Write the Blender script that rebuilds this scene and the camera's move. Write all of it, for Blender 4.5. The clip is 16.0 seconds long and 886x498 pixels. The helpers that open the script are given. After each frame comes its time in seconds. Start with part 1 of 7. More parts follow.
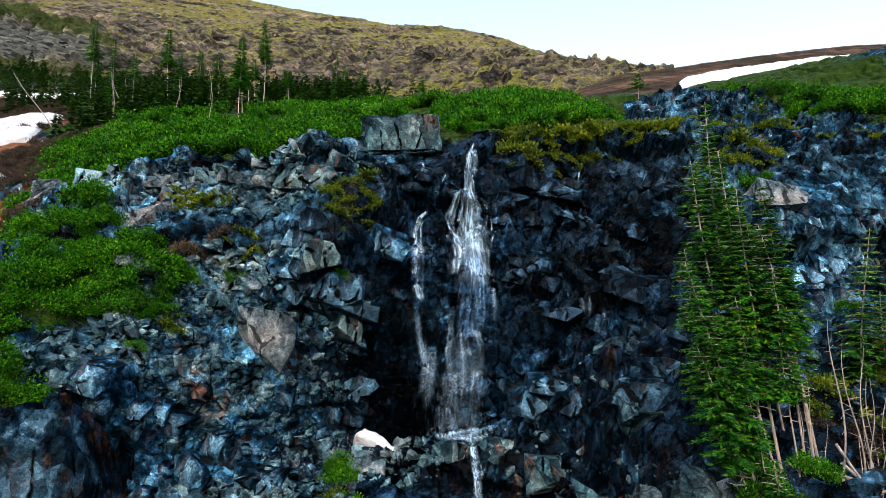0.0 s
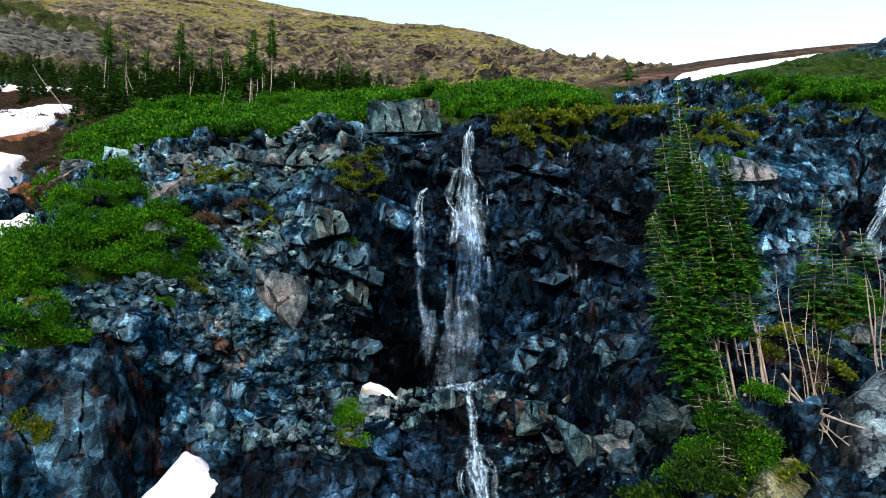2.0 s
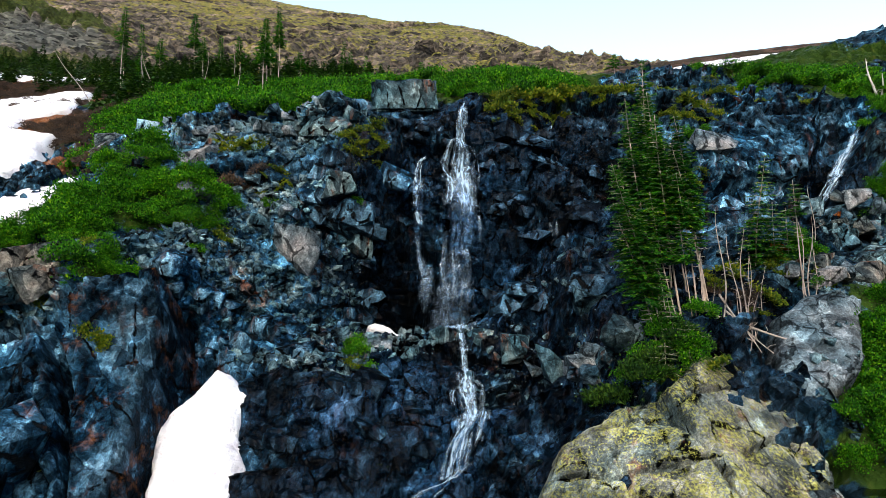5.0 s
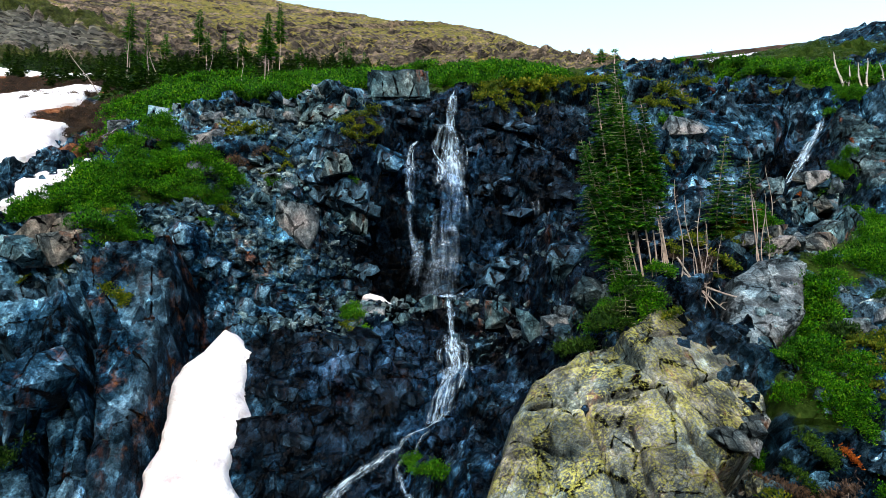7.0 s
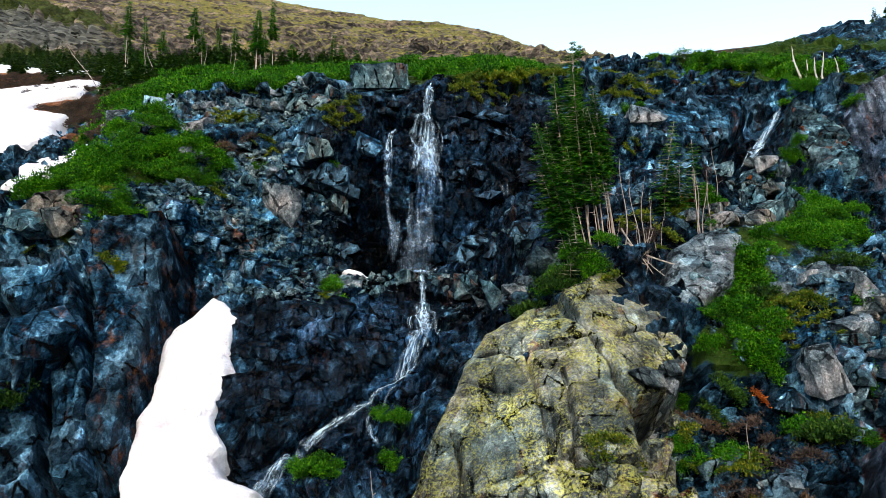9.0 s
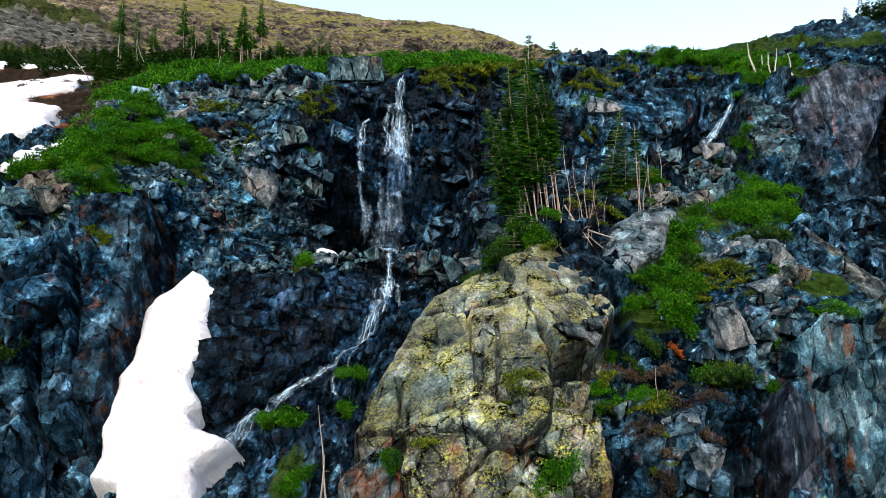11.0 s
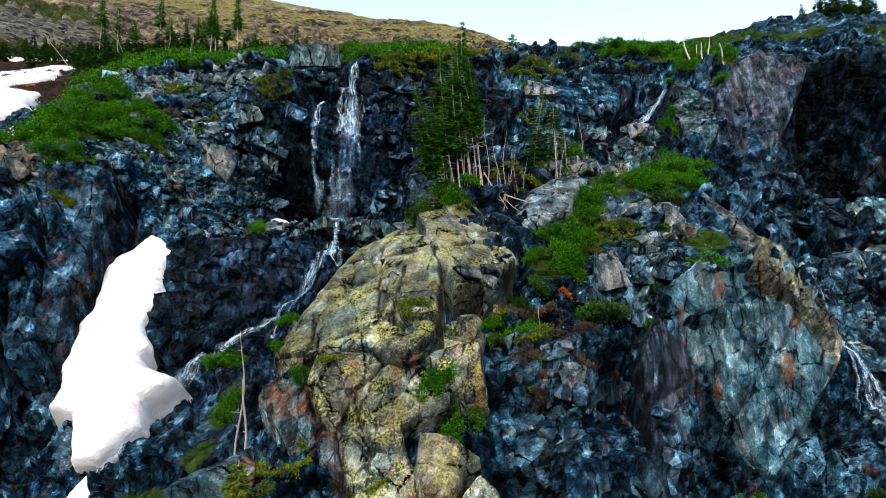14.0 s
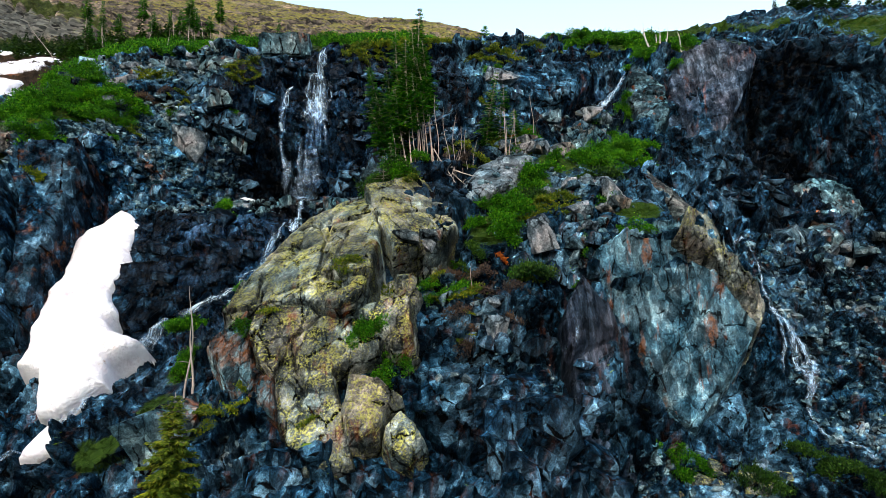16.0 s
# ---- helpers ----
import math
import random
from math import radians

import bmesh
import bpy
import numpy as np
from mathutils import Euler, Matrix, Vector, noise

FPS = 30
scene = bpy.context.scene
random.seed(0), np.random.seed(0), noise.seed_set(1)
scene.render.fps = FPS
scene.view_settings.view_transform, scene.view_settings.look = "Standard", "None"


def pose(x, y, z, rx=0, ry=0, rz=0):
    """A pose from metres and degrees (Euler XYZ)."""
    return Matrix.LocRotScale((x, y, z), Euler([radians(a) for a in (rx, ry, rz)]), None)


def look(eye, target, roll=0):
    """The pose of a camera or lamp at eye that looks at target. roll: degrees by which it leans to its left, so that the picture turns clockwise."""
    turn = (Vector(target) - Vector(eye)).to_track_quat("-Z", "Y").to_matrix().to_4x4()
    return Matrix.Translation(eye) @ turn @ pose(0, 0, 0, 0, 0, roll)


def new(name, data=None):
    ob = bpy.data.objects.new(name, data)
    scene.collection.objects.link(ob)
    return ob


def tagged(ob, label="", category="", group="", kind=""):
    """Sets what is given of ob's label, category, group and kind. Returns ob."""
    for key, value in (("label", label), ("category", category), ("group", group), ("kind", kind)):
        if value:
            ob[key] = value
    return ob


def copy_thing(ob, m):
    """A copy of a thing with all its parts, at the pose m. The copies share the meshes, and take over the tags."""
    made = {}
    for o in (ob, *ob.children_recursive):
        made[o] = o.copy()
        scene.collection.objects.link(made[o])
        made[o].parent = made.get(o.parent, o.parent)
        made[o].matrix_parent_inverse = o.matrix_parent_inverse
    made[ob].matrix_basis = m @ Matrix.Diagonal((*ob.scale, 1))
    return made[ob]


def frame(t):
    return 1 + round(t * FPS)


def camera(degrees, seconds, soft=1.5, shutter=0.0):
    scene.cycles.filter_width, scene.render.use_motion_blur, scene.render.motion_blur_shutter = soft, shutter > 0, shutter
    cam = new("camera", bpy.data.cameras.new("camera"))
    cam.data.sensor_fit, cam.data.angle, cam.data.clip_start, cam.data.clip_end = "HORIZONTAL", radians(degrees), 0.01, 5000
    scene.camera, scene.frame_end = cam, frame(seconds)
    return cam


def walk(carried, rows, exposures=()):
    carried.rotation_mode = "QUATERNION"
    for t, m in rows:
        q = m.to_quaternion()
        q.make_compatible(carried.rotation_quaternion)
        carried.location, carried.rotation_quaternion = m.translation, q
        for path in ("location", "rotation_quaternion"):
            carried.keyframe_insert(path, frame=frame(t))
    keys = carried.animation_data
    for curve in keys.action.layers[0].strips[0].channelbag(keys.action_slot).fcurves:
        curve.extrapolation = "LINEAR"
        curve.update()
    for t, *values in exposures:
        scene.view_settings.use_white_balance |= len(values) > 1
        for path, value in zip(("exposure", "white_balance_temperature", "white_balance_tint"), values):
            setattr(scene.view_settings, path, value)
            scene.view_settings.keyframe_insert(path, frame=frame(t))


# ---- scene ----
cam = camera(75.9, 16.0, soft=0.5)
METRES, EYE, TILT, LEAN, TURN = 20.0, 20.0, 4.0, 0.0, 0.0
ROWS = [
    (0.0, 0.0, 0.0, 0.0, 0.0, 0.0, -0.0),
    (0.5, 0.001, -0.0231, -0.013, -0.01, -0.02, -0.04),
    (1.0, 0.0013, -0.0461, -0.0272, 0.01, 0.01, -0.07),
    (1.5, 0.0019, -0.0693, -0.0409, 0.03, -0.03, -0.07),
    (2.0, 0.0018, -0.0933, -0.0556, 0.01, -0.02, -0.1),
    (2.5, 0.0024, -0.1169, -0.0699, 0.01, -0.03, -0.11),
    (3.0, 0.0037, -0.1407, -0.0842, -0.02, -0.03, -0.14),
    (3.5, 0.0049, -0.1645, -0.0983, -0.03, -0.05, -0.15),
    (4.0, 0.0064, -0.1883, -0.1127, -0.04, -0.08, -0.15),
    (6.5, 0.0227, -0.3066, -0.1819, -0.07, -0.15, -0.31),
    (7.0, 0.0318, -0.3307, -0.1949, -0.1, -0.13, -0.3),
    (7.5, 0.0442, -0.3549, -0.2073, -0.12, -0.11, -0.29),
    (8.0, 0.0589, -0.3791, -0.2196, -0.12, -0.1, -0.3),
    (8.5, 0.0748, -0.4038, -0.2328, -0.13, -0.1, -0.3),
    (9.0, 0.0926, -0.4283, -0.2458, -0.15, -0.1, -0.32),
    (11.5, 0.194, -0.5475, -0.3093, -0.41, -0.07, -0.43),
    (12.0, 0.2175, -0.5696, -0.3226, -0.47, -0.07, -0.45),
    (12.5, 0.2408, -0.591, -0.3358, -0.52, -0.08, -0.46),
    (13.0, 0.2643, -0.612, -0.3495, -0.59, -0.08, -0.47),
    (13.5, 0.2889, -0.6323, -0.3637, -0.66, -0.05, -0.46),
    (14.0, 0.3148, -0.6518, -0.3781, -0.72, -0.04, -0.45),
    (14.5, 0.3414, -0.6708, -0.3936, -0.77, -0.04, -0.45),
    (15.0, 0.3682, -0.6893, -0.4094, -0.82, -0.05, -0.43),
    (15.5, 0.3952, -0.7073, -0.4255, -0.86, -0.05, -0.4),
    (16.0, 0.4225, -0.7244, -0.4415, -0.89, -0.06, -0.39),
]
walk(cam, [(t, pose(0, 0, EYE, TILT, LEAN, TURN) @ pose(METRES * x, METRES * y, METRES * z, 90 + pitch, roll, yaw)) for t, x, y, z, yaw, pitch, roll in ROWS])

# ---------------------------------------------------------------- world and light
world = bpy.data.worlds.new("world")
scene.world = world
world.use_nodes = True
SUN_EL, SUN_AZ = 40.0, 190.0
scene.view_settings.exposure = 1.4
wn = world.node_tree.nodes
sky = wn.new("ShaderNodeTexSky")
sky.sky_type, sky.sun_disc = "NISHITA", False
sky.sun_elevation, sky.sun_rotation = radians(SUN_EL), radians(SUN_AZ)
sky.air_density, sky.dust_density, sky.ozone_density, sky.altitude = 1.8, 4.0, 0.3, 500
world.node_tree.links.new(sky.outputs[0], wn["Background"].inputs[0])
wn["Background"].inputs[1].default_value = 0.15
sun_light = bpy.data.lights.new("sun", "SUN")
sun_light.energy, sun_light.angle, sun_light.color = 1.0, radians(36), (1.0, 0.93, 0.82)
sun = new("sun", sun_light)
saz, sel = radians(SUN_AZ), radians(SUN_EL)
to_sun = Vector((math.sin(saz) * math.cos(sel), math.cos(saz) * math.cos(sel), math.sin(sel)))
sun.matrix_world = look(to_sun * 100, (0, 0, 0))


# ---------------------------------------------------------------- materials
def shader(name, rough=0.8):
    m = bpy.data.materials.new(name)
    m.use_nodes = True
    b = m.node_tree.nodes["Principled BSDF"]
    b.inputs["Roughness"].default_value = rough
    return m, m.node_tree.nodes, m.node_tree.links, b


def nz(n, l, scale, detail=5.0, rough=0.6, vec=None, kind="ShaderNodeTexNoise"):
    t = n.new(kind)
    t.inputs["Scale"].default_value = scale
    if kind == "ShaderNodeTexNoise":
        t.inputs["Detail"].default_value = detail
        t.inputs["Roughness"].default_value = rough
    if vec is not None:
        l.new(vec, t.inputs["Vector"])
    return t


def ramp(n, l, src, stops):
    r = n.new("ShaderNodeValToRGB")
    els = r.color_ramp.elements
    while len(els) < len(stops):
        els.new(0.5)
    for e, (p, c) in zip(els, stops):
        e.position = p
        e.color = (*c, 1) if len(c) == 3 else c
    l.new(src, r.inputs[0])
    return r.outputs[0]


def mix(n, l, fac, a, b, blend="MIX"):
    m = n.new("ShaderNodeMix")
    m.data_type, m.blend_type = "RGBA", blend
    for sock, v in ((m.inputs[0], fac), (m.inputs[6], a), (m.inputs[7], b)):
        if isinstance(v, (int, float)):
            sock.default_value = v
        elif isinstance(v, tuple):
            sock.default_value = (*v, 1)
        else:
            l.new(v, sock)
    return m.outputs[2]


def maths(n, l, op, a, b=0.0):
    m = n.new("ShaderNodeMath")
    m.operation = op
    for sock, v in zip(m.inputs, (a, b)):
        if isinstance(v, (int, float)):
            sock.default_value = v
        else:
            l.new(v, sock)
    return m.outputs[0]


def band(n, l, src, lo, hi):
    m = n.new("ShaderNodeMapRange")
    m.interpolation_type = "SMOOTHSTEP"
    m.inputs[1].default_value, m.inputs[2].default_value = lo, hi
    l.new(src, m.inputs[0])
    return m.outputs[0]


def bump(n, l, b, src, strength, dist):
    k = n.new("ShaderNodeBump")
    k.inputs["Strength"].default_value, k.inputs["Distance"].default_value = strength, dist
    l.new(src, k.inputs["Height"])
    l.new(k.outputs[0], b.inputs["Normal"])


def chips(n, l, co, scale):
    """Small broken faces: a height that is a tilted plane in each cell, and the cell's own random value."""
    v = n.new("ShaderNodeTexVoronoi")
    v.inputs["Scale"].default_value = scale
    l.new(co, v.inputs["Vector"])
    d = n.new("ShaderNodeVectorMath")
    d.operation = "SUBTRACT"
    l.new(co, d.inputs[0])
    l.new(v.outputs["Position"], d.inputs[1])
    c = n.new("ShaderNodeVectorMath")
    c.operation = "SUBTRACT"
    l.new(v.outputs["Color"], c.inputs[0])
    c.inputs[1].default_value = (0.5, 0.5, 0.5)
    k = n.new("ShaderNodeVectorMath")
    k.operation = "DOT_PRODUCT"
    l.new(d.outputs[0], k.inputs[0])
    l.new(c.outputs[0], k.inputs[1])
    sep = n.new("ShaderNodeSeparateXYZ")
    l.new(v.outputs["Color"], sep.inputs[0])
    return k.outputs["Value"], sep.outputs[1]


def rock_material(name, darks, mids, lights, lichen=0.0, lichen_col=(0.27, 0.265, 0.085), rust=0.0, moss=0.0, wet=False, per_object=False, size=1.0, crack=1.0, chip=1.0, streak=0.0):
    m, n, l, b = shader(name, 0.75)
    co = n.new("ShaderNodeTexCoord").outputs["Object"]
    if per_object:
        co = n.new("ShaderNodeNewGeometry").outputs["Position"]
    big = nz(n, l, 0.35 / size, 4, 0.55, co)
    mid = nz(n, l, 1.7 / size, 8, 0.68, co)
    warp = n.new("ShaderNodeVectorMath")
    warp.operation = "MULTIPLY_ADD"
    l.new(nz(n, l, 1.3 / size, 3, 0.6, co).outputs["Color"], warp.inputs[0])
    warp.inputs[1].default_value = (0.16 * size,) * 3
    flatter = n.new("ShaderNodeMapping")
    flatter.inputs["Rotation"].default_value = (0, radians(14), 0)
    flatter.inputs["Scale"].default_value = (1.0, 1.0, 0.62)
    l.new(co, flatter.inputs[0])
    l.new(flatter.outputs[0], warp.inputs[2])
    ch1, cv1 = chips(n, l, warp.outputs[0], 2.2 / size)
    ch2, cv2 = chips(n, l, warp.outputs[0], 6.5 / size)
    fine = nz(n, l, 14.0 / size, 6, 0.7, co)
    col = ramp(n, l, mid.outputs[0], [(0.36, darks), (0.53, mids), (0.70, lights)])
    col = mix(n, l, band(n, l, big.outputs[0], 0.45, 0.7), col, mix(n, l, 0.5, col, (lights[0] * 1.0, lights[1] * 0.97, lights[2] * 0.95)))
    col = mix(n, l, 0.75, col, ramp(n, l, fine.outputs[0], [(0.3, (0.35, 0.35, 0.35)), (0.5, (0.95, 0.95, 0.95)), (0.72, (1.6, 1.6, 1.6))]), "MULTIPLY")
    col = mix(n, l, 0.85 * chip, col, ramp(n, l, cv1, [(0.1, (0.42, 0.45, 0.48)), (0.5, (0.9, 0.92, 0.94)), (0.9, (1.75, 1.72, 1.7))]), "MULTIPLY")
    col = mix(n, l, 0.7 * chip, col, ramp(n, l, cv2, [(0.1, (0.55, 0.55, 0.55)), (0.5, (0.95, 0.95, 0.95)), (0.9, (1.5, 1.5, 1.5))]), "MULTIPLY")
    cracks = n.new("ShaderNodeTexVoronoi")
    cracks.feature = "DISTANCE_TO_EDGE"
    cracks.inputs["Scale"].default_value = 0.75 / size
    l.new(warp.outputs[0], cracks.inputs["Vector"])
    seam = band(n, l, maths(n, l, "ADD", cracks.outputs["Distance"], maths(n, l, "MULTIPLY", maths(n, l, "SUBTRACT", mid.outputs[0], 0.47), 0.25)), 0.004, 0.028)
    cracks2 = n.new("ShaderNodeTexVoronoi")
    cracks2.feature = "DISTANCE_TO_EDGE"
    cracks2.inputs["Scale"].default_value = 2.2 / size
    l.new(warp.outputs[0], cracks2.inputs["Vector"])
    seam2 = band(n, l, maths(n, l, "ADD", cracks2.outputs["Distance"], maths(n, l, "MULTIPLY", maths(n, l, "SUBTRACT", big.outputs[0], 0.48), 0.5)), 0.0, 0.04)
    if crack < 1:
        seam, seam2 = maths(n, l, "MAXIMUM", seam, 1 - crack), maths(n, l, "MAXIMUM", seam2, 1 - crack)
    col = mix(n, l, seam, (0.004, 0.005, 0.006), mix(n, l, seam2, mix(n, l, 0.6, col, (0.006, 0.008, 0.01)), col))
    hue = nz(n, l, 0.55 / size, 5, 0.6, co)
    col = mix(n, l, 0.8, col, ramp(n, l, hue.outputs[0], [(0.36, (0.76, 1.02, 1.13)), (0.54, (0.95, 1, 1.03)), (0.70, (1.14, 0.99, 0.96))]), "MULTIPLY")
    if streak > 0:
        run = n.new("ShaderNodeMapping")
        l.new(warp.outputs[0], run.inputs[0])
        run.inputs["Scale"].default_value = (2.6, 2.6, 0.30)
        st = nz(n, l, 1.2, 7, 0.68, run.outputs[0])
        col = mix(n, l, streak, col, ramp(n, l, st.outputs[0], [(0.34, (0.45, 0.5, 0.55)), (0.5, (1, 1, 1)), (0.66, (2.0, 2.0, 2.0))]), "MULTIPLY")
    grit = nz(n, l, 42.0 / size, 3, 0.7, co)
    col = mix(n, l, 0.7, col, ramp(n, l, grit.outputs[0], [(0.34, (0.4, 0.4, 0.4)), (0.5, (1.0, 1.0, 1.0)), (0.66, (1.8, 1.8, 1.8))]), "MULTIPLY")
    b.inputs["Specular IOR Level"].default_value = 0.012
    if per_object:
        oi = n.new("ShaderNodeObjectInfo")
        col = mix(n, l, 1.0, col, ramp(n, l, oi.outputs["Random"], [(0.0, (0.6, 0.62, 0.68)), (0.5, (1, 1, 1)), (1.0, (1.35, 1.25, 1.15))]), "MULTIPLY")
    if rust > 0:
        rn = nz(n, l, 0.8 / size, 7, 0.7, co)
        mp = n.new("ShaderNodeMapping")
        l.new(co, mp.inputs[0])
        mp.inputs["Scale"].default_value = (1.6, 1.6, 0.35)
        l.new(mp.outputs[0], rn.inputs["Vector"])
        col = mix(n, l, maths(n, l, "MULTIPLY", band(n, l, rn.outputs[0], 0.56, 0.70), rust), col, (0.28, 0.095, 0.03))
    geo = n.new("ShaderNodeNewGeometry")
    up = n.new("ShaderNodeSeparateXYZ")
    l.new(geo.outputs["Normal"], up.inputs[0])
    if lichen > 0:
        ln = nz(n, l, 1.1 / size, 9, 0.75, co)
        lf = nz(n, l, 15.0 / size, 6, 0.75, co)
        k = maths(n, l, "ADD", ln.outputs[0], maths(n, l, "MULTIPLY", up.outputs[2], 0.10))
        k = maths(n, l, "ADD", maths(n, l, "MULTIPLY", k, 0.45), maths(n, l, "MULTIPLY", lf.outputs[0], 0.76))
        k = band(n, l, k, 0.66 - 0.14 * lichen, 0.72 - 0.14 * lichen)
        shade = ramp(n, l, fine.outputs[0], [(0.3, tuple(0.55 * c for c in lichen_col)), (0.7, tuple(1.35 * c for c in lichen_col))])
        col = mix(n, l, maths(n, l, "MULTIPLY", k, 0.72), col, shade)
    if moss > 0:
        mn = nz(n, l, 0.9 / size, 7, 0.7, co)
        k = maths(n, l, "ADD", mn.outputs[0], maths(n, l, "MULTIPLY", up.outputs[2], 0.22))
        col = mix(n, l, band(n, l, k, 0.86 - 0.2 * moss, 0.92 - 0.2 * moss), col, ramp(n, l, fine.outputs[0], [(0.3, (0.025, 0.05, 0.008)), (0.7, (0.12, 0.15, 0.02))]))
    gam = n.new("ShaderNodeGamma")
    gam.inputs[1].default_value = 1.38
    l.new(col, gam.inputs[0])
    lift = 0.92 * (sum(mids) / 3) ** -0.38
    col = mix(n, l, 1.0, gam.outputs[0], (lift, lift, lift), "MULTIPLY")
    rough = ramp(n, l, mid.outputs[0], [(0.35, (0.36,) * 3), (0.7, (0.7,) * 3)])
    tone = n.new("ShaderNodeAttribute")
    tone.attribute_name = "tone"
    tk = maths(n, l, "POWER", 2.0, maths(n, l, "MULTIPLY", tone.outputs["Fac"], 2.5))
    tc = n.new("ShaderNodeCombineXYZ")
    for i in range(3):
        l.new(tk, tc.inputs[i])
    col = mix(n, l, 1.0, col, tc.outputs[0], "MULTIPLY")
    if wet:
        # the mask holds wet rock and the painted shade of the cave
        at = n.new("ShaderNodeAttribute")
        at.attribute_name = "wet"
        w = maths(n, l, "MULTIPLY", at.outputs["Fac"], band(n, l, big.outputs[0], 0.25, 0.55))
        col = mix(n, l, w, col, mix(n, l, 1.0, col, (0.22, 0.27, 0.36), "MULTIPLY"))
        rough = mix(n, l, w, rough, (0.2, 0.2, 0.2))
        l.new(maths(n, l, "ADD", maths(n, l, "MULTIPLY", w, 0.07), 0.012), b.inputs["Specular IOR Level"])
        ag = n.new("ShaderNodeAttribute")
        ag.attribute_name = "green"
        gn = nz(n, l, 2.3, 7, 0.7, co)
        gk = band(n, l, maths(n, l, "ADD", ag.outputs["Fac"], maths(n, l, "SUBTRACT", gn.outputs[0], 0.5)), 0.45, 0.62)
        col = mix(n, l, gk, col, ramp(n, l, mid.outputs[0], [(0.3, (0.008, 0.020, 0.004)), (0.55, (0.022, 0.045, 0.007)), (0.75, (0.06, 0.065, 0.016))]))
        ar = n.new("ShaderNodeAttribute")
        ar.attribute_name = "rust"
        rn2 = nz(n, l, 1.3, 8, 0.72, co)
        rk = band(n, l, maths(n, l, "ADD", ar.outputs["Fac"], maths(n, l, "SUBTRACT", rn2.outputs[0], 0.5)), 0.6, 0.85)
        col = mix(n, l, maths(n, l, "MULTIPLY", rk, 0.8), col, ramp(n, l, fine.outputs[0], [(0.35, (0.10, 0.04, 0.02)), (0.7, (0.34, 0.13, 0.04))]))
    l.new(col, b.inputs["Base Color"])
    l.new(rough, b.inputs["Roughness"])
    hh = maths(n, l, "ADD", maths(n, l, "MULTIPLY", ch1, 0.7), maths(n, l, "MULTIPLY", ch2, 0.45))
    hh = maths(n, l, "ADD", hh, maths(n, l, "MULTIPLY", fine.outputs[0], 0.045 * size))
    hh = maths(n, l, "ADD", hh, maths(n, l, "ADD", maths(n, l, "MULTIPLY", seam, 0.08 * size), maths(n, l, "MULTIPLY", seam2, 0.03 * size)))
    hh = maths(n, l, "ADD", hh, maths(n, l, "MULTIPLY", grit.outputs[0], 0.012 * size))
    bump(n, l, b, hh, 1.0, 1.0)
    return m


ROCK = rock_material("dark_slate", (0.0013, 0.0041, 0.0070), (0.0084, 0.0216, 0.0335), (0.064, 0.105, 0.134), moss=0.2, rust=0.12, wet=True, streak=0.15)
STONE = rock_material("loose_stone", (0.010, 0.021, 0.028), (0.046, 0.075, 0.090), (0.17, 0.215, 0.235), moss=0.08, rust=0.3, per_object=True, chip=0.7)
LICHEN = rock_material("lichen_granite", (0.026, 0.030, 0.030), (0.095, 0.097, 0.092), (0.23, 0.224, 0.205), lichen=0.18, lichen_col=(0.240, 0.242, 0.080), rust=0.3, moss=0.1, chip=0.5, wet=True)
PALE = rock_material("pale_granite", (0.050, 0.058, 0.064), (0.120, 0.132, 0.142), (0.250, 0.258, 0.265), moss=0.03, chip=0.35, crack=0.7)
GREYROCK = rock_material("grey_granite", (0.016, 0.027, 0.032), (0.045, 0.07, 0.08), (0.115, 0.15, 0.158), rust=0.5, moss=0.1, wet=True)
BUTTRESS = rock_material("teal_granite", (0.014, 0.029, 0.038), (0.044, 0.078, 0.096), (0.140, 0.182, 0.196), rust=0.5, moss=0.05, wet=True, chip=0.6, crack=0.8, streak=0.35)
PURPLE = rock_material("purple_slate", (0.013, 0.018, 0.026), (0.036, 0.044, 0.058), (0.098, 0.104, 0.120), rust=0.25, moss=0.05, wet=True, chip=0.35, crack=0.4, streak=0.9)
BROWNGREY = rock_material("brown_grey_stone", (0.03, 0.034, 0.036), (0.075, 0.078, 0.076), (0.16, 0.155, 0.14), rust=0.3, chip=0.7, wet=True)


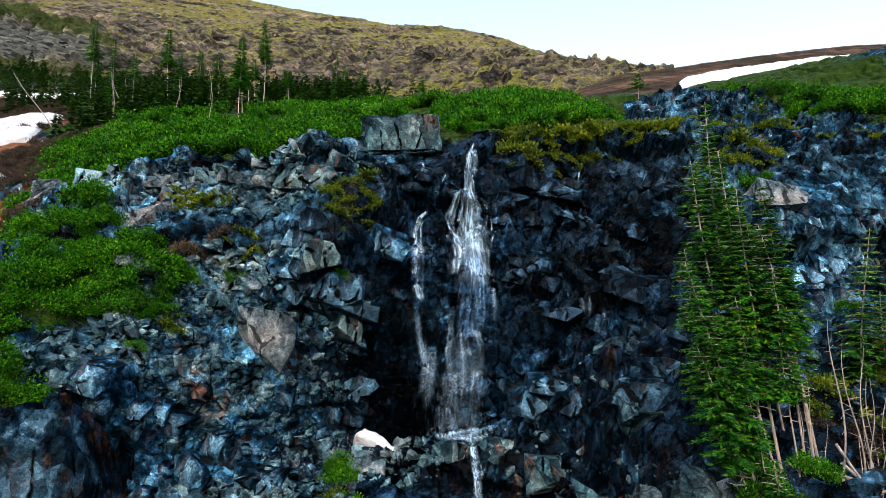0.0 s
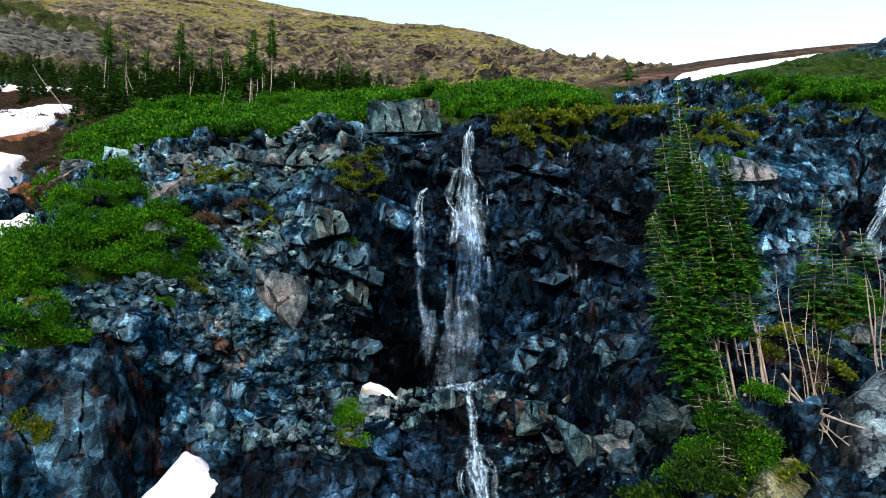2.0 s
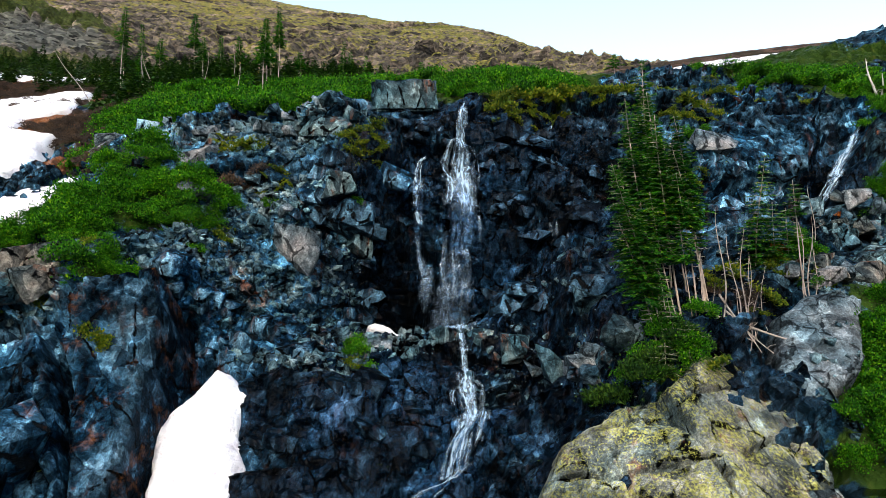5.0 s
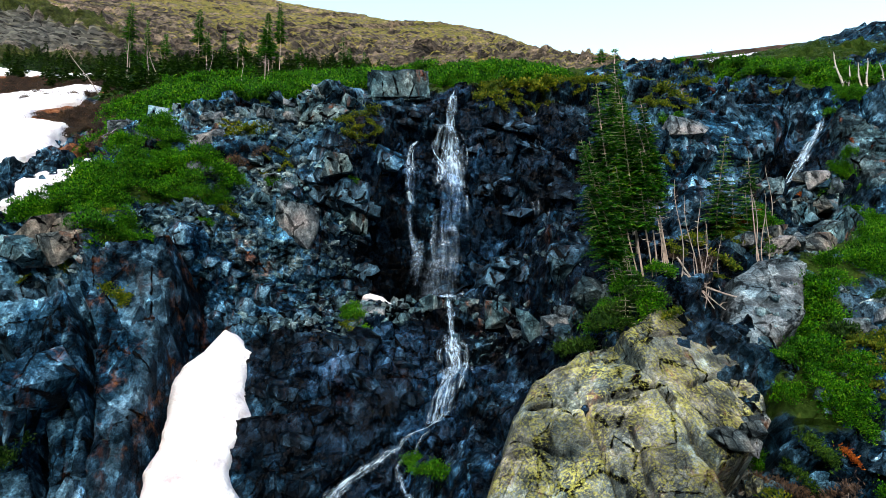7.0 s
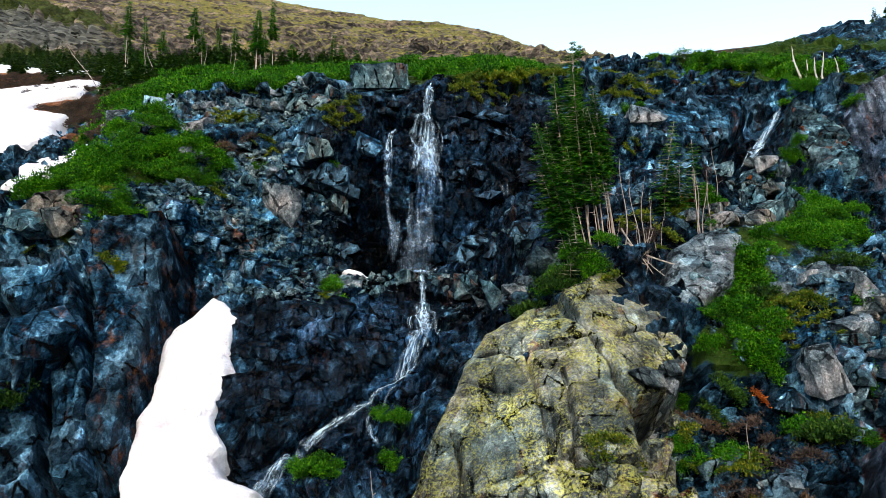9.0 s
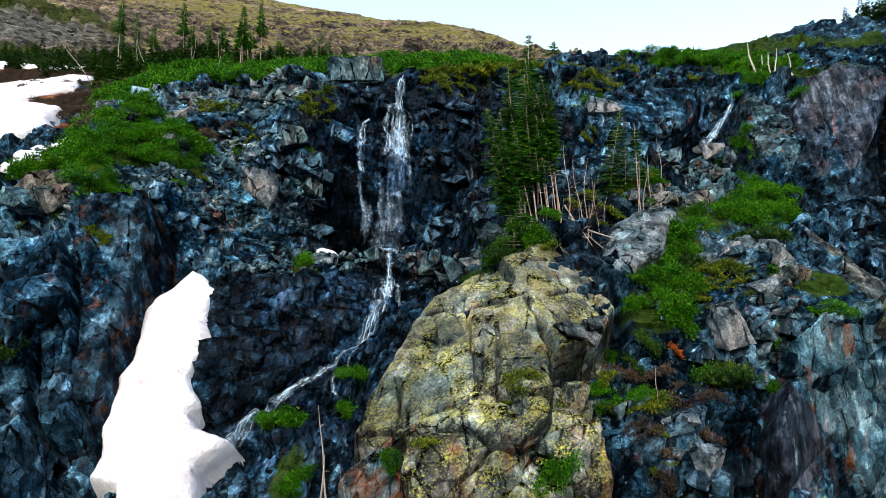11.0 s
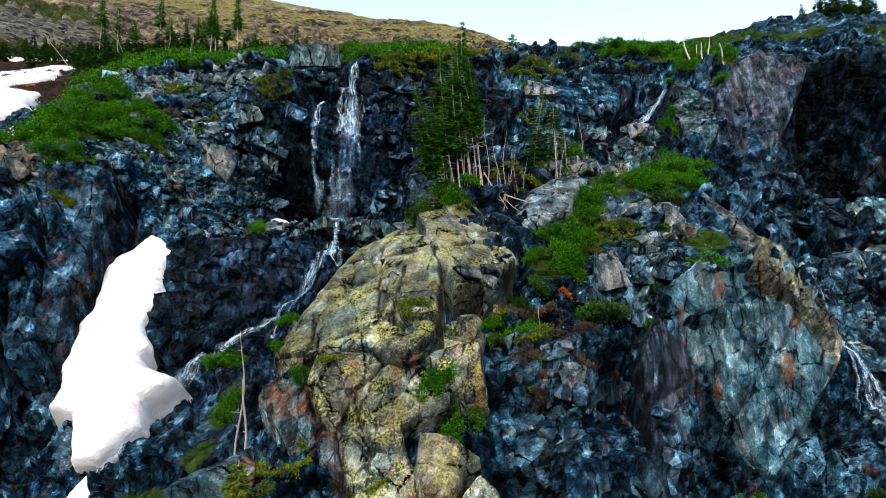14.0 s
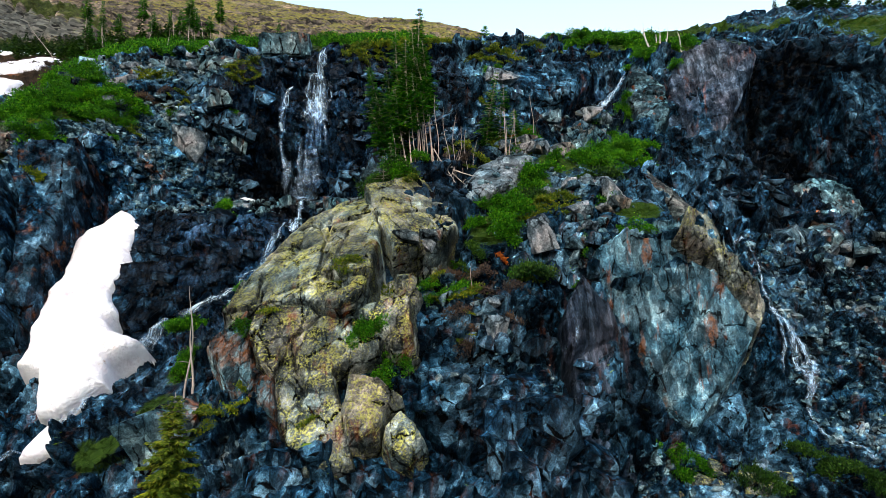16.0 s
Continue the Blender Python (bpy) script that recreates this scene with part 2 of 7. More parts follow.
def mountain_material(name, red=0.0):
    m, n, l, b = shader(name, 0.9)
    b.inputs["Specular IOR Level"].default_value = 0.1
    geo = n.new("ShaderNodeNewGeometry")
    co = geo.outputs["Position"]
    mp = n.new("ShaderNodeMapping")
    l.new(co, mp.inputs[0])
    mp.inputs["Rotation"].default_value = (0, radians(38), 0)
    mp.inputs["Scale"].default_value = (0.45, 0.6, 1.5)
    a = nz(n, l, 0.12, 10, 0.72, mp.outputs[0])
    f = nz(n, l, 0.55, 10, 0.78, co)
    g = nz(n, l, 0.03, 10, 0.72, co)
    ch, cv = chips(n, l, mp.outputs[0], 0.9)
    stone = ramp(n, l, a.outputs[0], [(0.36, (0.014, 0.014, 0.016)), (0.46, (0.070, 0.062, 0.057)), (0.56, (0.165, 0.140, 0.122)), (0.7, (0.35, 0.27, 0.20))])
    stone = mix(n, l, 0.8, stone, ramp(n, l, cv, [(0.1, (0.4, 0.4, 0.42)), (0.5, (1, 1, 1)), (0.9, (1.7, 1.6, 1.5))]), "MULTIPLY")
    grass = ramp(n, l, f.outputs[0], [(0.32, (0.05, 0.06, 0.012)), (0.5, (0.17, 0.165, 0.034)), (0.68, (0.40, 0.31, 0.085))])
    up = n.new("ShaderNodeSeparateXYZ")
    l.new(geo.outputs["Normal"], up.inputs[0])
    k = maths(n, l, "ADD", maths(n, l, "MULTIPLY", up.outputs[2], 0.9), maths(n, l, "MULTIPLY", maths(n, l, "SUBTRACT", g.outputs[0], 0.5), 1.6))
    k = maths(n, l, "ADD", k, maths(n, l, "MULTIPLY", maths(n, l, "SUBTRACT", f.outputs[0], 0.5), 1.0))
    col = mix(n, l, maths(n, l, "MULTIPLY", band(n, l, k, 0.34, 0.58), 0.85), stone, grass)
    at = n.new("ShaderNodeAttribute")
    at.attribute_name = "green"
    kg = maths(n, l, "ADD", at.outputs["Fac"], maths(n, l, "MULTIPLY", maths(n, l, "SUBTRACT", g.outputs[0], 0.5), 1.5))
    kg = maths(n, l, "ADD", kg, maths(n, l, "MULTIPLY", maths(n, l, "SUBTRACT", f.outputs[0], 0.5), 0.8))
    col = mix(n, l, maths(n, l, "MULTIPLY", band(n, l, kg, 0.5, 0.72), 0.9), col, ramp(n, l, f.outputs[0], [(0.34, (0.010, 0.024, 0.004)), (0.66, (0.07, 0.095, 0.014))]))
    grit = nz(n, l, 1.6, 6, 0.75, co)
    col = mix(n, l, 0.85, col, ramp(n, l, grit.outputs[0], [(0.34, (0.35, 0.35, 0.37)), (0.5, (1, 1, 1)), (0.66, (1.6, 1.55, 1.5))]), "MULTIPLY")
    crag = nz(n, l, 0.16, 9, 0.75, mp.outputs[0])
    col = mix(n, l, maths(n, l, "MULTIPLY", band(n, l, crag.outputs[0], 0.56, 0.62), 0.75), col, mix(n, l, cv, (0.012, 0.012, 0.014), (0.16, 0.14, 0.13)))
    rockface = n.new("ShaderNodeAttribute")
    rockface.attribute_name = "bare"
    col = mix(n, l, maths(n, l, "MULTIPLY", rockface.outputs["Fac"], 0.85), col, mix(n, l, cv, (0.016, 0.020, 0.022), (0.20, 0.21, 0.20)))
    if red:
        col = mix(n, l, red, col, mix(n, l, 1.0, stone, (0.62, 0.40, 0.40), "MULTIPLY"))
    l.new(col, b.inputs["Base Color"])
    hh = maths(n, l, "ADD", maths(n, l, "MULTIPLY", f.outputs[0], 2.0), maths(n, l, "MULTIPLY", ch, 1.2))
    bump(n, l, b, maths(n, l, "ADD", hh, maths(n, l, "MULTIPLY", grit.outputs[0], 0.8)), 1.0, 1.0)
    return m


MOUNTAIN = mountain_material("mountainside")
RED_SCREE = mountain_material("red_scree", 0.9)


def snow_material():
    m, n, l, b = shader("old_snow", 0.55)
    co = n.new("ShaderNodeTexCoord").outputs["Object"]
    a = nz(n, l, 0.9, 6, 0.65, co)
    f = nz(n, l, 9.0, 4, 0.6, co)
    # lilac shading is put into the colour of the hollows
    col = ramp(n, l, a.outputs[0], [(0.26, (0.46, 0.39, 0.43)), (0.40, (0.60, 0.58, 0.64)), (0.55, (0.73, 0.74, 0.79))])
    d = nz(n, l, 0.55, 8, 0.75, co)
    col = mix(n, l, band(n, l, d.outputs[0], 0.61, 0.72), col, (0.40, 0.31, 0.27))
    l.new(col, b.inputs["Base Color"])
    b.inputs["Subsurface Weight"].default_value = 0.15
    b.inputs["Subsurface Radius"].default_value = (0.05, 0.06, 0.08)
    bump(n, l, b, maths(n, l, "ADD", a.outputs[0], maths(n, l, "MULTIPLY", f.outputs[0], 0.25)), 1.0, 0.3)
    return m


SNOW = snow_material()


def leaf_material(name, stops, trans=0.35):
    m, n, l, b = shader(name, 0.6)
    geo = n.new("ShaderNodeNewGeometry")
    col = ramp(n, l, geo.outputs["Random Per Island"], stops)
    big = nz(n, l, 0.7, 4, 0.6, geo.outputs["Position"])
    col = mix(n, l, 0.8, col, ramp(n, l, big.outputs[0], [(0.32, (0.25, 0.38, 0.45)), (0.5, (0.9, 0.95, 1)), (0.68, (1.55, 1.4, 0.9))]), "MULTIPLY")
    l.new(col, b.inputs["Base Color"])
    b.inputs["Specular IOR Level"].default_value = 0.08
    tr = n.new("ShaderNodeBsdfTranslucent")
    l.new(mix(n, l, 1.0, col, (1.2, 1.3, 0.6), "MULTIPLY"), tr.inputs[0])
    ms = n.new("ShaderNodeMixShader")
    ms.inputs[0].default_value = trans
    l.new(b.outputs[0], ms.inputs[1])
    l.new(tr.outputs[0], ms.inputs[2])
    l.new(ms.outputs[0], n["Material Output"].inputs[0])
    return m


WILLOW = leaf_material("willow_leaves", [(0.0, (0.002, 0.020, 0.002)), (0.45, (0.019, 0.108, 0.003)), (0.85, (0.055, 0.195, 0.005)), (1.0, (0.15, 0.28, 0.010))])
JUNIPER = leaf_material("juniper_needles", [(0.0, (0.004, 0.016, 0.004)), (0.6, (0.014, 0.045, 0.006)), (1.0, (0.045, 0.09, 0.010))], 0.2)
MOSS = leaf_material("moss_tuft", [(0.0, (0.022, 0.05, 0.006)), (0.5, (0.07, 0.115, 0.009)), (1.0, (0.19, 0.18, 0.015))])
YOUNG = leaf_material("young_needles", [(0.0, (0.03, 0.06, 0.006)), (0.5, (0.085, 0.13, 0.012)), (1.0, (0.2, 0.21, 0.02))], 0.3)
NEEDLE = leaf_material("conifer_needles", [(0.0, (0.003, 0.034, 0.008)), (0.5, (0.018, 0.115, 0.010)), (0.88, (0.065, 0.215, 0.010)), (1.0, (0.20, 0.26, 0.012))], 0.3)
RUSTY = leaf_material("rust_leaves", [(0.0, (0.22, 0.045, 0.01)), (1.0, (0.45, 0.13, 0.02))])
HEATH = leaf_material("bare_heath", [(0.0, (0.03, 0.022, 0.02)), (1.0, (0.085, 0.055, 0.04))], 0.1)


def bark_material(name, a, c):
    m, n, l, b = shader(name, 0.85)
    co = n.new("ShaderNodeTexCoord").outputs["Object"]
    mp = n.new("ShaderNodeMapping")
    l.new(co, mp.inputs[0])
    mp.inputs["Scale"].default_value = (14, 14, 2.5)
    t = nz(n, l, 1.0, 7, 0.7, mp.outputs[0])
    l.new(ramp(n, l, t.outputs[0], [(0.3, a), (0.7, c)]), b.inputs["Base Color"])
    bump(n, l, b, t.outputs[0], 0.8, 0.03)
    return m


BARK = bark_material("grey_bark", (0.19, 0.145, 0.125), (0.50, 0.405, 0.36))
WHITEWOOD = bark_material("white_wood", (0.30, 0.27, 0.24), (0.66, 0.61, 0.56))
DEADWOOD = bark_material("bleached_wood", (0.13, 0.108, 0.098), (0.43, 0.365, 0.33))


def water_material(name, lo, hi, most, tint=(0.74, 0.86, 1.0, 1)):
    m, n, l, b = shader(name, 0.25)
    b.inputs["Base Color"].default_value = tint
    b.inputs["Specular IOR Level"].default_value = 0.6
    co = n.new("ShaderNodeUVMap").outputs[0]
    mp = n.new("ShaderNodeMapping")
    l.new(co, mp.inputs[0])
    mp.inputs["Scale"].default_value = (10, 1.7, 1)
    s = nz(n, l, 1.0, 7, 0.65, mp.outputs[0])
    mp2 = n.new("ShaderNodeMapping")
    l.new(co, mp2.inputs[0])
    mp2.inputs["Scale"].default_value = (4, 2.4, 1)
    s2 = nz(n, l, 1.0, 4, 0.6, mp2.outputs[0])
    at = n.new("ShaderNodeAttribute")
    at.attribute_name = "flow"
    k = maths(n, l, "ADD", maths(n, l, "MULTIPLY", s.outputs[0], 1.7), maths(n, l, "MULTIPLY", s2.outputs[0], 0.9))
    k = maths(n, l, "ADD", k, maths(n, l, "SUBTRACT", at.outputs["Fac"], 1.84))
    l.new(maths(n, l, "MULTIPLY", band(n, l, k, lo, hi), most), b.inputs["Alpha"])
    bump(n, l, b, s.outputs[0], 0.6, 0.06)
    return m


WATER = water_material("falling_water", 0.28, 1.30, 0.92, (0.52, 0.75, 1.0, 1))
CURTAIN = water_material("falling_curtain", 0.22, 1.30, 0.6, (0.22, 0.46, 0.88, 1))
VEIL = water_material("drifting_veil", 0.05, 1.15, 0.34, (0.40, 0.60, 0.86, 1))


# ---------------------------------------------------------------- shaping helpers
def rnd3(i, j, k, seed):
    """Three repeatable random numbers in 0..1 for whole-number cells."""
    a = (i.astype(np.int64) * 73856093) ^ (j.astype(np.int64) * 19349663) ^ (k.astype(np.int64) * 83492791) ^ (seed * 2654435761)
    out = []
    for s in (1, 2, 3):
        v = (a + s * 97531) & 0xFFFFFFFF
        v = ((v ^ (v >> 15)) * 2246822519) & 0xFFFFFFFF
        v = ((v ^ (v >> 13)) * 3266489917) & 0xFFFFFFFF
        out.append(((v ^ (v >> 16)) & 0xFFFFFF) / float(0xFFFFFF))
    return out


def facets(p, size, seed, tilt=0.55, step=0.5, crack=0.10, wide=0.08):
    """Broken-rock relief: each Voronoi cell of the space is a tilted plane, with sunk joints between the cells."""
    q = p / np.array(size)
    base = np.floor(q).astype(np.int64)
    d1 = np.full(len(p), 9.0)
    d2 = np.full(len(p), 9.0)
    val, tone = np.zeros(len(p)), np.zeros(len(p))
    for di in (-1, 0, 1):
        for dj in (-1, 0, 1):
            for dk in (-1, 0, 1):
                ci, cj, ck = base[:, 0] + di, base[:, 1] + dj, base[:, 2] + dk
                a, b, c = rnd3(ci, cj, ck, seed)
                e0, e1, e2 = q[:, 0] - ci - a, q[:, 1] - cj - b, q[:, 2] - ck - c
                d = np.sqrt(e0 * e0 + e1 * e1 + e2 * e2)
                near = d < d1
                d2 = np.where(near, d1, np.minimum(d2, d))
                g0, g1, g2 = rnd3(ci, cj, ck, seed + 7)
                v = step * (a + b + c - 1.5) + tilt * ((g0 - 0.5) * e0 + (g1 - 0.5) * e1 + (g2 - 0.35) * e2) * 2
                val = np.where(near, v, val)
                tone = np.where(near, g0, tone)
                d1 = np.where(near, d, d1)
    return val - crack * np.clip(1 - (d2 - d1) / wide, 0, 1), 2 * tone - 1


def smooth_noise(p, size, seed, octaves=3):
    """Value noise summed over octaves, about -1..1."""
    total, amp = np.zeros(len(p)), 1.0
    for o in range(octaves):
        q = p / np.array(size) * 2 ** o
        b = np.floor(q).astype(np.int64)
        f = q - b
        f = f * f * (3 - 2 * f)
        acc = np.zeros(len(p))
        for di in (0, 1):
            for dj in (0, 1):
                for dk in (0, 1):
                    r = rnd3(b[:, 0] + di, b[:, 1] + dj, b[:, 2] + dk, seed + o)[0]
                    w = (f[:, 0] if di else 1 - f[:, 0]) * (f[:, 1] if dj else 1 - f[:, 1]) * (f[:, 2] if dk else 1 - f[:, 2])
                    acc += r * w
        total += amp * (acc * 2 - 1)
        amp *= 0.5
    return total / 1.75


def grid_mesh(name, verts, rows, cols, attrs=None, uv=False, smooth=False):
    """A mesh from a rows x cols grid of places."""
    idx = np.arange(rows * cols).reshape(rows, cols)
    quads = np.stack([idx[:-1, :-1], idx[:-1, 1:], idx[1:, 1:], idx[1:, :-1]], -1).reshape(-1, 4)
    me = bpy.data.meshes.new(name)
    me.vertices.add(len(verts))
    me.vertices.foreach_set("co", np.ascontiguousarray(verts, dtype=np.float32).ravel())
    me.loops.add(quads.size)
    me.loops.foreach_set("vertex_index", quads.ravel().astype(np.int32))
    me.polygons.add(len(quads))
    me.polygons.foreach_set("loop_start", (np.arange(len(quads)) * 4).astype(np.int32))
    me.update(calc_edges=True)
    for key, v in (attrs or {}).items():
        me.attributes.new(key, "FLOAT", "POINT").data.foreach_set("value", np.ascontiguousarray(v, dtype=np.float32))
    if uv:
        layer = me.uv_layers.new(name="UVMap")
        u = np.stack(np.meshgrid(np.linspace(0, 1, cols), np.linspace(0, 1, rows)), -1).reshape(-1, 2)
        layer.data.foreach_set("uv", u[quads.ravel()].astype(np.float32).ravel())
    me.polygons.foreach_set("use_smooth", np.full(len(quads), smooth))
    return me


def soup_mesh(name, verts, faces, smooth=False):
    """A mesh from an (n, 3) array of places and an (m, k) array of faces."""
    me = bpy.data.meshes.new(name)
    k = faces.shape[1]
    me.vertices.add(len(verts))
    me.vertices.foreach_set("co", np.ascontiguousarray(verts, dtype=np.float32).ravel())
    me.loops.add(faces.size)
    me.loops.foreach_set("vertex_index", faces.ravel().astype(np.int32))
    me.polygons.add(len(faces))
    me.polygons.foreach_set("loop_start", (np.arange(len(faces)) * k).astype(np.int32))
    me.polygons.foreach_set("use_smooth", np.full(len(faces), smooth))
    me.update(calc_edges=True)
    return me


def piece(name, me, material, parent=None, label=""):
    """Links a mesh as one object, under a thing when one is given."""
    ob = new(name, me)
    me.materials.append(material)
    if parent is not None:
        ob.parent = parent
    return tagged(ob, label) if label else ob


def blob(x, y, cx, cy, rx, ry):
    """1 in the middle of an ellipse, falling smoothly to 0 at its edge."""
    d = np.sqrt(((x - cx) / rx) ** 2 + ((y - cy) / ry) ** 2)
    return np.clip(1.5 - 1.5 * d, 0, 1)


# ---------------------------------------------------------------- the lie of the land
# Lines that run across the slope, from the valley up to the hanging plateau: (x, y, z).
TOE = [(-45, 6, -2), (-14, 8.5, 1.5), (-8, 6.8, 2.5), (-4, 5, 3), (0, 2.5, 3.2), (5, 1.5, 3.2), (10, 1.5, 3.2), (14, 4.6, 2), (16, 7.2, 2.2), (19, 8.6, 3), (24, 10, 3.5), (30, 11.6, 4.5), (45, 14, 6)]
GULLY = [(-45, 14, 5), (-16, 10, 4), (-11, 10.6, 5), (-8, 9, 6), (-5, 10.8, 7.4), (-3.6, 11.9, 7.9), (-1.4, 13.1, 9.4), (0.3, 13, 10.6), (1.6, 7.6, 9), (3, 4.8, 7.3), (7, 5, 7.8), (10.5, 5.2, 8), (13, 6.8, 8), (16, 8.6, 8.2), (19.5, 10.4, 8.5), (21.5, 11.6, 7.4), (23.5, 12, 9), (27.7, 15.4, 10.9), (30, 18, 12), (45, 22, 14)]
SHELF = [(-45, 20, 12), (-16, 12, 11.5), (-11, 13, 12.6), (-9.3, 13.2, 12.4), (-8.6, 13.8, 11.2), (-7.6, 14.9, 13.2), (-5.4, 15, 13.3), (-3, 14, 12.9), (-0.5, 14.8, 12.6), (1.5, 15.8, 13.2), (3, 11, 11.5), (4.5, 9.9, 12.6), (6.3, 10.2, 13.6), (8, 9.7, 12.8), (9.5, 9.5, 12.4), (11.6, 9.2, 12.6), (15, 8.9, 11.6), (18.3, 9.2, 12.9), (20.5, 9.8, 12), (22.5, 13, 12), (25, 17, 13.5), (27, 19, 14.5), (31, 19.5, 13.5), (36, 19, 12.5), (45, 20, 12)]
LEDGE = [(-45, 28, 20), (-16, 14.8, 18), (-13.6, 14.9, 18), (-12, 13.7, 17.4), (-10, 15, 17.5), (-8, 16.6, 15.3), (-6.6, 18.2, 15.9), (-4, 19.8, 15.5), (-2.3, 20.4, 15.3), (-0.5, 20.5, 15.2), (2, 20.2, 15.1), (4.2, 18.6, 14.9), (5.6, 13.6, 14.7), (6.5, 12.3, 15.1), (9, 13.0, 15.9), (11, 14.2, 16.5), (13, 14.6, 17.0), (16, 13.4, 16.1), (18.4, 15, 16.7), (20, 16.4, 16.5), (23, 20, 18), (27, 20.3, 17.5), (31, 23.3, 17.6), (35, 24.2, 16.8), (45, 23, 15)]
FACE = [(-45, 34, 24), (-24, 24.5, 21.5), (-19, 22.5, 20.8), (-15.8, 17.2, 19.2), (-12.6, 17.5, 21), (-10.4, 17.6, 19.7), (-6.7, 19.2, 19), (-4.3, 18.4, 21.3), (-3, 18.9, 22), (-1, 20.5, 20.5), (2, 21, 20.5), (6.2, 20.4, 19.8), (9, 19.4, 20), (11.3, 20.4, 21.5), (13, 20.5, 21), (16, 20.8, 19.8), (18, 22.2, 20.7), (20, 22.7, 21.2), (22.1, 22.3, 23.5), (25.5, 21.4, 22.5), (28.2, 21.6, 20.7), (30.3, 24.6, 21), (34, 25.4, 20), (38, 24, 19), (45, 23, 18)]
LIP = [(-45, 40, 28), (-27, 31, 26), (-24.4, 29.3, 24.7), (-19, 26, 23), (-16, 23, 23.3), (-13.2, 21.8, 23.8), (-8, 22, 25), (-4, 23, 25.7), (1, 23.4, 25.7), (5.5, 23, 25.7), (9, 22.8, 25.5), (11.5, 22.3, 25.2), (15, 23.5, 25.7), (18, 25, 26.3), (20.5, 25.3, 26.2), (22, 24, 26), (24.3, 22.7, 25.2), (29.4, 21.7, 25.6), (32, 21.8, 25.8), (36, 21, 25.5), (45, 19, 25.5)]
MEADOW = [(-60, 60, 40), (-45, 56, 38), (-29, 42, 32), (-16, 32, 29.5), (-5, 31, 29.3), (5, 36, 32), (13, 38, 33.2), (20, 36, 32.5), (25, 34, 32), (30, 47, 37.3), (37.5, 50, 40), (43, 50, 41.8), (50, 51, 43.5), (70, 55, 46)]
RISE = [(-60, 85, 52), (-20, 74, 46.5), (10, 75, 43), (22, 78, 44), (38, 85, 51), (48, 75, 50), (70, 80, 55)]
VALLEY = [(-60, -14, -6), (8, -15, -5), (60, -14, -6)]


def land_line(line, x):
    a = np.array(line, dtype=float)
    return np.interp(x, a[:, 0], a[:, 1]), np.interp(x, a[:, 0], a[:, 2])


R2 = math.sqrt(0.5)


def land(x, s):
    """The height over a plane that leans back by 45 degrees, at x across and s up that plane."""
    lines = [land_line(k, x) for k in (VALLEY, TOE, GULLY, SHELF, LEDGE, FACE, LIP, MEADOW, RISE)]
    lines.insert(0, (np.full(len(x), -1500.0), np.full(len(x), -60.0)))
    lines.append((np.full(len(x), 170.0), np.full(len(x), 70.0)))
    lines.append((np.full(len(x), 2500.0), np.full(len(x), 60.0)))
    h = np.zeros(len(x))
    for (y0, z0), (y1, z1) in zip(lines, lines[1:]):
        s0, s1, h0, h1 = (y0 + z0) * R2, (y1 + z1) * R2, (z0 - y0) * R2, (z1 - y1) * R2
        k = (s - s0) / np.maximum(s1 - s0, 1e-3)
        inside = (k >= 0) & (k < 1)
        h = np.where(inside, h0 + (h1 - h0) * k, h)
    return h


def place_of(x, s, h):
    return np.stack([x, (s - h) * R2, (s + h) * R2], -1)


XS = np.concatenate([[-1500, -400, -150, -80], np.arange(-55, -28, 0.5), np.arange(-28, 40, 0.075), np.arange(40, 70, 0.4), [90, 150, 400, 1500]])
SS = np.concatenate([[-1100, -300, -100, -50, -30, -20, -16], np.arange(-13, 2, 0.25), np.arange(2, 38, 0.065), np.arange(38, 48, 0.18), np.arange(48, 130, 0.8), [150, 168, 300, 900, 1800]])
GX, GS = [a.ravel() for a in np.meshgrid(XS, SS)]
H0 = land(GX, GS)
# soften the creases between the lines
Hg = H0.reshape(len(SS), len(XS))
inner = (SS > 0.5) & (SS < 45)
for _ in range(5):
    Hs = Hg.copy()
    Hs[1:-1, 1:-1] = (Hg[1:-1, 1:-1] * 2 + Hg[:-2, 1:-1] + Hg[2:, 1:-1] + Hg[1:-1, :-2] + Hg[1:-1, 2:]) / 6
    Hg[inner] = Hs[inner]
H0 = Hg.ravel()
# the gully that holds the snow tongue
H0 = H0 - 0.8 * blob(GX, GS, -7.0, 15.5, 2.8, 7.5) - 0.5 * blob(GX, GS, 11.4, 19.3, 2.6, 2.6) - 0.5 * blob(GX, GS, -1.6, 34.8, 3.2, 2.0)
P0 = place_of(GX, GS, H0)
lip_y, lip_z = land_line(LIP, GX)
above = np.clip(((GS - (lip_y + lip_z) * R2) - 0.6) / 2.0, 0, 1)
near = ((GX > -56) & (GX < 70) & (GS > -5) & (GS < 130)).astype(float)
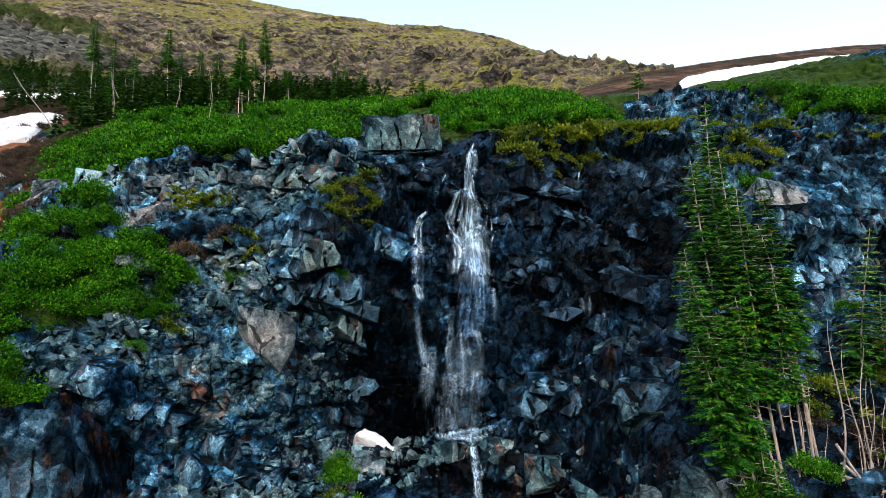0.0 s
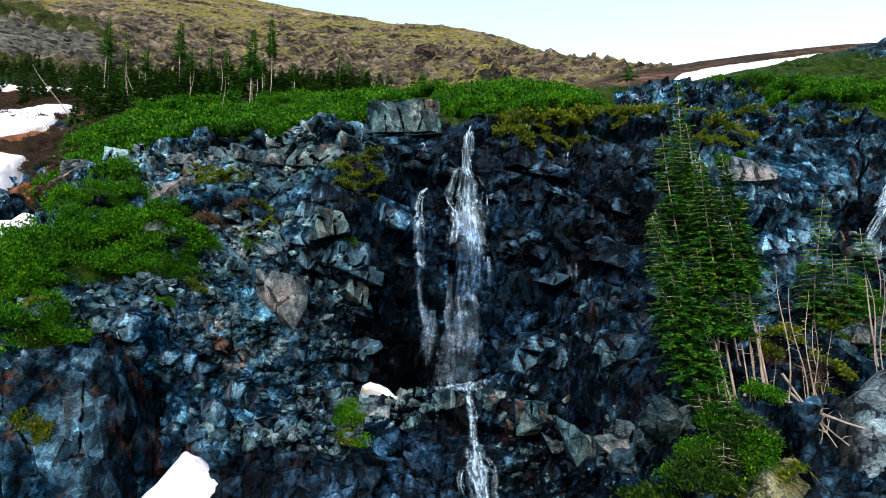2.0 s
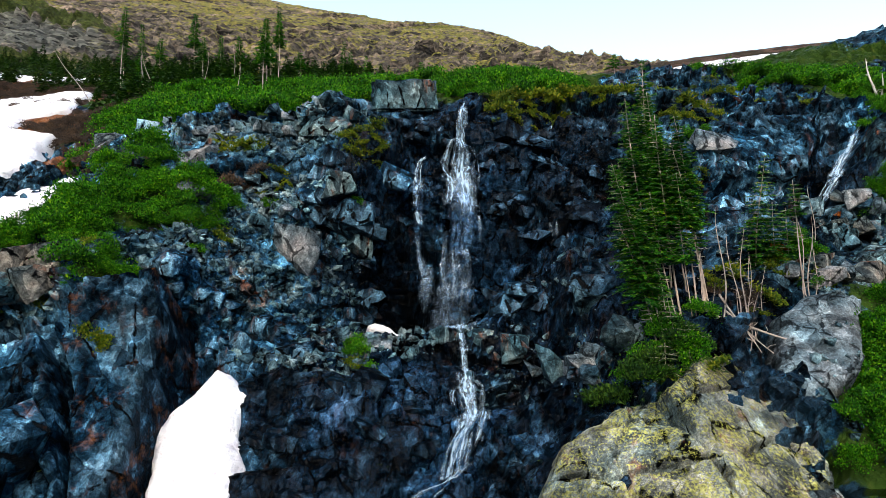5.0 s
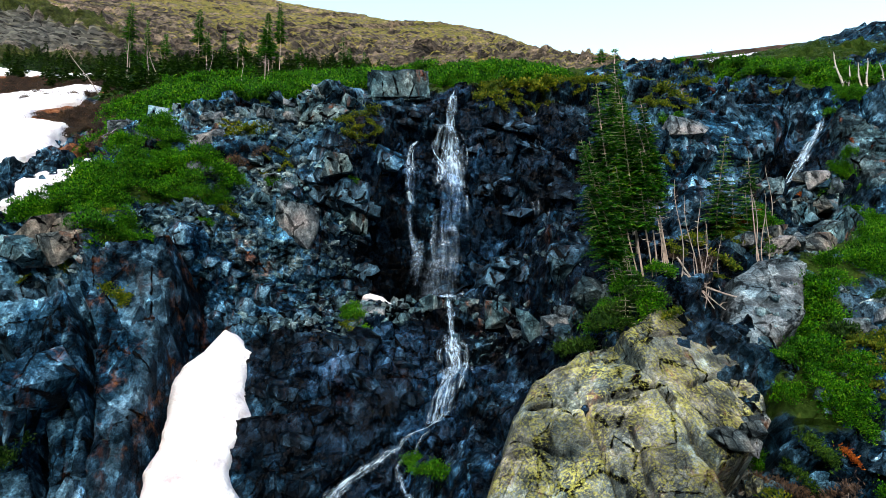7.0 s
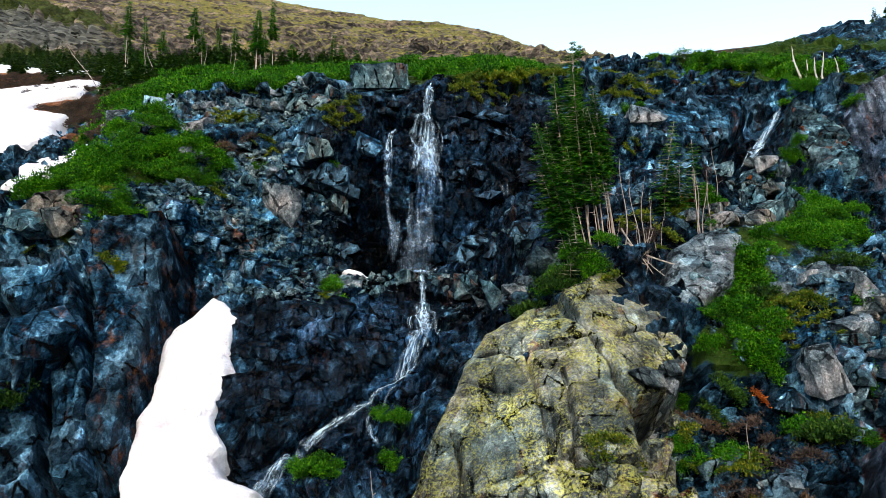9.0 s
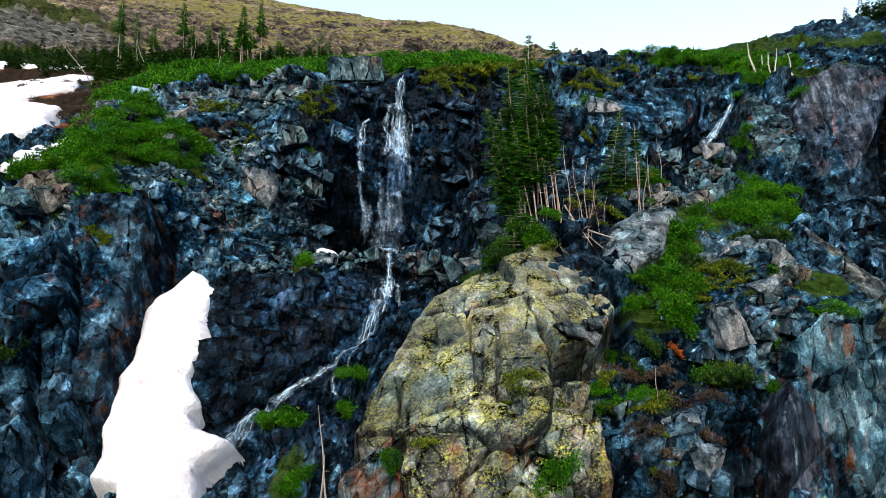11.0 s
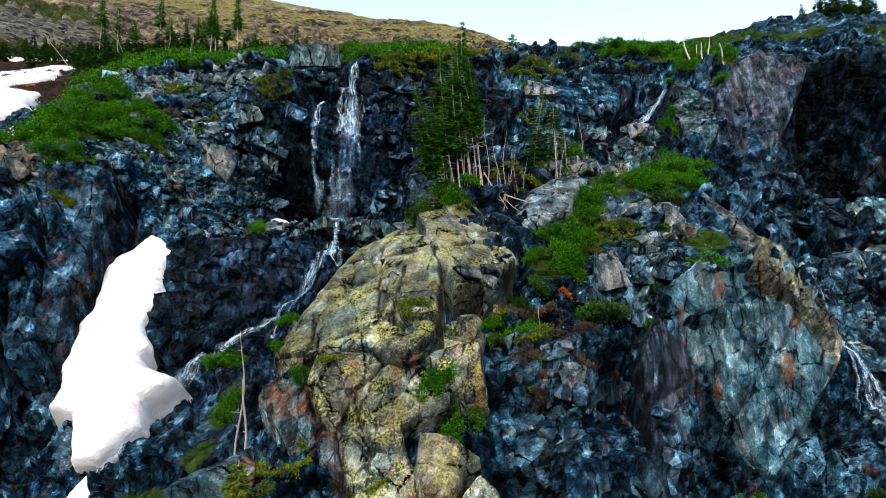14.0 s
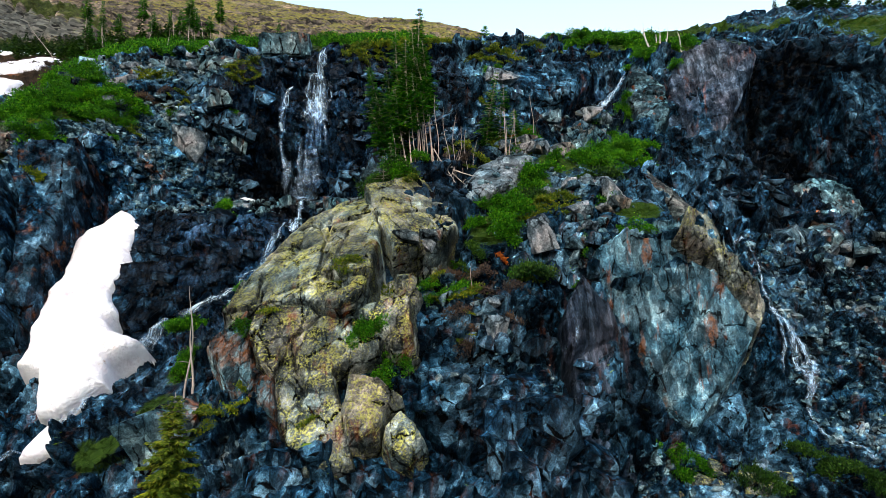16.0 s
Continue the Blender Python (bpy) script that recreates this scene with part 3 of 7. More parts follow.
# the bare whaleback beside the fall, and the rocky hill over the cave
bare = np.clip(1.6 * blob(GX, GS, 16.2, 42.5, 8, 9.5) + blob(GX, GS, 13.5, 38, 8, 6) + blob(GX, GS, 34, 42, 11, 14) + blob(GX, GS, 50, 60, 24, 28) + blob(GX, GS, -19, 32, 6, 5), 0, 1)
meadow = above * (1 - bare)
smoother = np.clip(blob(GX, GS, -3.2, 17.3, 4.5, 3.5) + blob(GX, GS, 27, 31, 4, 6) + 0.6 * blob(GX, GS, 16, 33, 5, 4), 0, 1)
calm = np.clip(1.3 * blob(GX, GS, -7.6, 26.6, 4.0, 4.2) + blob(GX, GS, -8, 31.4, 5.5, 2.0) + blob(GX, GS, -4.6, 22.4, 3.6, 1.6) + 1.5 * blob(GX, GS, 25, 14, 2.2, 8) + 1.5 * blob(GX, GS, -1.6, 34.6, 3.4, 2.2) + blob(GX, GS, -13.2, 22.9, 2.6, 1.8) + blob(GX, GS, -16.8, 28, 2.6, 5.5) + blob(GX, GS, -11.5, 26.5, 3, 3.5) + blob(GX, GS, 14, 21, 6, 6) + 1.4 * blob(GX, GS, 17.8, 11.5, 4.5, 5) + 1.4 * blob(GX, GS, 5.8, 10.5, 3.6, 5), 0, 1)
rough = near * (1 - 0.8 * meadow) * (1 - 0.55 * smoother) * (1 - 0.6 * calm)


def turned(p, rx, ry, rz):
    """The places in the frame of beds that dip: turned about x, then y, then z."""
    m = np.array(pose(0, 0, 0, rx, ry, rz).to_3x3())
    return p @ m


def relief(p, seed=0):
    """Fractured slate: thick beds broken into slabs and wedges, then into smaller ones. Gives the height and the tone of each block."""
    w = turned(p + 0.22 * np.stack([smooth_noise(p, (3.5, 3.5, 3.5), 60 + k, 2) for k in range(3)], -1), 12, -9, 4)
    v = turned(w, -20, 38, 10)
    a, ta = facets(w, (3.6, 3.2, 1.9), 11 + seed, 1.0, 0.62, 0.28, 0.03)
    b, tb = facets(v + 3.1, (1.7, 1.5, 0.85), 23 + seed, 1.15, 0.62, 0.16, 0.03)
    c, tc = facets(w - 1.7, (0.85, 0.8, 0.36), 37 + seed, 1.25, 0.62, 0.08, 0.04)
    d, td = facets(v + 0.9, (0.36, 0.34, 0.17), 51 + seed, 1.1, 0.6, 0.05, 0.05)
    bed = w[:, 2] + 0.4 * smooth_noise(p, (5, 5, 5), 71, 2)
    ph = bed / 1.25
    ph = ph - np.floor(ph)
    ledge = 0.32 * (np.clip(ph / 0.9, 0, 1) ** 1.5 - np.clip((ph - 0.9) / 0.1, 0, 1) * 1.0)
    ledge *= np.clip(0.6 + smooth_noise(p, (6, 6, 4), 77, 2), 0, 1.2)
    return 0.95 * a + 0.55 * b + 1.2 * ledge, 0.24 * c + 0.09 * d, 0.36 * ta + 0.38 * tb, 0.30 * tc + 0.2 * td


gs_, gx_ = np.gradient(H0.reshape(len(SS), len(XS)), SS, XS)
steep = np.clip(1.7 - 0.55 * np.hypot(gs_, gx_).ravel(), 0.1, 1)
D, D2, TONE, TONE2 = relief(P0)
D, TONE = D * (0.4 + 0.6 * steep) + D2 * steep, TONE + TONE2 * steep
# paler, drier beds and darker ones, soaked round the fall
# the dark patch at (32, 30) paints the shade inside the cave
# the one at (-2, 25.8) darkens the undercut left of the fall as shade
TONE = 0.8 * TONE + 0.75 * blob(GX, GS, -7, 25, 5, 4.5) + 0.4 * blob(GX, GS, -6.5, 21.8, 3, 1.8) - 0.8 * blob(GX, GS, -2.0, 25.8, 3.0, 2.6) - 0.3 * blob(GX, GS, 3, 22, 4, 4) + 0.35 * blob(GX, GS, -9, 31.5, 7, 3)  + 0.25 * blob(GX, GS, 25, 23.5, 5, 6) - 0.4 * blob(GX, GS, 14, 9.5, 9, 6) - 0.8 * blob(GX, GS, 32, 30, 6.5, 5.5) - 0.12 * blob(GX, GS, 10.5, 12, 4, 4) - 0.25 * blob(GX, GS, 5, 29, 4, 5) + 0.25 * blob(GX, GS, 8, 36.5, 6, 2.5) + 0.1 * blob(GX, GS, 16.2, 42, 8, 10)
SHRUBBY = [(-11.5, 26.3, 2.4, 2.8), (-12.9, 24.6, 2.0, 2.0), (-11.1, 22.3, 1.3, 0.9), (16.8, 23.6, 2.6, 3.0), (18.6, 25.6, 2, 2.2), (14.6, 21.6, 2, 2), (12.9, 19.7, 1.6, 2), (11.6, 17.4, 1.7, 1.8), (10.8, 15.6, 1.6, 1.4), (17.4, 17.2, 1.9, 1.5), (-3.0, 7.6, 1.8, 1.4), (-1.6, 11.6, 1.2, 2.0), (-1.8, 9.4, 1.2, 1.4)]
UNDER = np.zeros(len(GX))
for q in SHRUBBY:
    UNDER = np.maximum(UNDER, blob(GX, GS, *q))
# clefts and undercuts: from (x, s) to (x, s), width, depth
CUT = np.zeros(len(GX))
for ax, as_, bx, bs, wide, deep in ((-8.9, 22.4, -8.5, 14.5, 0.28, 1.6), (20.9, 34.8, 18.3, 30.4, 0.9, 1.1), (18.2, 33.2, 17.0, 30.6, 0.5, 1.2), (-4.4, 27.2, -1.8, 25.6, 1.0, 1.7), (2.6, 29.6, 4.2, 30.4, 0.7, 0.9), (3.6, 27.0, 6.6, 28.2, 0.5, 0.6), (-3.0, 30.0, -1.6, 28.6, 0.6, 0.7),
                                   (22.6, 34.6, 22.6, 29.0, 0.25, 1.0), (-6.8, 20.6, -1.0, 21.4, 0.25, 0.5), (-5.6, 18.3, -1.8, 17.6, 0.2, 0.5), (9.2, 13.6, 12.0, 10.2, 0.35, 0.6), (13.6, 13.4, 13.4, 8.0, 0.5, 0.6), (21.6, 19.0, 22.3, 12.0, 0.7, 1.0), (7.2, 12.6, 9.4, 14.8, 0.35, 1.3), (9.4, 14.8, 9.8, 16.6, 0.3, 1.0), (-11.4, 21.0, -9.6, 13.0, 0.2, 1.0), (5.6, 31.4, 8.4, 32.4, 0.35, 0.8), (10.2, 29.0, 13.8, 30.0, 0.4, 0.9), (30.0, 33.1, 30.5, 31.4, 0.7, 6.0), (29.4, 31.4, 31.8, 31.6, 0.5, 4.0), (35.4, 31.6, 37.4, 29.6, 0.7, 2.6), (30.2, 29.0, 34.5, 28.2, 0.5, 0.9)):
    ex, es = bx - ax, bs - as_
    tt = np.clip(((GX - ax) * ex + (GS - as_) * es) / (ex * ex + es * es), 0, 1)
    CUT = np.maximum(CUT, deep * np.exp(-(((GX - ax - tt * ex) ** 2 + (GS - as_ - tt * es) ** 2) / wide ** 2) ** 1.5))
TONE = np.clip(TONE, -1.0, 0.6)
H1 = H0 - CUT + rough * D * 0.85 * (1 - 0.75 * np.clip(UNDER * 1.5, 0, 1)) + near * meadow * 0.5 * smooth_noise(P0, (4, 4, 4), 5)
P1 = place_of(GX, GS, H1)
X, Y, Z = P1.T
# the last patch mixes wet streaked rock with the cave's painted shade
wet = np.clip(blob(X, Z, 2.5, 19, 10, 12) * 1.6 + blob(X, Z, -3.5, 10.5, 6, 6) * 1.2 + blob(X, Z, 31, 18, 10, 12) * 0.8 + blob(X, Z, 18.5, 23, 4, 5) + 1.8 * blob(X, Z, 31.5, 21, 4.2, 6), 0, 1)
brown = 1.5 * blob(GX, GS, -50, 72, 26, 20) + blob(GX, GS, -29, 43.5, 9, 7) + 1.5 * blob(GX, GS, -42, 54, 18, 16) + blob(GX, GS, -21, 37, 4, 4)
green = np.clip(UNDER * 0.7 + 0.42 * blob(GX, GS, 44, 54, 24, 22) + meadow * (1.3 - 1.3 * np.clip(brown * 1.4, 0, 1)) + 0.2 * above * (1 - bare) + 0.25 * blob(X, Z, 12.5, 13.5, 6, 3.5), 0, 1)
rust = np.clip(1.0 * np.clip(brown, 0, 1) + 0.5 * blob(GX, GS, 44, 52, 24, 24) + blob(X, Z, 2, 8, 3, 3) * 0.55 + blob(X, Z, -10, 14, 3, 4) * 0.5 + blob(X, Z, -4, 12, 4, 3) * 0.45 + blob(X, Z, 14, 20, 5, 4) * 0.45, 0, 1)
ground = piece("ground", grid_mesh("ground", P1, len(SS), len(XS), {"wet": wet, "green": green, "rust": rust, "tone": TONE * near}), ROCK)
tagged(ground, "dark blue-grey fractured slate cliff with wet ledges and green plateau", "ground", kind="structure")
HTOP = H1.reshape(len(SS), len(XS)).copy()


def surf(x, s):
    """The place on top of the land (blocks included) at x across and s up the slope."""
    i = int(np.clip(np.searchsorted(SS, s), 1, len(SS) - 1))
    j = int(np.clip(np.searchsorted(XS, x), 1, len(XS) - 1))
    fs, fx = (s - SS[i - 1]) / (SS[i] - SS[i - 1]), (x - XS[j - 1]) / (XS[j] - XS[j - 1])
    h = (HTOP[i - 1, j - 1] * (1 - fx) + HTOP[i - 1, j] * fx) * (1 - fs) + (HTOP[i, j - 1] * (1 - fx) + HTOP[i, j] * fx) * fs
    return Vector((x, (s - h) * R2, (s + h) * R2))


def on_land(x, y):
    """The place on top of the land under or over (x, y)."""
    j = int(np.clip(np.searchsorted(XS, x), 1, len(XS) - 1))
    yy = (SS - HTOP[:, j]) * R2
    zz = (SS + HTOP[:, j]) * R2
    order = np.argsort(yy)
    return Vector((x, y, float(np.interp(y, yy[order], zz[order]))))


def mountain(name, ridge, foot_y, foot_z, x0, x1, nx, ny, amount, seed, label, green_at, material=None, cliff=0.0):
    """A far slope from its foot up to the line of its ridge, and down behind it."""
    xs = np.linspace(x0, x1, nx)
    v = np.concatenate([np.linspace(0, 1, ny), [1.05, 1.15]])
    gx, gv = [a.ravel() for a in np.meshgrid(xs, v)]
    a = np.array(ridge, dtype=float)
    ry, rz = np.interp(gx, a[:, 0], a[:, 1]), np.interp(gx, a[:, 0], a[:, 2])
    y = foot_y + (ry - foot_y) * gv
    z = foot_z + (rz - foot_z) * np.where(gv <= 1, gv ** 0.9, 1 - (gv - 1) * 3)
    p = np.stack([gx, y, z], -1)
    q = np.stack([gx + 0.5 * z, y, z - 0.25 * gx], -1)
    d = 0.8 * facets(q, (34, 30, 16), seed, 0.5, 0.5, 0.1)[0] + 0.3 * facets(q, (13, 12, 7), seed + 3, 0.6, 0.6, 0.15)[0]
    d += 0.25 * facets(q, (5, 5, 3), seed + 5, 0.7, 0.6, 0.15)[0] + 0.25 * facets(q, (2.4, 2.4, 1.6), seed + 6, 0.6, 0.6, 0.15)[0] + 0.8 * smooth_noise(q, (40, 40, 25), seed + 9)
    if cliff:
        rib = facets(np.stack([gx - 0.3 * z, y, z], -1), (5, 9, 26), seed + 11, 0.9, 0.9, 0.4)[0] + 0.6 * facets(np.stack([gx - 0.3 * z, y, z], -1), (2.2, 4, 12), seed + 13, 0.9, 0.9, 0.4)[0]
        d += cliff * rib * np.clip(1 - ((gv - 0.30) / 0.28) ** 2, 0, 1)
        top = 0.23 + 0.09 * np.clip((-100 - gx) / 40, -0.3, 1)
        west = np.clip((-88 - gx) / 18, 0, 1)
        bare = west * np.clip((top - gv) / 0.012, 0, 1) * np.clip((gv - 0.185) / 0.012, 0, 1)
        p[:, 2] += 4.5 * west * np.clip((gv - 0.185) / (top - 0.185), 0, 1) * np.clip((top + 0.14 - gv) / 0.14, 0, 1)
    else:
        bare = np.zeros(len(gx))
    d *= 0.7 * amount * np.clip((1.06 - gv) * 6, 0.3, 1)
    p[:, 1] -= 0.6 * d
    p[:, 2] += 0.8 * d
    g = np.clip(green_at(gx, gv), 0, 1)
    ob = piece(name, grid_mesh(name, p, len(v), nx, {"green": g, "bare": bare}), material or MOUNTAIN)
    return tagged(ob, label, "mountain", kind="structure")


mountain("backdrop_mountain", [(-420, 320, 215), (-243, 300, 200), (-165, 300, 190), (-106, 300, 177), (-69, 300, 170), (-26, 300, 163), (-1, 300, 162), (32, 300, 156), (51, 300, 147), (88, 300, 141), (115, 300, 138), (160, 310, 136), (300, 330, 130)], 120, 56, -320, 200, 520, 190, 3.4, 41,
         "distant tan rocky mountainside with thin green grass in evening light", lambda x, v: 0.2 + 0.25 * blob(x, v, -10, 0.95, 130, 0.5) + 0.5 * (v < 0.08) + 0.2 * np.clip((-75 - x) / 60, 0, 1) * (v < 0.6) + 0.5 * np.clip((-60 - x) / 40, 0, 1) * (v < 0.19) + 0.6 * np.clip((-92 - x) / 20, 0, 1) * (v > 0.23 + 0.09 * np.clip((-100 - x) / 40, 0, 1)) * (v < 0.28 + 0.16 * np.clip((-100 - x) / 40, 0, 1.5)), cliff=0.9)
mountain("backdrop_ridge", [(20, 130, 62), (42, 130, 70.2), (47, 130, 70.6), (62, 130, 72.9), (82, 130, 75.6), (95, 130, 77), (104, 130, 77.5), (170, 130, 82)], 92, 46, 20, 170, 240, 80, 0.7, 63,
         "reddish scree ridge beyond the plateau", lambda x, v: 0.1 + 0.5 * (v < 0.2), RED_SCREE)
# unseen ridge behind the camera, added to hold back low sky light
mountain("backdrop_valley_side", [(-900, -300, 150), (-200, -300, 150), (300, -320, 140), (900, -300, 120)], -120, -14, -900, 900, 90, 30, 6.0, 77,
         "unseen mountainside added behind the camera to block low sky", lambda x, v: 0.4 + 0 * x)


# ---------------------------------------------------------------- rock slabs and boulders
def slab(name, outline, mid, slope, material, label, category="boulder", depth=2.2, round_off=0.5, seed=0, amount=0.35, tint=0.0, res=0.07, rusty=0.0, damp=0.0, grain=(1, 1, 1), ribs=0.0, cracks=(), small=1.0, stains=()):
    """A block that crops out of the slope: outline in (x, s), its face the plane through mid with the given slope."""
    global HTOP
    o = np.array(outline, dtype=float)
    drop = max(0.1 * depth, 3.2 * res)
    lo, hi = o.min(0) - drop - 0.4, o.max(0) + drop + 0.4
    xs, ss = np.arange(lo[0], hi[0], res), np.arange(lo[1], hi[1], res)

    def height(gx, gs):
        jit = 0.14 * smooth_noise(np.stack([gx, gs, gx * 0], -1), (0.7, 0.7, 0.7), 90 + seed, 3)
        dist, inside = np.full(len(gx), 99.0), np.zeros(len(gx), bool)
        for a, b in zip(o, np.roll(o, -1, 0)):
            e = b - a
            t = np.clip(((gx - a[0]) * e[0] + (gs - a[1]) * e[1]) / (e @ e), 0, 1)
            dist = np.minimum(dist, np.hypot(gx - a[0] - t * e[0], gs - a[1] - t * e[1]))
            cross = ((a[1] > gs) != (b[1] > gs)) & (gx < (b[0] - a[0]) * (gs - a[1]) / (b[1] - a[1] + 1e-9) + a[0])
            inside ^= cross
        d = np.where(inside, dist, -dist) + jit
        h = mid[2] + slope[0] * (gx - mid[0]) + slope[1] * (gs - mid[1])
        u = 1 - np.clip(d / round_off, 0, 1)
        p = place_of(gx, gs, h)
        a, ta = facets((p + seed) / np.array(grain), (2.4, 2.4, 2.2), 11 + seed, 0.6, 0.5, 0.25, 0.035)
        b, tb = facets((p + seed) / np.array(grain), (0.8, 0.8, 0.7), 23 + seed, 0.6, 0.4, 0.2, 0.04)
        c, tc = facets((p + seed) / np.array(grain), (0.3, 0.3, 0.28), 29 + seed, 0.6, 0.4, 0.1, 0.08)
        rel = a + 0.42 * small * b + 0.14 * small * c + 0.12 * smooth_noise(p, (1.2, 1.2, 1.2), seed + 3, 3)
        if ribs:
            r, tr = facets(p, (0.42, 0.42, 3.2), 35 + seed, 0.7, 0.7, 0.5, 0.08)
            rel = rel + ribs / amount * r
            tc = tc + tr
        h = h + amount * rel - round_off * (1 - np.sqrt(np.clip(1 - u * u, 0, 1))) - depth * np.clip(-d / drop, 0, 1)
        for ax, as_, bx, bs, wide, deep in cracks:
            wx, ws = gx + 0.5 * jit, gs + 0.8 * jit
            ex, es = bx - ax, bs - as_
            tt = np.clip(((wx - ax) * ex + (ws - as_) * es) / (ex * ex + es * es), 0, 1)
            h = h - deep * np.exp(-((wx - ax - tt * ex) ** 2 + (ws - as_ - tt * es) ** 2) / wide ** 2)
        return h, d, 0.35 * ta + 0.4 * tb + 0.3 * tc

    gx, gs = [a.ravel() for a in np.meshgrid(xs, ss)]
    h, d, tone = height(gx, gs)
    v = place_of(gx, gs, h)
    idx = np.arange(len(gx)).reshape(len(ss), len(xs))
    q = np.stack([idx[:-1, :-1], idx[:-1, 1:], idx[1:, 1:], idx[1:, :-1]], -1).reshape(-1, 4)
    q = q[(d[q] > -drop - 0.08).all(1)]
    used = np.unique(q)
    back = np.zeros(len(gx), dtype=np.int64)
    back[used] = np.arange(len(used))
    low = d < 0.08
    if low.any():
        tone[low] = 0.9 * facets(v[low], (1.4, 1.4, 1.6), 23 + seed)[1]
        v[low] += np.array([0, -0.7, 0.7]) * (0.25 * facets(v[low], (1.3, 1.3, 1.6), 31 + seed, 0.7, 0.6)[0])[:, None]
    me = soup_mesh(name, v[used], back[q])
    me.attributes.new("tone", "FLOAT", "POINT").data.foreach_set("value", (tone[used] * 0.55 + tint).astype(np.float32))
    for key, val in (("rust", rusty), ("wet", damp)):
        if val:
            me.attributes.new(key, "FLOAT", "POINT").data.foreach_set("value", np.full(len(used), val, dtype=np.float32))
    if stains:
        k = np.max([blob(gx[used], gs[used], *q) for q in stains], 0)
        me.attributes["rust"].data.foreach_set("value", (rusty * k).astype(np.float32))
    ob = piece(name, me, material)
    tagged(ob, label, category)
    i0, i1 = np.searchsorted(SS, (lo[1], hi[1]))
    j0, j1 = np.searchsorted(XS, (lo[0], hi[0]))
    cx, cs = np.meshgrid(XS[j0:j1], SS[i0:i1])
    hh, dd, _ = height(cx.ravel(), cs.ravel())
    part_top = HTOP[i0:i1, j0:j1]
    HTOP[i0:i1, j0:j1] = np.where((dd > 0.05).reshape(cx.shape), np.maximum(part_top, hh.reshape(cx.shape)), part_top)
    return ob


slab("lichen_boulder", [(1.1, 10.9), (1.5, 12.4), (2.0, 13.6), (2.6, 15.0), (3.2, 16.2), (4.2, 16.6), (4.7, 17.0), (5.6, 17.0), (6.3, 15.4), (6.5, 12.8), (6.4, 11.2), (6.1, 10.2), (5.5, 9.7), (4.2, 10.3), (2.6, 10.6), (1.8, 10.2)], (4.0, 13.5, 3.1), (0.30, -0.16), LICHEN, "huge grey boulder patched with yellow-green lichen", depth=3.2, round_off=0.35, seed=1, amount=0.36, grain=(1.7, 1.7, 1.3), small=0.55, res=0.055, tint=-0.1,
     cracks=((4.3, 15.6, 4.5, 11.4, 0.045, 0.22), (5.2, 14.0, 5.0, 11.0, 0.05, 0.25), (3.0, 15.2, 4.4, 15.0, 0.07, 0.3), (4.4, 15.0, 6.2, 15.2, 0.06, 0.25), (2.2, 12.6, 2.4, 10.9, 0.06, 0.3), (5.0, 11.3, 5.6, 10.6, 0.12, 0.5), (2.6, 14.3, 3.6, 13.6, 0.05, 0.2)))
slab("lichen_block", [(5.6, 16.8), (6.2, 17.5), (7.1, 18.3), (8.0, 18.7), (8.5, 17.9), (9.0, 16.9), (9.5, 15.6), (9.0, 14.5), (8.2, 13.8), (6.9, 13.0), (6.3, 14.4), (6.0, 15.6)], (7.5, 15.8, 3.05), (-0.34, -0.10), LICHEN, "angular lichen-covered block leaning on the huge boulder", depth=2.6, round_off=0.2, seed=2, amount=0.3, grain=(1.8, 1.8, 1.4), small=0.5, res=0.055, tint=-0.08,
     cracks=((7.0, 15.3, 8.0, 15.9, 0.06, 0.3), (8.0, 15.9, 8.8, 15.6, 0.07, 0.3), (6.4, 16.9, 7.6, 17.3, 0.05, 0.2), (8.6, 15.2, 8.9, 14.6, 0.06, 0.25)))
slab("cracked_slab", [(2.7, 10.4), (4.5, 10.4), (4.8, 9.9), (3.8, 8.9), (3.6, 8.3), (2.9, 8.5), (2.5, 9.5)], (4.9, 8.4, 2.85), (0.05, 0.3), LICHEN, "grey lichen slab under the huge boulder", depth=2.2, round_off=0.2, seed=4, amount=0.2, grain=(1.5, 1.5, 1.3), small=0.6)
slab("cracked_slab", [(3.8, 9.0), (4.7, 9.8), (5.4, 10.1), (6.8, 9.2), (6.7, 8.8), (5.3, 8.2), (5.9, 6.8), (6.2, 5.5), (4.8, 5.3), (4.3, 6.0), (3.8, 6.9), (3.6, 7.9)], (4.9, 8.4, 2.85), (0.05, 0.3), LICHEN, "tall grey slab streaked with orange rust and lichen", depth=2.5, round_off=0.25, seed=5, amount=0.22, grain=(1.6, 1.6, 1.4), small=0.6, rusty=0.75, stains=((3.6, 6.4, 0.7, 1.2), (5.0, 8.2, 0.4, 0.5)), cracks=((4.0, 8.9, 4.6, 7.4, 0.05, 0.25),))
slab("cracked_slab", [(5.4, 10.3), (6.5, 10.4), (7.6, 10.6), (7.7, 10.0), (7.9, 9.1), (7.2, 8.8), (6.8, 9.2)], (4.9, 8.4, 2.85), (0.05, 0.3), LICHEN, "broken grey lichen ledge under the huge boulder", depth=1.8, round_off=0.2, seed=13, amount=0.26, grain=(1.2, 1.2, 1.1), small=0.8, cracks=((5.6, 9.6, 6.4, 8.8, 0.06, 0.3),))
slab("wedge_block", [(5.9, 7.8), (6.8, 7.7), (7.5, 7.2), (7.1, 6.8), (6.9, 6.2), (6.4, 5.9), (6.0, 6.1), (5.7, 6.9)], (6.5, 7.4, 2.75), (-0.1, 0.3), LICHEN, "wedge of pinkish grey rock", depth=1.8, round_off=0.14, seed=6, amount=0.2, tint=-0.15, small=0.7)
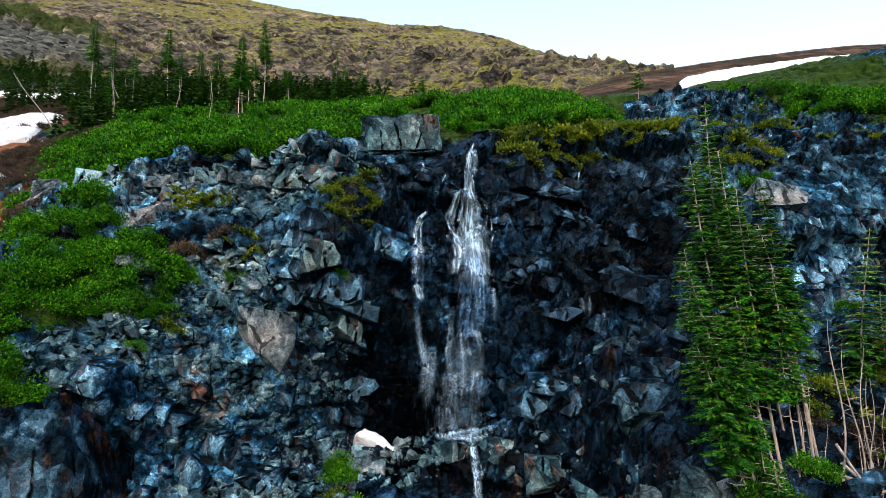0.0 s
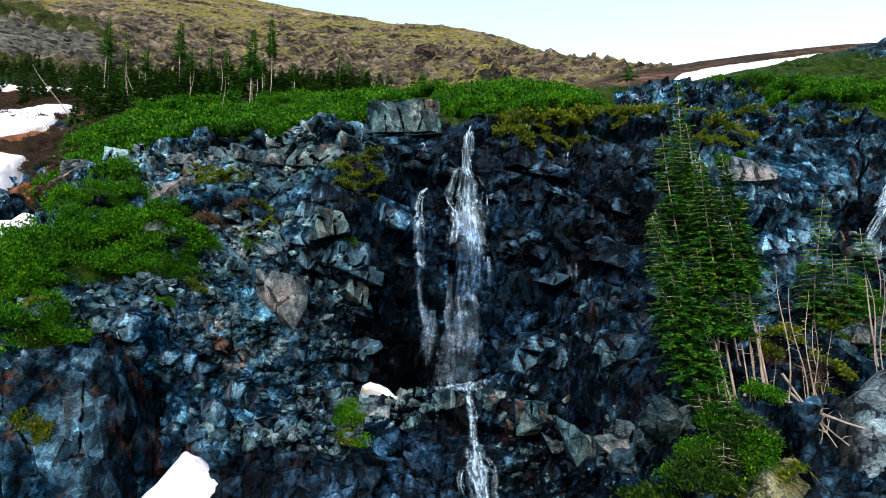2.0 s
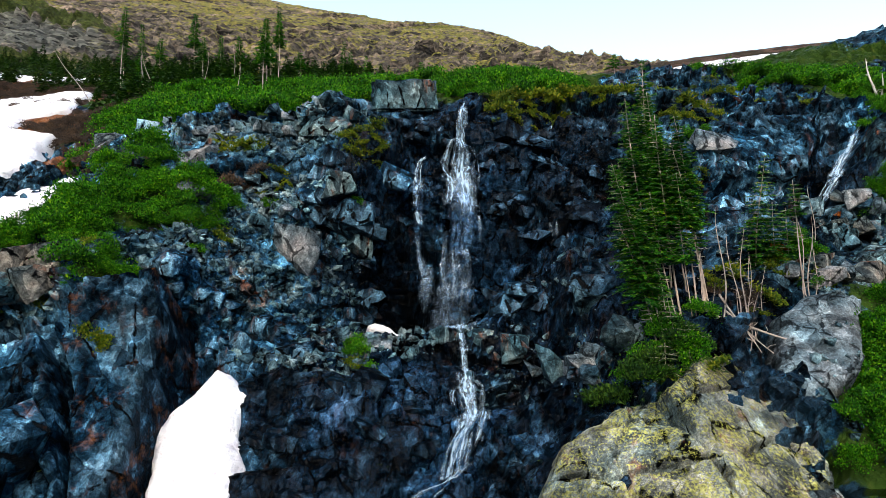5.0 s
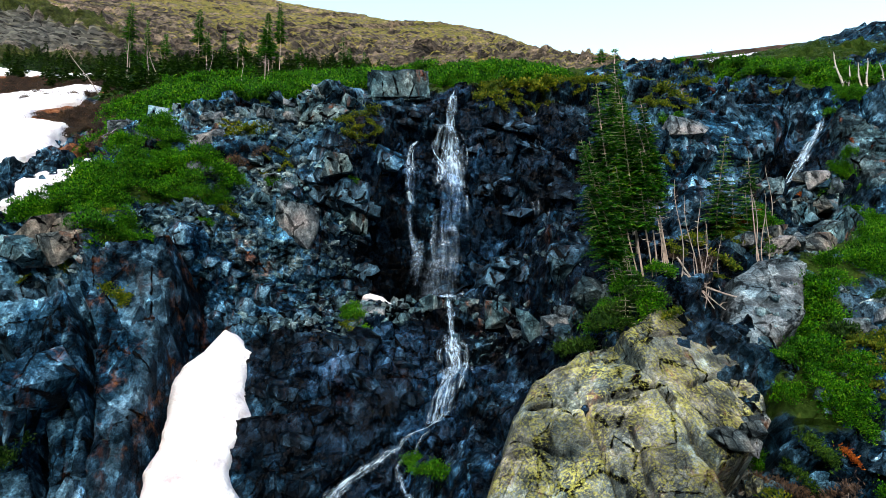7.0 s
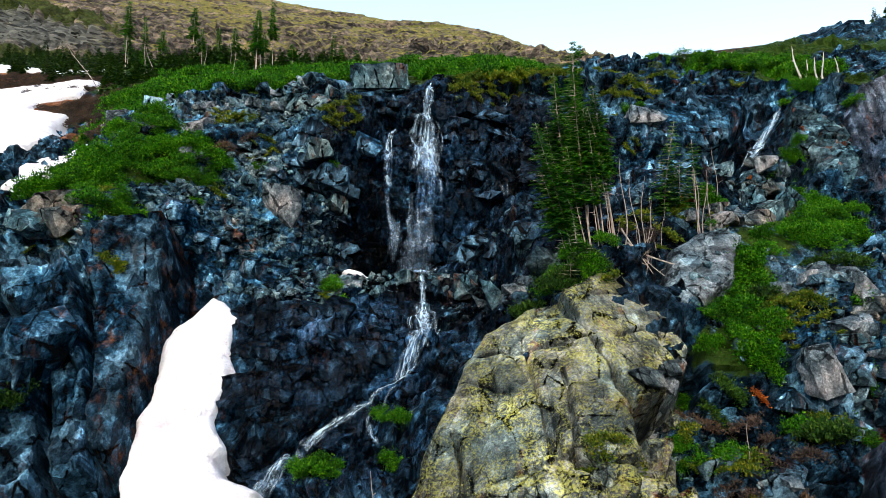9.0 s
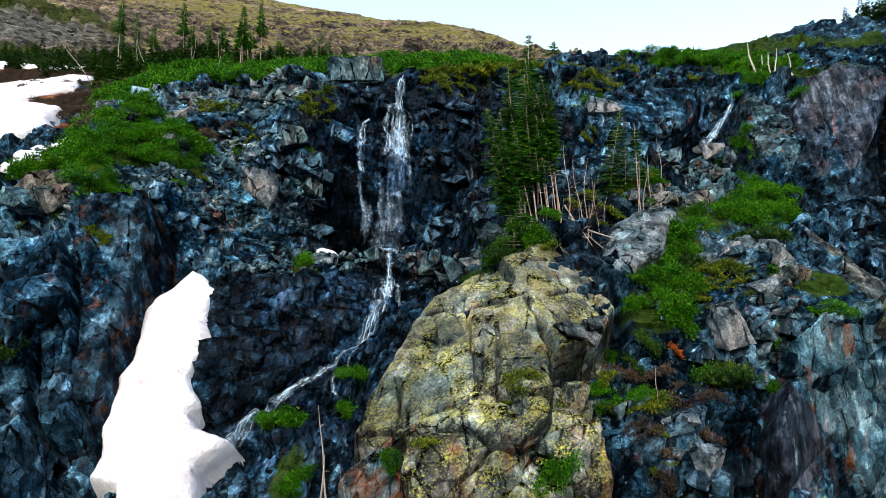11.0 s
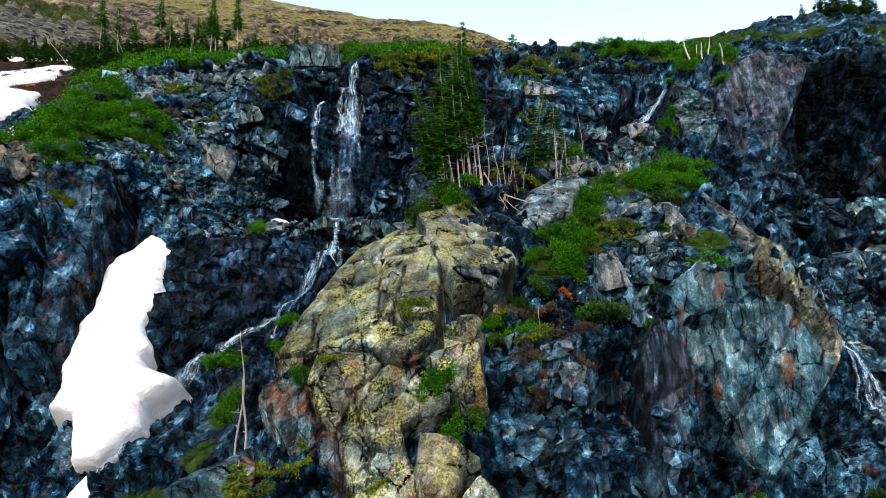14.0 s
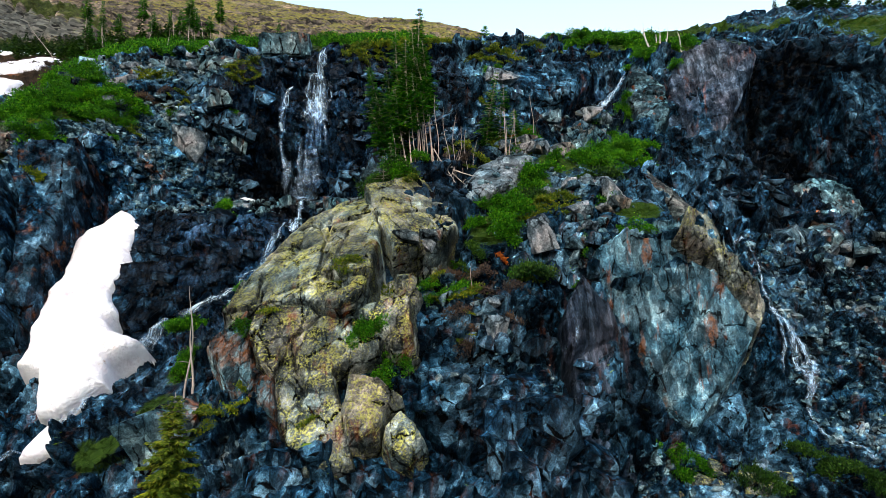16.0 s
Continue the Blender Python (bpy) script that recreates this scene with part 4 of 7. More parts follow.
slab("lichen_stone", [(7.5, 6.8), (8.0, 6.4), (8.2, 6.0), (7.8, 5.5), (7.3, 5.6), (7.1, 6.3)], (7.7, 6.6, 2.7), (0, 0.2), LICHEN, "yellowish lichen-covered upright stone", depth=1.4, round_off=0.16, seed=7, amount=0.14, tint=0.2)
slab("rust_block", [(1.3, 10.2), (2.2, 10.6), (2.7, 8.8), (3.6, 7.9), (3.8, 6.9), (3.0, 7.4), (2.1, 7.9), (0.7, 9.8)], (1.7, 9.4, 2.2), (0.5, 0.3), GREYROCK, "dark rock wall stained rusty brown", depth=2.8, round_off=0.25, seed=8, amount=0.3, rusty=0.66, tint=0.1, grain=(1.3, 1.3, 1.3))
slab("lichen_slab", [(5.4, 10.6), (6.9, 12.6), (8.0, 12.0), (7.7, 10.5), (6.6, 9.4)], (6.8, 11.0, 2.55), (-0.1, 0.1), LICHEN, "low lichen-covered rock slab", depth=1.6, round_off=0.35, seed=9, amount=0.3, grain=(1.5, 1.5, 1.3), small=0.6)
slab("orange_buttress", [(14.8, 14.2), (15.9, 14.9), (17.8, 15.7), (19.1, 16.2), (20.4, 16.0), (20.9, 15.1), (22.4, 13.9), (22.0, 13.2), (21.4, 12.3), (20.2, 10.9), (18.8, 9.4), (17.5, 9.9), (16.6, 11.0), (15.9, 12.0), (15.2, 12.6)], (18, 13.5, 0.8), (-0.36, 0.82), BUTTRESS, "tall blue-grey buttress with rusty orange streaks", depth=3.4, round_off=0.14, seed=10, amount=0.2, rusty=0.7, tint=0.06, grain=(1.5, 1.5, 2.4), small=0.6, stains=((17.0, 14.4, 0.6, 1.4), (20.3, 14.4, 0.9, 1.6), (19.8, 12.6, 0.7, 1.2), (18.6, 15.2, 1.2, 0.8), (16.6, 11.2, 0.4, 1.6), (17.4, 10.2, 0.6, 0.8)), res=0.06,
     cracks=((17.4, 13.6, 19.4, 13.0, 0.08, 0.3), (19.4, 13.0, 20.6, 14.6, 0.08, 0.3), (16.4, 14.6, 17.0, 12.0, 0.07, 0.3), (18.8, 15.6, 19.2, 13.4, 0.06, 0.3), (16.0, 12.0, 17.6, 9.8, 0.12, 0.5)))
slab("lichen_crag", [(18.2, 15.0), (18.9, 16.1), (19.8, 16.3), (20.9, 15.4), (22.5, 13.9), (22.1, 13.1), (21.0, 13.9), (20.2, 14.7), (19.2, 14.7)], (19.8, 15.0, 2.0), (-0.6, 0.6), LICHEN, "lichen-covered cap of broken rock", depth=2.0, round_off=0.25, seed=12, amount=0.4, rusty=0.2, tint=0.0)
slab("dark_slab", [(14.0, 12.6), (15.2, 12.5), (16.0, 11.6), (17.2, 9.8), (17.8, 8.6), (17.0, 6.4), (14.3, 5.8), (13.4, 8.6), (13.2, 11.2)], (15.6, 9.6, -1.4), (-1.0, 0.8), PURPLE, "smooth dark purple-grey wet slab", depth=2.4, round_off=0.3, seed=14, amount=0.34, tint=-0.1, grain=(1.5, 1.5, 1.6), damp=0.3, small=0.6)
slab("pale_boulder", [(9.6, 18.6), (10.5, 20.6), (11.7, 21.4), (12.9, 21.5), (13.2, 20.9), (12.6, 19.7), (12.1, 18.8), (10.9, 17.7), (9.9, 17.4), (9.5, 18.0)], (11.3, 19.5, 2.45), (0.12, -0.1), PALE, "smooth pale grey boulder among green shrubs", depth=2.0, round_off=0.45, seed=15, amount=0.14, tint=-0.08)
slab("long_slab", [(18.2, 21.6), (19.0, 21.8), (19.9, 20.4), (20.9, 18.4), (21.2, 16.4), (20.4, 16.2), (19.4, 17.8), (18.6, 20.2)], (19.8, 19.0, 1.35), (-0.25, -0.05), BROWNGREY, "long sloping slab of pale brown-grey rock", depth=2.2, round_off=0.3, seed=16, amount=0.2, tint=0.0)
slab("pyramid_block", [(21.2, 33.4), (21.7, 34.2), (22.3, 33.0), (22.9, 31.0), (22.7, 28.6), (21.8, 27.5), (20.9, 28.6), (20.6, 31.2)], (21.2, 31.0, 1.0), (0.25, 0.1), GREYROCK, "pyramid-shaped block of brownish grey rock beside a small fall", depth=2.6, round_off=0.25, seed=17, amount=0.4, tint=-0.15)
slab("purple_wall", [(23.5, 32.2), (24.7, 33.6), (26.4, 34.3), (28.6, 34.0), (29.3, 33.2), (28.3, 31.4), (27.0, 29.7), (25.2, 27.9), (24.0, 27.1), (23.0, 27.5), (22.9, 30.1)], (27, 31, 1.15), (0.05, 0.7), PURPLE, "smooth purple-grey rock wall beside a dark cave", "rock wall", depth=2.0, round_off=0.2, seed=18, ribs=0.06, amount=0.22, tint=0.0)
slab("cave_boulder", [(31.6, 27.6), (32.7, 28.1), (35.0, 28.6), (35.4, 27.4), (35.5, 25.7), (34.3, 25.0), (30.8, 25.2), (30.7, 26.4)], (33.0, 26.9, -3.7), (0.0, 0.2), GREYROCK, "large pale-edged boulder fallen under the overhang", depth=2.0, round_off=0.2, seed=19, amount=0.35, tint=0.3)
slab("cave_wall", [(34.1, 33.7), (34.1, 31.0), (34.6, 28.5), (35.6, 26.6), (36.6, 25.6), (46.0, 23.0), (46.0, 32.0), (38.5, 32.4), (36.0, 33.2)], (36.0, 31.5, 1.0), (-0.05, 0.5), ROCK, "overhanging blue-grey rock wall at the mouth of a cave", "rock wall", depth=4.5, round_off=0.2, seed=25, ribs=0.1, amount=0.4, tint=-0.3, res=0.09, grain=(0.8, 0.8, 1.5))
slab("blue_slab", [(11.0, 31.2), (13.0, 33.6), (16.0, 35.0), (19.2, 36.0), (19.8, 34.6), (18.0, 32.6), (16.6, 30.6), (14.4, 30.4), (12.2, 29.8)], (15.6, 33.0, 1.25), (-0.16, 0.1), ROCK, "broad blue-grey slab of bare rock", "rock slab", depth=2.4, round_off=0.6, seed=20, amount=0.4, tint=0.15)
slab("column_block", [(-11.5, 20.6), (-11.2, 21.2), (-10.3, 21.8), (-9.2, 22.3), (-8.8, 20.7), (-8.7, 18.5), (-8.6, 16.4), (-8.7, 13.4), (-9.3, 14.0), (-9.7, 16.2), (-10.3, 18.1), (-11.0, 19.6)], (-10, 18, 1.4), (-0.45, 0.3), ROCK, "tall columnar dark block with orange streaks", depth=3.0, round_off=0.12, seed=21, ribs=0.1, amount=0.35, tint=-0.12, rusty=0.58, grain=(1.0, 1.0, 2.4))
slab("column_block", [(-13.9, 18.9), (-12.6, 19.3), (-11.6, 19.7), (-10.8, 18.0), (-9.6, 15.4), (-9.0, 13.0), (-9.7, 12.6), (-10.7, 15.4), (-11.5, 17.0), (-13.0, 17.9)], (-11.6, 17, 1.55), (-0.2, 0.25), ROCK, "dark ribbed rock column with mossy cracks", depth=2.6, round_off=0.15, seed=22, ribs=0.1, amount=0.45, tint=-0.07, grain=(1.1, 1.1, 2.4))
slab("column_block", [(-17.0, 17.6), (-13.4, 17.4), (-12.5, 17.1), (-11.4, 16.0), (-10.6, 14.2), (-9.9, 12.0), (-10.0, 10.0), (-17.0, 10.0)], (-12.8, 14.5, 1.3), (-0.08, 0.2), ROCK, "broad dark rock column streaked with grey", depth=2.6, round_off=0.2, seed=23, ribs=0.1, amount=0.6, tint=-0.22, grain=(1.1, 1.1, 2.4))
slab("dark_wall", [(-6.9, 20.2), (-5.0, 20.9), (-3.0, 20.7), (-0.3, 19.6), (-0.2, 18.0), (-1.2, 16.9), (-2.8, 15.5), (-4.8, 14.0), (-6.2, 14.6), (-6.6, 17.4)], (-3.6, 17.6, -1.35), (-0.02, 0.16), ROCK, "smooth near-black wet rock wall", "rock wall", depth=2.0, round_off=0.3, seed=24, amount=0.5, tint=-0.25, damp=0.9)




def rock_mesh(name, size, seed, cuts=14, sub=3, amount=0.06):
    """A broken block: the hull of a few corners, its faces split and roughened."""
    rng = random.Random(seed)
    bm = bmesh.new()
    for _ in range(cuts + 2):
        d = [rng.uniform(-1, 1) for _ in range(3)]
        k = rng.randrange(3)
        d[k] = math.copysign(rng.uniform(0.8, 1.0), d[k])
        r = 0.93 + 0.1 * rng.random()
        bm.verts.new([r * c for c in d])
    bmesh.ops.convex_hull(bm, input=bm.verts[:])
    bmesh.ops.delete(bm, geom=[v for v in bm.verts if not v.link_faces], context="VERTS")
    if sub >= 3:
        bmesh.ops.subdivide_edges(bm, edges=bm.edges[:], cuts=2 if sub == 3 else 5, use_grid_fill=True)
        bmesh.ops.triangulate(bm, faces=bm.faces[:])
    w = np.array([v.co[:] for v in bm.verts]) * np.array(size)
    m = min(size)
    dd = np.zeros(len(w))
    if amount > 0:
        dd = amount * m * (facets(w + seed, (m * 0.9,) * 3, seed, 0.7, 0.6, 0.2)[0] + 0.5 * facets(w - seed, (m * 0.35,) * 3, seed + 1, 0.7, 0.6, 0.2)[0])
    for v, p, k in zip(bm.verts, w, dd):
        v.co = Vector(p) + v.co.normalized() * float(k)
    me = bpy.data.meshes.new(name)
    bm.to_mesh(me)
    bm.free()
    return me


def boulder(name, at, size, seed, material, label, turn=(0, 0, 0), cuts=14, sub=4, amount=0.07, tint=0.0, damp=0.0):
    me = rock_mesh(name, size, seed, cuts, sub, amount)
    for key, val in (("tone", tint), ("wet", damp)):
        if val:
            me.attributes.new(key, "FLOAT", "POINT").data.foreach_set("value", np.full(len(me.vertices), val, dtype=np.float32))
    ob = piece(name, me, material)
    ob.matrix_world = pose(*at, *turn)
    return tagged(ob, label, "boulder")


def box_rock(name, at, size, taper, seed, material, label, turn=(0, 0, 0)):
    """A squared block with slanting sides and broken corners."""
    rng = random.Random(seed)
    bm = bmesh.new()
    bmesh.ops.create_cube(bm, size=2.0)
    for v in bm.verts:
        if v.co.z > 0:
            v.co.x *= taper[0]
            v.co.y *= taper[1]
        v.co.x += rng.uniform(-0.2, 0.2)
        v.co.y += rng.uniform(-0.2, 0.2)
        v.co.z += rng.uniform(-0.16, 0.16)
    bmesh.ops.bevel(bm, geom=bm.edges[:], offset=0.12, segments=2, affect="EDGES")
    bmesh.ops.triangulate(bm, faces=bm.faces[:])
    bmesh.ops.subdivide_edges(bm, edges=bm.edges[:], cuts=5, use_grid_fill=True)
    w = np.array([v.co[:] for v in bm.verts]) * np.array(size)
    m = min(size)
    dd = 0.13 * m * (facets(w + seed, (m * 1.1,) * 3, seed, 0.7, 0.6, 0.2)[0] + 0.5 * facets(w - seed, (m * 0.4,) * 3, seed + 1, 0.7, 0.6, 0.2)[0])
    for v, p, k in zip(bm.verts, w, dd):
        v.co = Vector(p) + v.co.normalized() * float(k)
    me = bpy.data.meshes.new(name)
    bm.to_mesh(me)
    bm.free()
    ob = piece(name, me, material)
    ob.matrix_world = pose(*at, *turn)
    return tagged(ob, label, "boulder")


box_rock("perched_boulder", (-1.64, 24.4, 26.5), (1.75, 1.2, 0.85), (1.02, 0.9), 11, GREYROCK, "large angular grey boulder perched on the waterfall lip", (3, -3, 4))
for x, s, size, seed, mat, label, turn in (
    (-13.6, 23.3, (0.95, 0.7, 0.95), 31, BROWNGREY, "upright grey-brown boulder on the cliff edge", (0, 14, 10)),
    (-13.0, 22.7, (0.75, 0.6, 0.6), 32, BROWNGREY, "reddish-brown boulder on the cliff edge", (10, -30, 40)),
    (-14.5, 22.4, (0.9, 0.7, 0.6), 33, STONE, "rounded grey boulder on the cliff edge", (0, 0, 70)),
    (-10.9, 30.3, (1.25, 0.6, 0.55), 34, PALE, "pale slanting slab among shrubs", (0, -24, 10)),
    (-4.3, 28.2, (0.75, 0.6, 0.6), 35, GREYROCK, "grey block jutting from the cliff", (0, -14, 20)),
    (-3.4, 27.2, (0.6, 0.6, 0.9), 36, GREYROCK, "blue-grey squared block on the cliff", (0, 6, 30)),
    (-5.9, 26.3, (1.1, 0.7, 1.0), 37, PALE, "broken pale brown boulder in scree", (0, 20, 0)),
    (-5.0, 32.2, (1.35, 0.9, 0.7), 38, GREYROCK, "dark angular boulder near the lip", (0, 14, -12)),
    (-4.0, 33.2, (0.8, 0.7, 0.5), 39, STONE, "dark boulder near the lip", (0, 24, 30)),
    (-13.6, 29.6, (1.3, 0.9, 0.8), 40, GREYROCK, "grey boulder beside a snow patch", (0, 10, 0)),
    (-15.2, 29.6, (1.1, 0.9, 0.7), 41, GREYROCK, "grey boulder beside a snow patch", (0, -8, 50)),
    (16.4, 18.4, (0.55, 0.5, 0.7), 42, PALE, "pale upright stone among shrubs", (0, 8, 20)),
    (12.6, 14.1, (0.55, 0.5, 0.75), 43, PALE, "pale wedge-shaped stone on rubble", (0, -12, 0)),
    (10.6, 9.8, (0.42, 0.4, 0.65), 44, PALE, "pale upright stone on dark rubble", (0, 4, 30)),
    (4.1, 20.9, (0.85, 0.7, 0.8), 45, STONE, "brownish grey boulder below the fall", (0, 16, 40)),
    (4.9, 20.2, (0.65, 0.5, 0.6), 46, PALE, "pale grey boulder below the fall", (0, -10, 0)),
    (5.9, 19.9, (0.9, 0.7, 0.7), 47, STONE, "blue-grey boulder below the trees", (0, 12, 60)),
    (5.6, 23.2, (1.0, 0.8, 0.8), 48, STONE, "smooth brown-grey boulder at the cliff foot", (10, 0, 30)),
    (12.6, 31.3, (1.3, 0.8, 0.7), 49, PALE, "pale jutting block on the bare slab", (0, 16, 0)),
    (17.4, 24.6, (0.8, 0.5, 1.1), 50, GREYROCK, "tilted upright slab beside the stream", (0, 30, 10)),
    (16.4, 24.0, (1.0, 0.6, 0.8), 51, STONE, "reddish grey boulder beside the stream", (0, -18, 30)),
    (0.3, 6.7, (1.25, 0.9, 1.1), 52, GREYROCK, "purple-grey weathered boulder below the dead snags", (0, -20, 10)),
    (7.4, 11.9, (0.4, 0.35, 0.5), 53, LICHEN, "lichen stone wedged beside the boulder", (0, 0, 30)),
    (8.1, 12.7, (0.35, 0.3, 0.4), 54, LICHEN, "lichen stone wedged beside the boulder", (0, 20, 60)),
    (8.6, 13.2, (0.3, 0.3, 0.35), 55, LICHEN, "lichen stone wedged beside the boulder", (0, 0, 0)),
    (29.5, 22.4, (0.9, 0.7, 0.6), 61, STONE, "angular blue-grey block below the cave", (0, 15, 20)),
    (31.5, 23.0, (1.1, 0.8, 0.6), 62, STONE, "angular blue-grey block below the cave", (0, -20, 70)),
    (28.0, 21.4, (0.9, 0.7, 0.55), 63, STONE, "angular blue-grey block below the cave", (0, 10, 110)),
    (30.4, 20.6, (0.8, 0.6, 0.5), 64, STONE, "angular blue-grey block below the cave", (10, 0, 40)),
    (27.0, 19.6, (0.7, 0.5, 0.5), 65, STONE, "angular blue-grey block beside the side stream", (10, 20, 0)),
    (33.5, 21.6, (1.0, 0.7, 0.6), 66, STONE, "angular blue-grey block below the cave", (0, 24, 50)),
    (18.9, 7.6, (0.7, 0.5, 0.4), 67, LICHEN, "lichen-spotted stone at the buttress foot", (0, 10, 0)),
    (20.2, 7.0, (0.6, 0.5, 0.4), 68, LICHEN, "lichen-spotted stone at the buttress foot", (0, -10, 60)),
    (15.6, 26.2, (0.9, 0.6, 0.5), 69, STONE, "flat grey block beside the small waterfall", (0, 6, 20)),
    (17.9, 28.6, (0.8, 0.6, 0.5), 70, PALE, "pale block below the small waterfall", (0, -8, 0)),
    (-2.4, 22.6, (0.7, 0.5, 0.45), 56, PALE, "pale stone in the scree below the fall", (0, 10, 0)),
    (1.6, 23.6, (0.6, 0.5, 0.5), 57, GREYROCK, "wet dark boulder in the plunge pool", (0, 0, 20)),
    (0.2, 23.4, (0.5, 0.5, 0.4), 58, GREYROCK, "wet dark boulder in the plunge pool", (0, 0, 50)),
    (3.0, 22.4, (0.8, 0.6, 0.6), 59, GREYROCK, "wet dark boulder in the plunge pool", (0, 12, 80)),
):
    p = {31: Vector((-13.3, 13.9, 17.6)), 32: Vector((-12.75, 13.6, 17.1)), 33: Vector((-13.6, 13.4, 16.7))}.get(seed) or surf(x, s)
    boulder("boulder", (p.x, p.y + 0.12 * size[1], p.z + 0.2 * size[2]), size, seed, mat, label, turn, 13, 4)

# rows of broken blocks: along the rim beside the fall, below the cave and at the buttress foot
rng = random.Random(77)
for x0, s0, x1, s1, jit, count, lo, hi, mats, label in (
    (-14.0, 32.4, -8.0, 32.6, 0.5, 22, 0.28, 0.6, (PALE, STONE, STONE), "pale angular block in the rim of broken rock"),
    (-8.0, 32.4, -3.6, 33.4, 0.6, 22, 0.25, 0.55, (PALE, STONE, GREYROCK), "grey angular block in the rim of broken rock"),
    (-21.0, 36.6, -15.5, 33.4, 0.8, 10, 0.5, 1.1, (PALE, BROWNGREY), "large pale block beside the snow"),
    (-9.5, 28.6, -4.5, 27.4, 1.2, 16, 0.25, 0.55, (PALE, STONE, GREYROCK), "broken block in the scree below the rim"),
    (27.4, 21.6, 34.5, 22.6, 1.2, 16, 0.35, 0.8, (PALE, STONE, BROWNGREY), "broken slab in the rubble below the cave"),
    (17.6, 7.6, 21.2, 8.0, 0.8, 20, 0.22, 0.5, (LICHEN, LICHEN, STONE), "yellow-spotted stone at the buttress foot"),
    (14.0, 26.2, 19.4, 28.6, 1.2, 16, 0.3, 0.7, (PALE, STONE, BROWNGREY), "grey block beside the small waterfall"),
    (6.0, 36.4, 14.0, 38.4, 1.0, 16, 0.3, 0.8, (PALE, STONE, GREYROCK), "pale rock outcrop in the short turf"),
    (3.4, 21.6, 6.4, 19.6, 0.9, 12, 0.3, 0.6, (PALE, STONE), "pale block on the ledge below the fall"),
    (9.2, 11.4, 12.6, 8.6, 0.9, 10, 0.22, 0.45, (PALE, STONE), "grey stone on dark rubble"),
    (14.0, 18.3, 16.4, 19.2, 0.6, 16, 0.22, 0.5, (PALE, STONE), "pale stone between willow bushes"),
    (15.9, 16.7, 16.6, 18.6, 0.4, 8, 0.35, 0.75, (PALE, BROWNGREY), "pale pointed stone beside the trickle"),
    (7.7, 13.5, 9.2, 14.7, 0.4, 12, 0.25, 0.55, (BROWNGREY, PALE), "pale stone jammed beside the big boulder"),
    (11.6, 22.4, 14.8, 23.4, 0.5, 16, 0.35, 0.8, (PALE, STONE, BROWNGREY), "flat pale slab above the willow bushes"),
    (16.2, 26.0, 18.0, 28.0, 0.8, 20, 0.3, 0.75, (STONE, GREYROCK), "grey block below the small waterfall"),
    (13.6, 14.4, 15.0, 16.0, 0.6, 12, 0.3, 0.6, (STONE, PALE), "grey stone beside the trickle"),
):
    for k in range(count):
        f = rng.random()
        size = rng.uniform(lo, hi)
        p = surf(x0 + (x1 - x0) * f + rng.uniform(-jit, jit), s0 + (s1 - s0) * f + rng.uniform(-jit, jit) * 0.7)
        boulder("boulder", (p.x, p.y, p.z + 0.15 * size), (size, size * rng.uniform(0.6, 0.9), size * rng.uniform(0.4, 0.75)), 900 + rng.randrange(400), mats[k % len(mats)], label, (rng.uniform(-25, 25), rng.uniform(-30, 30), rng.uniform(0, 360)), 14, 3, 0.05)

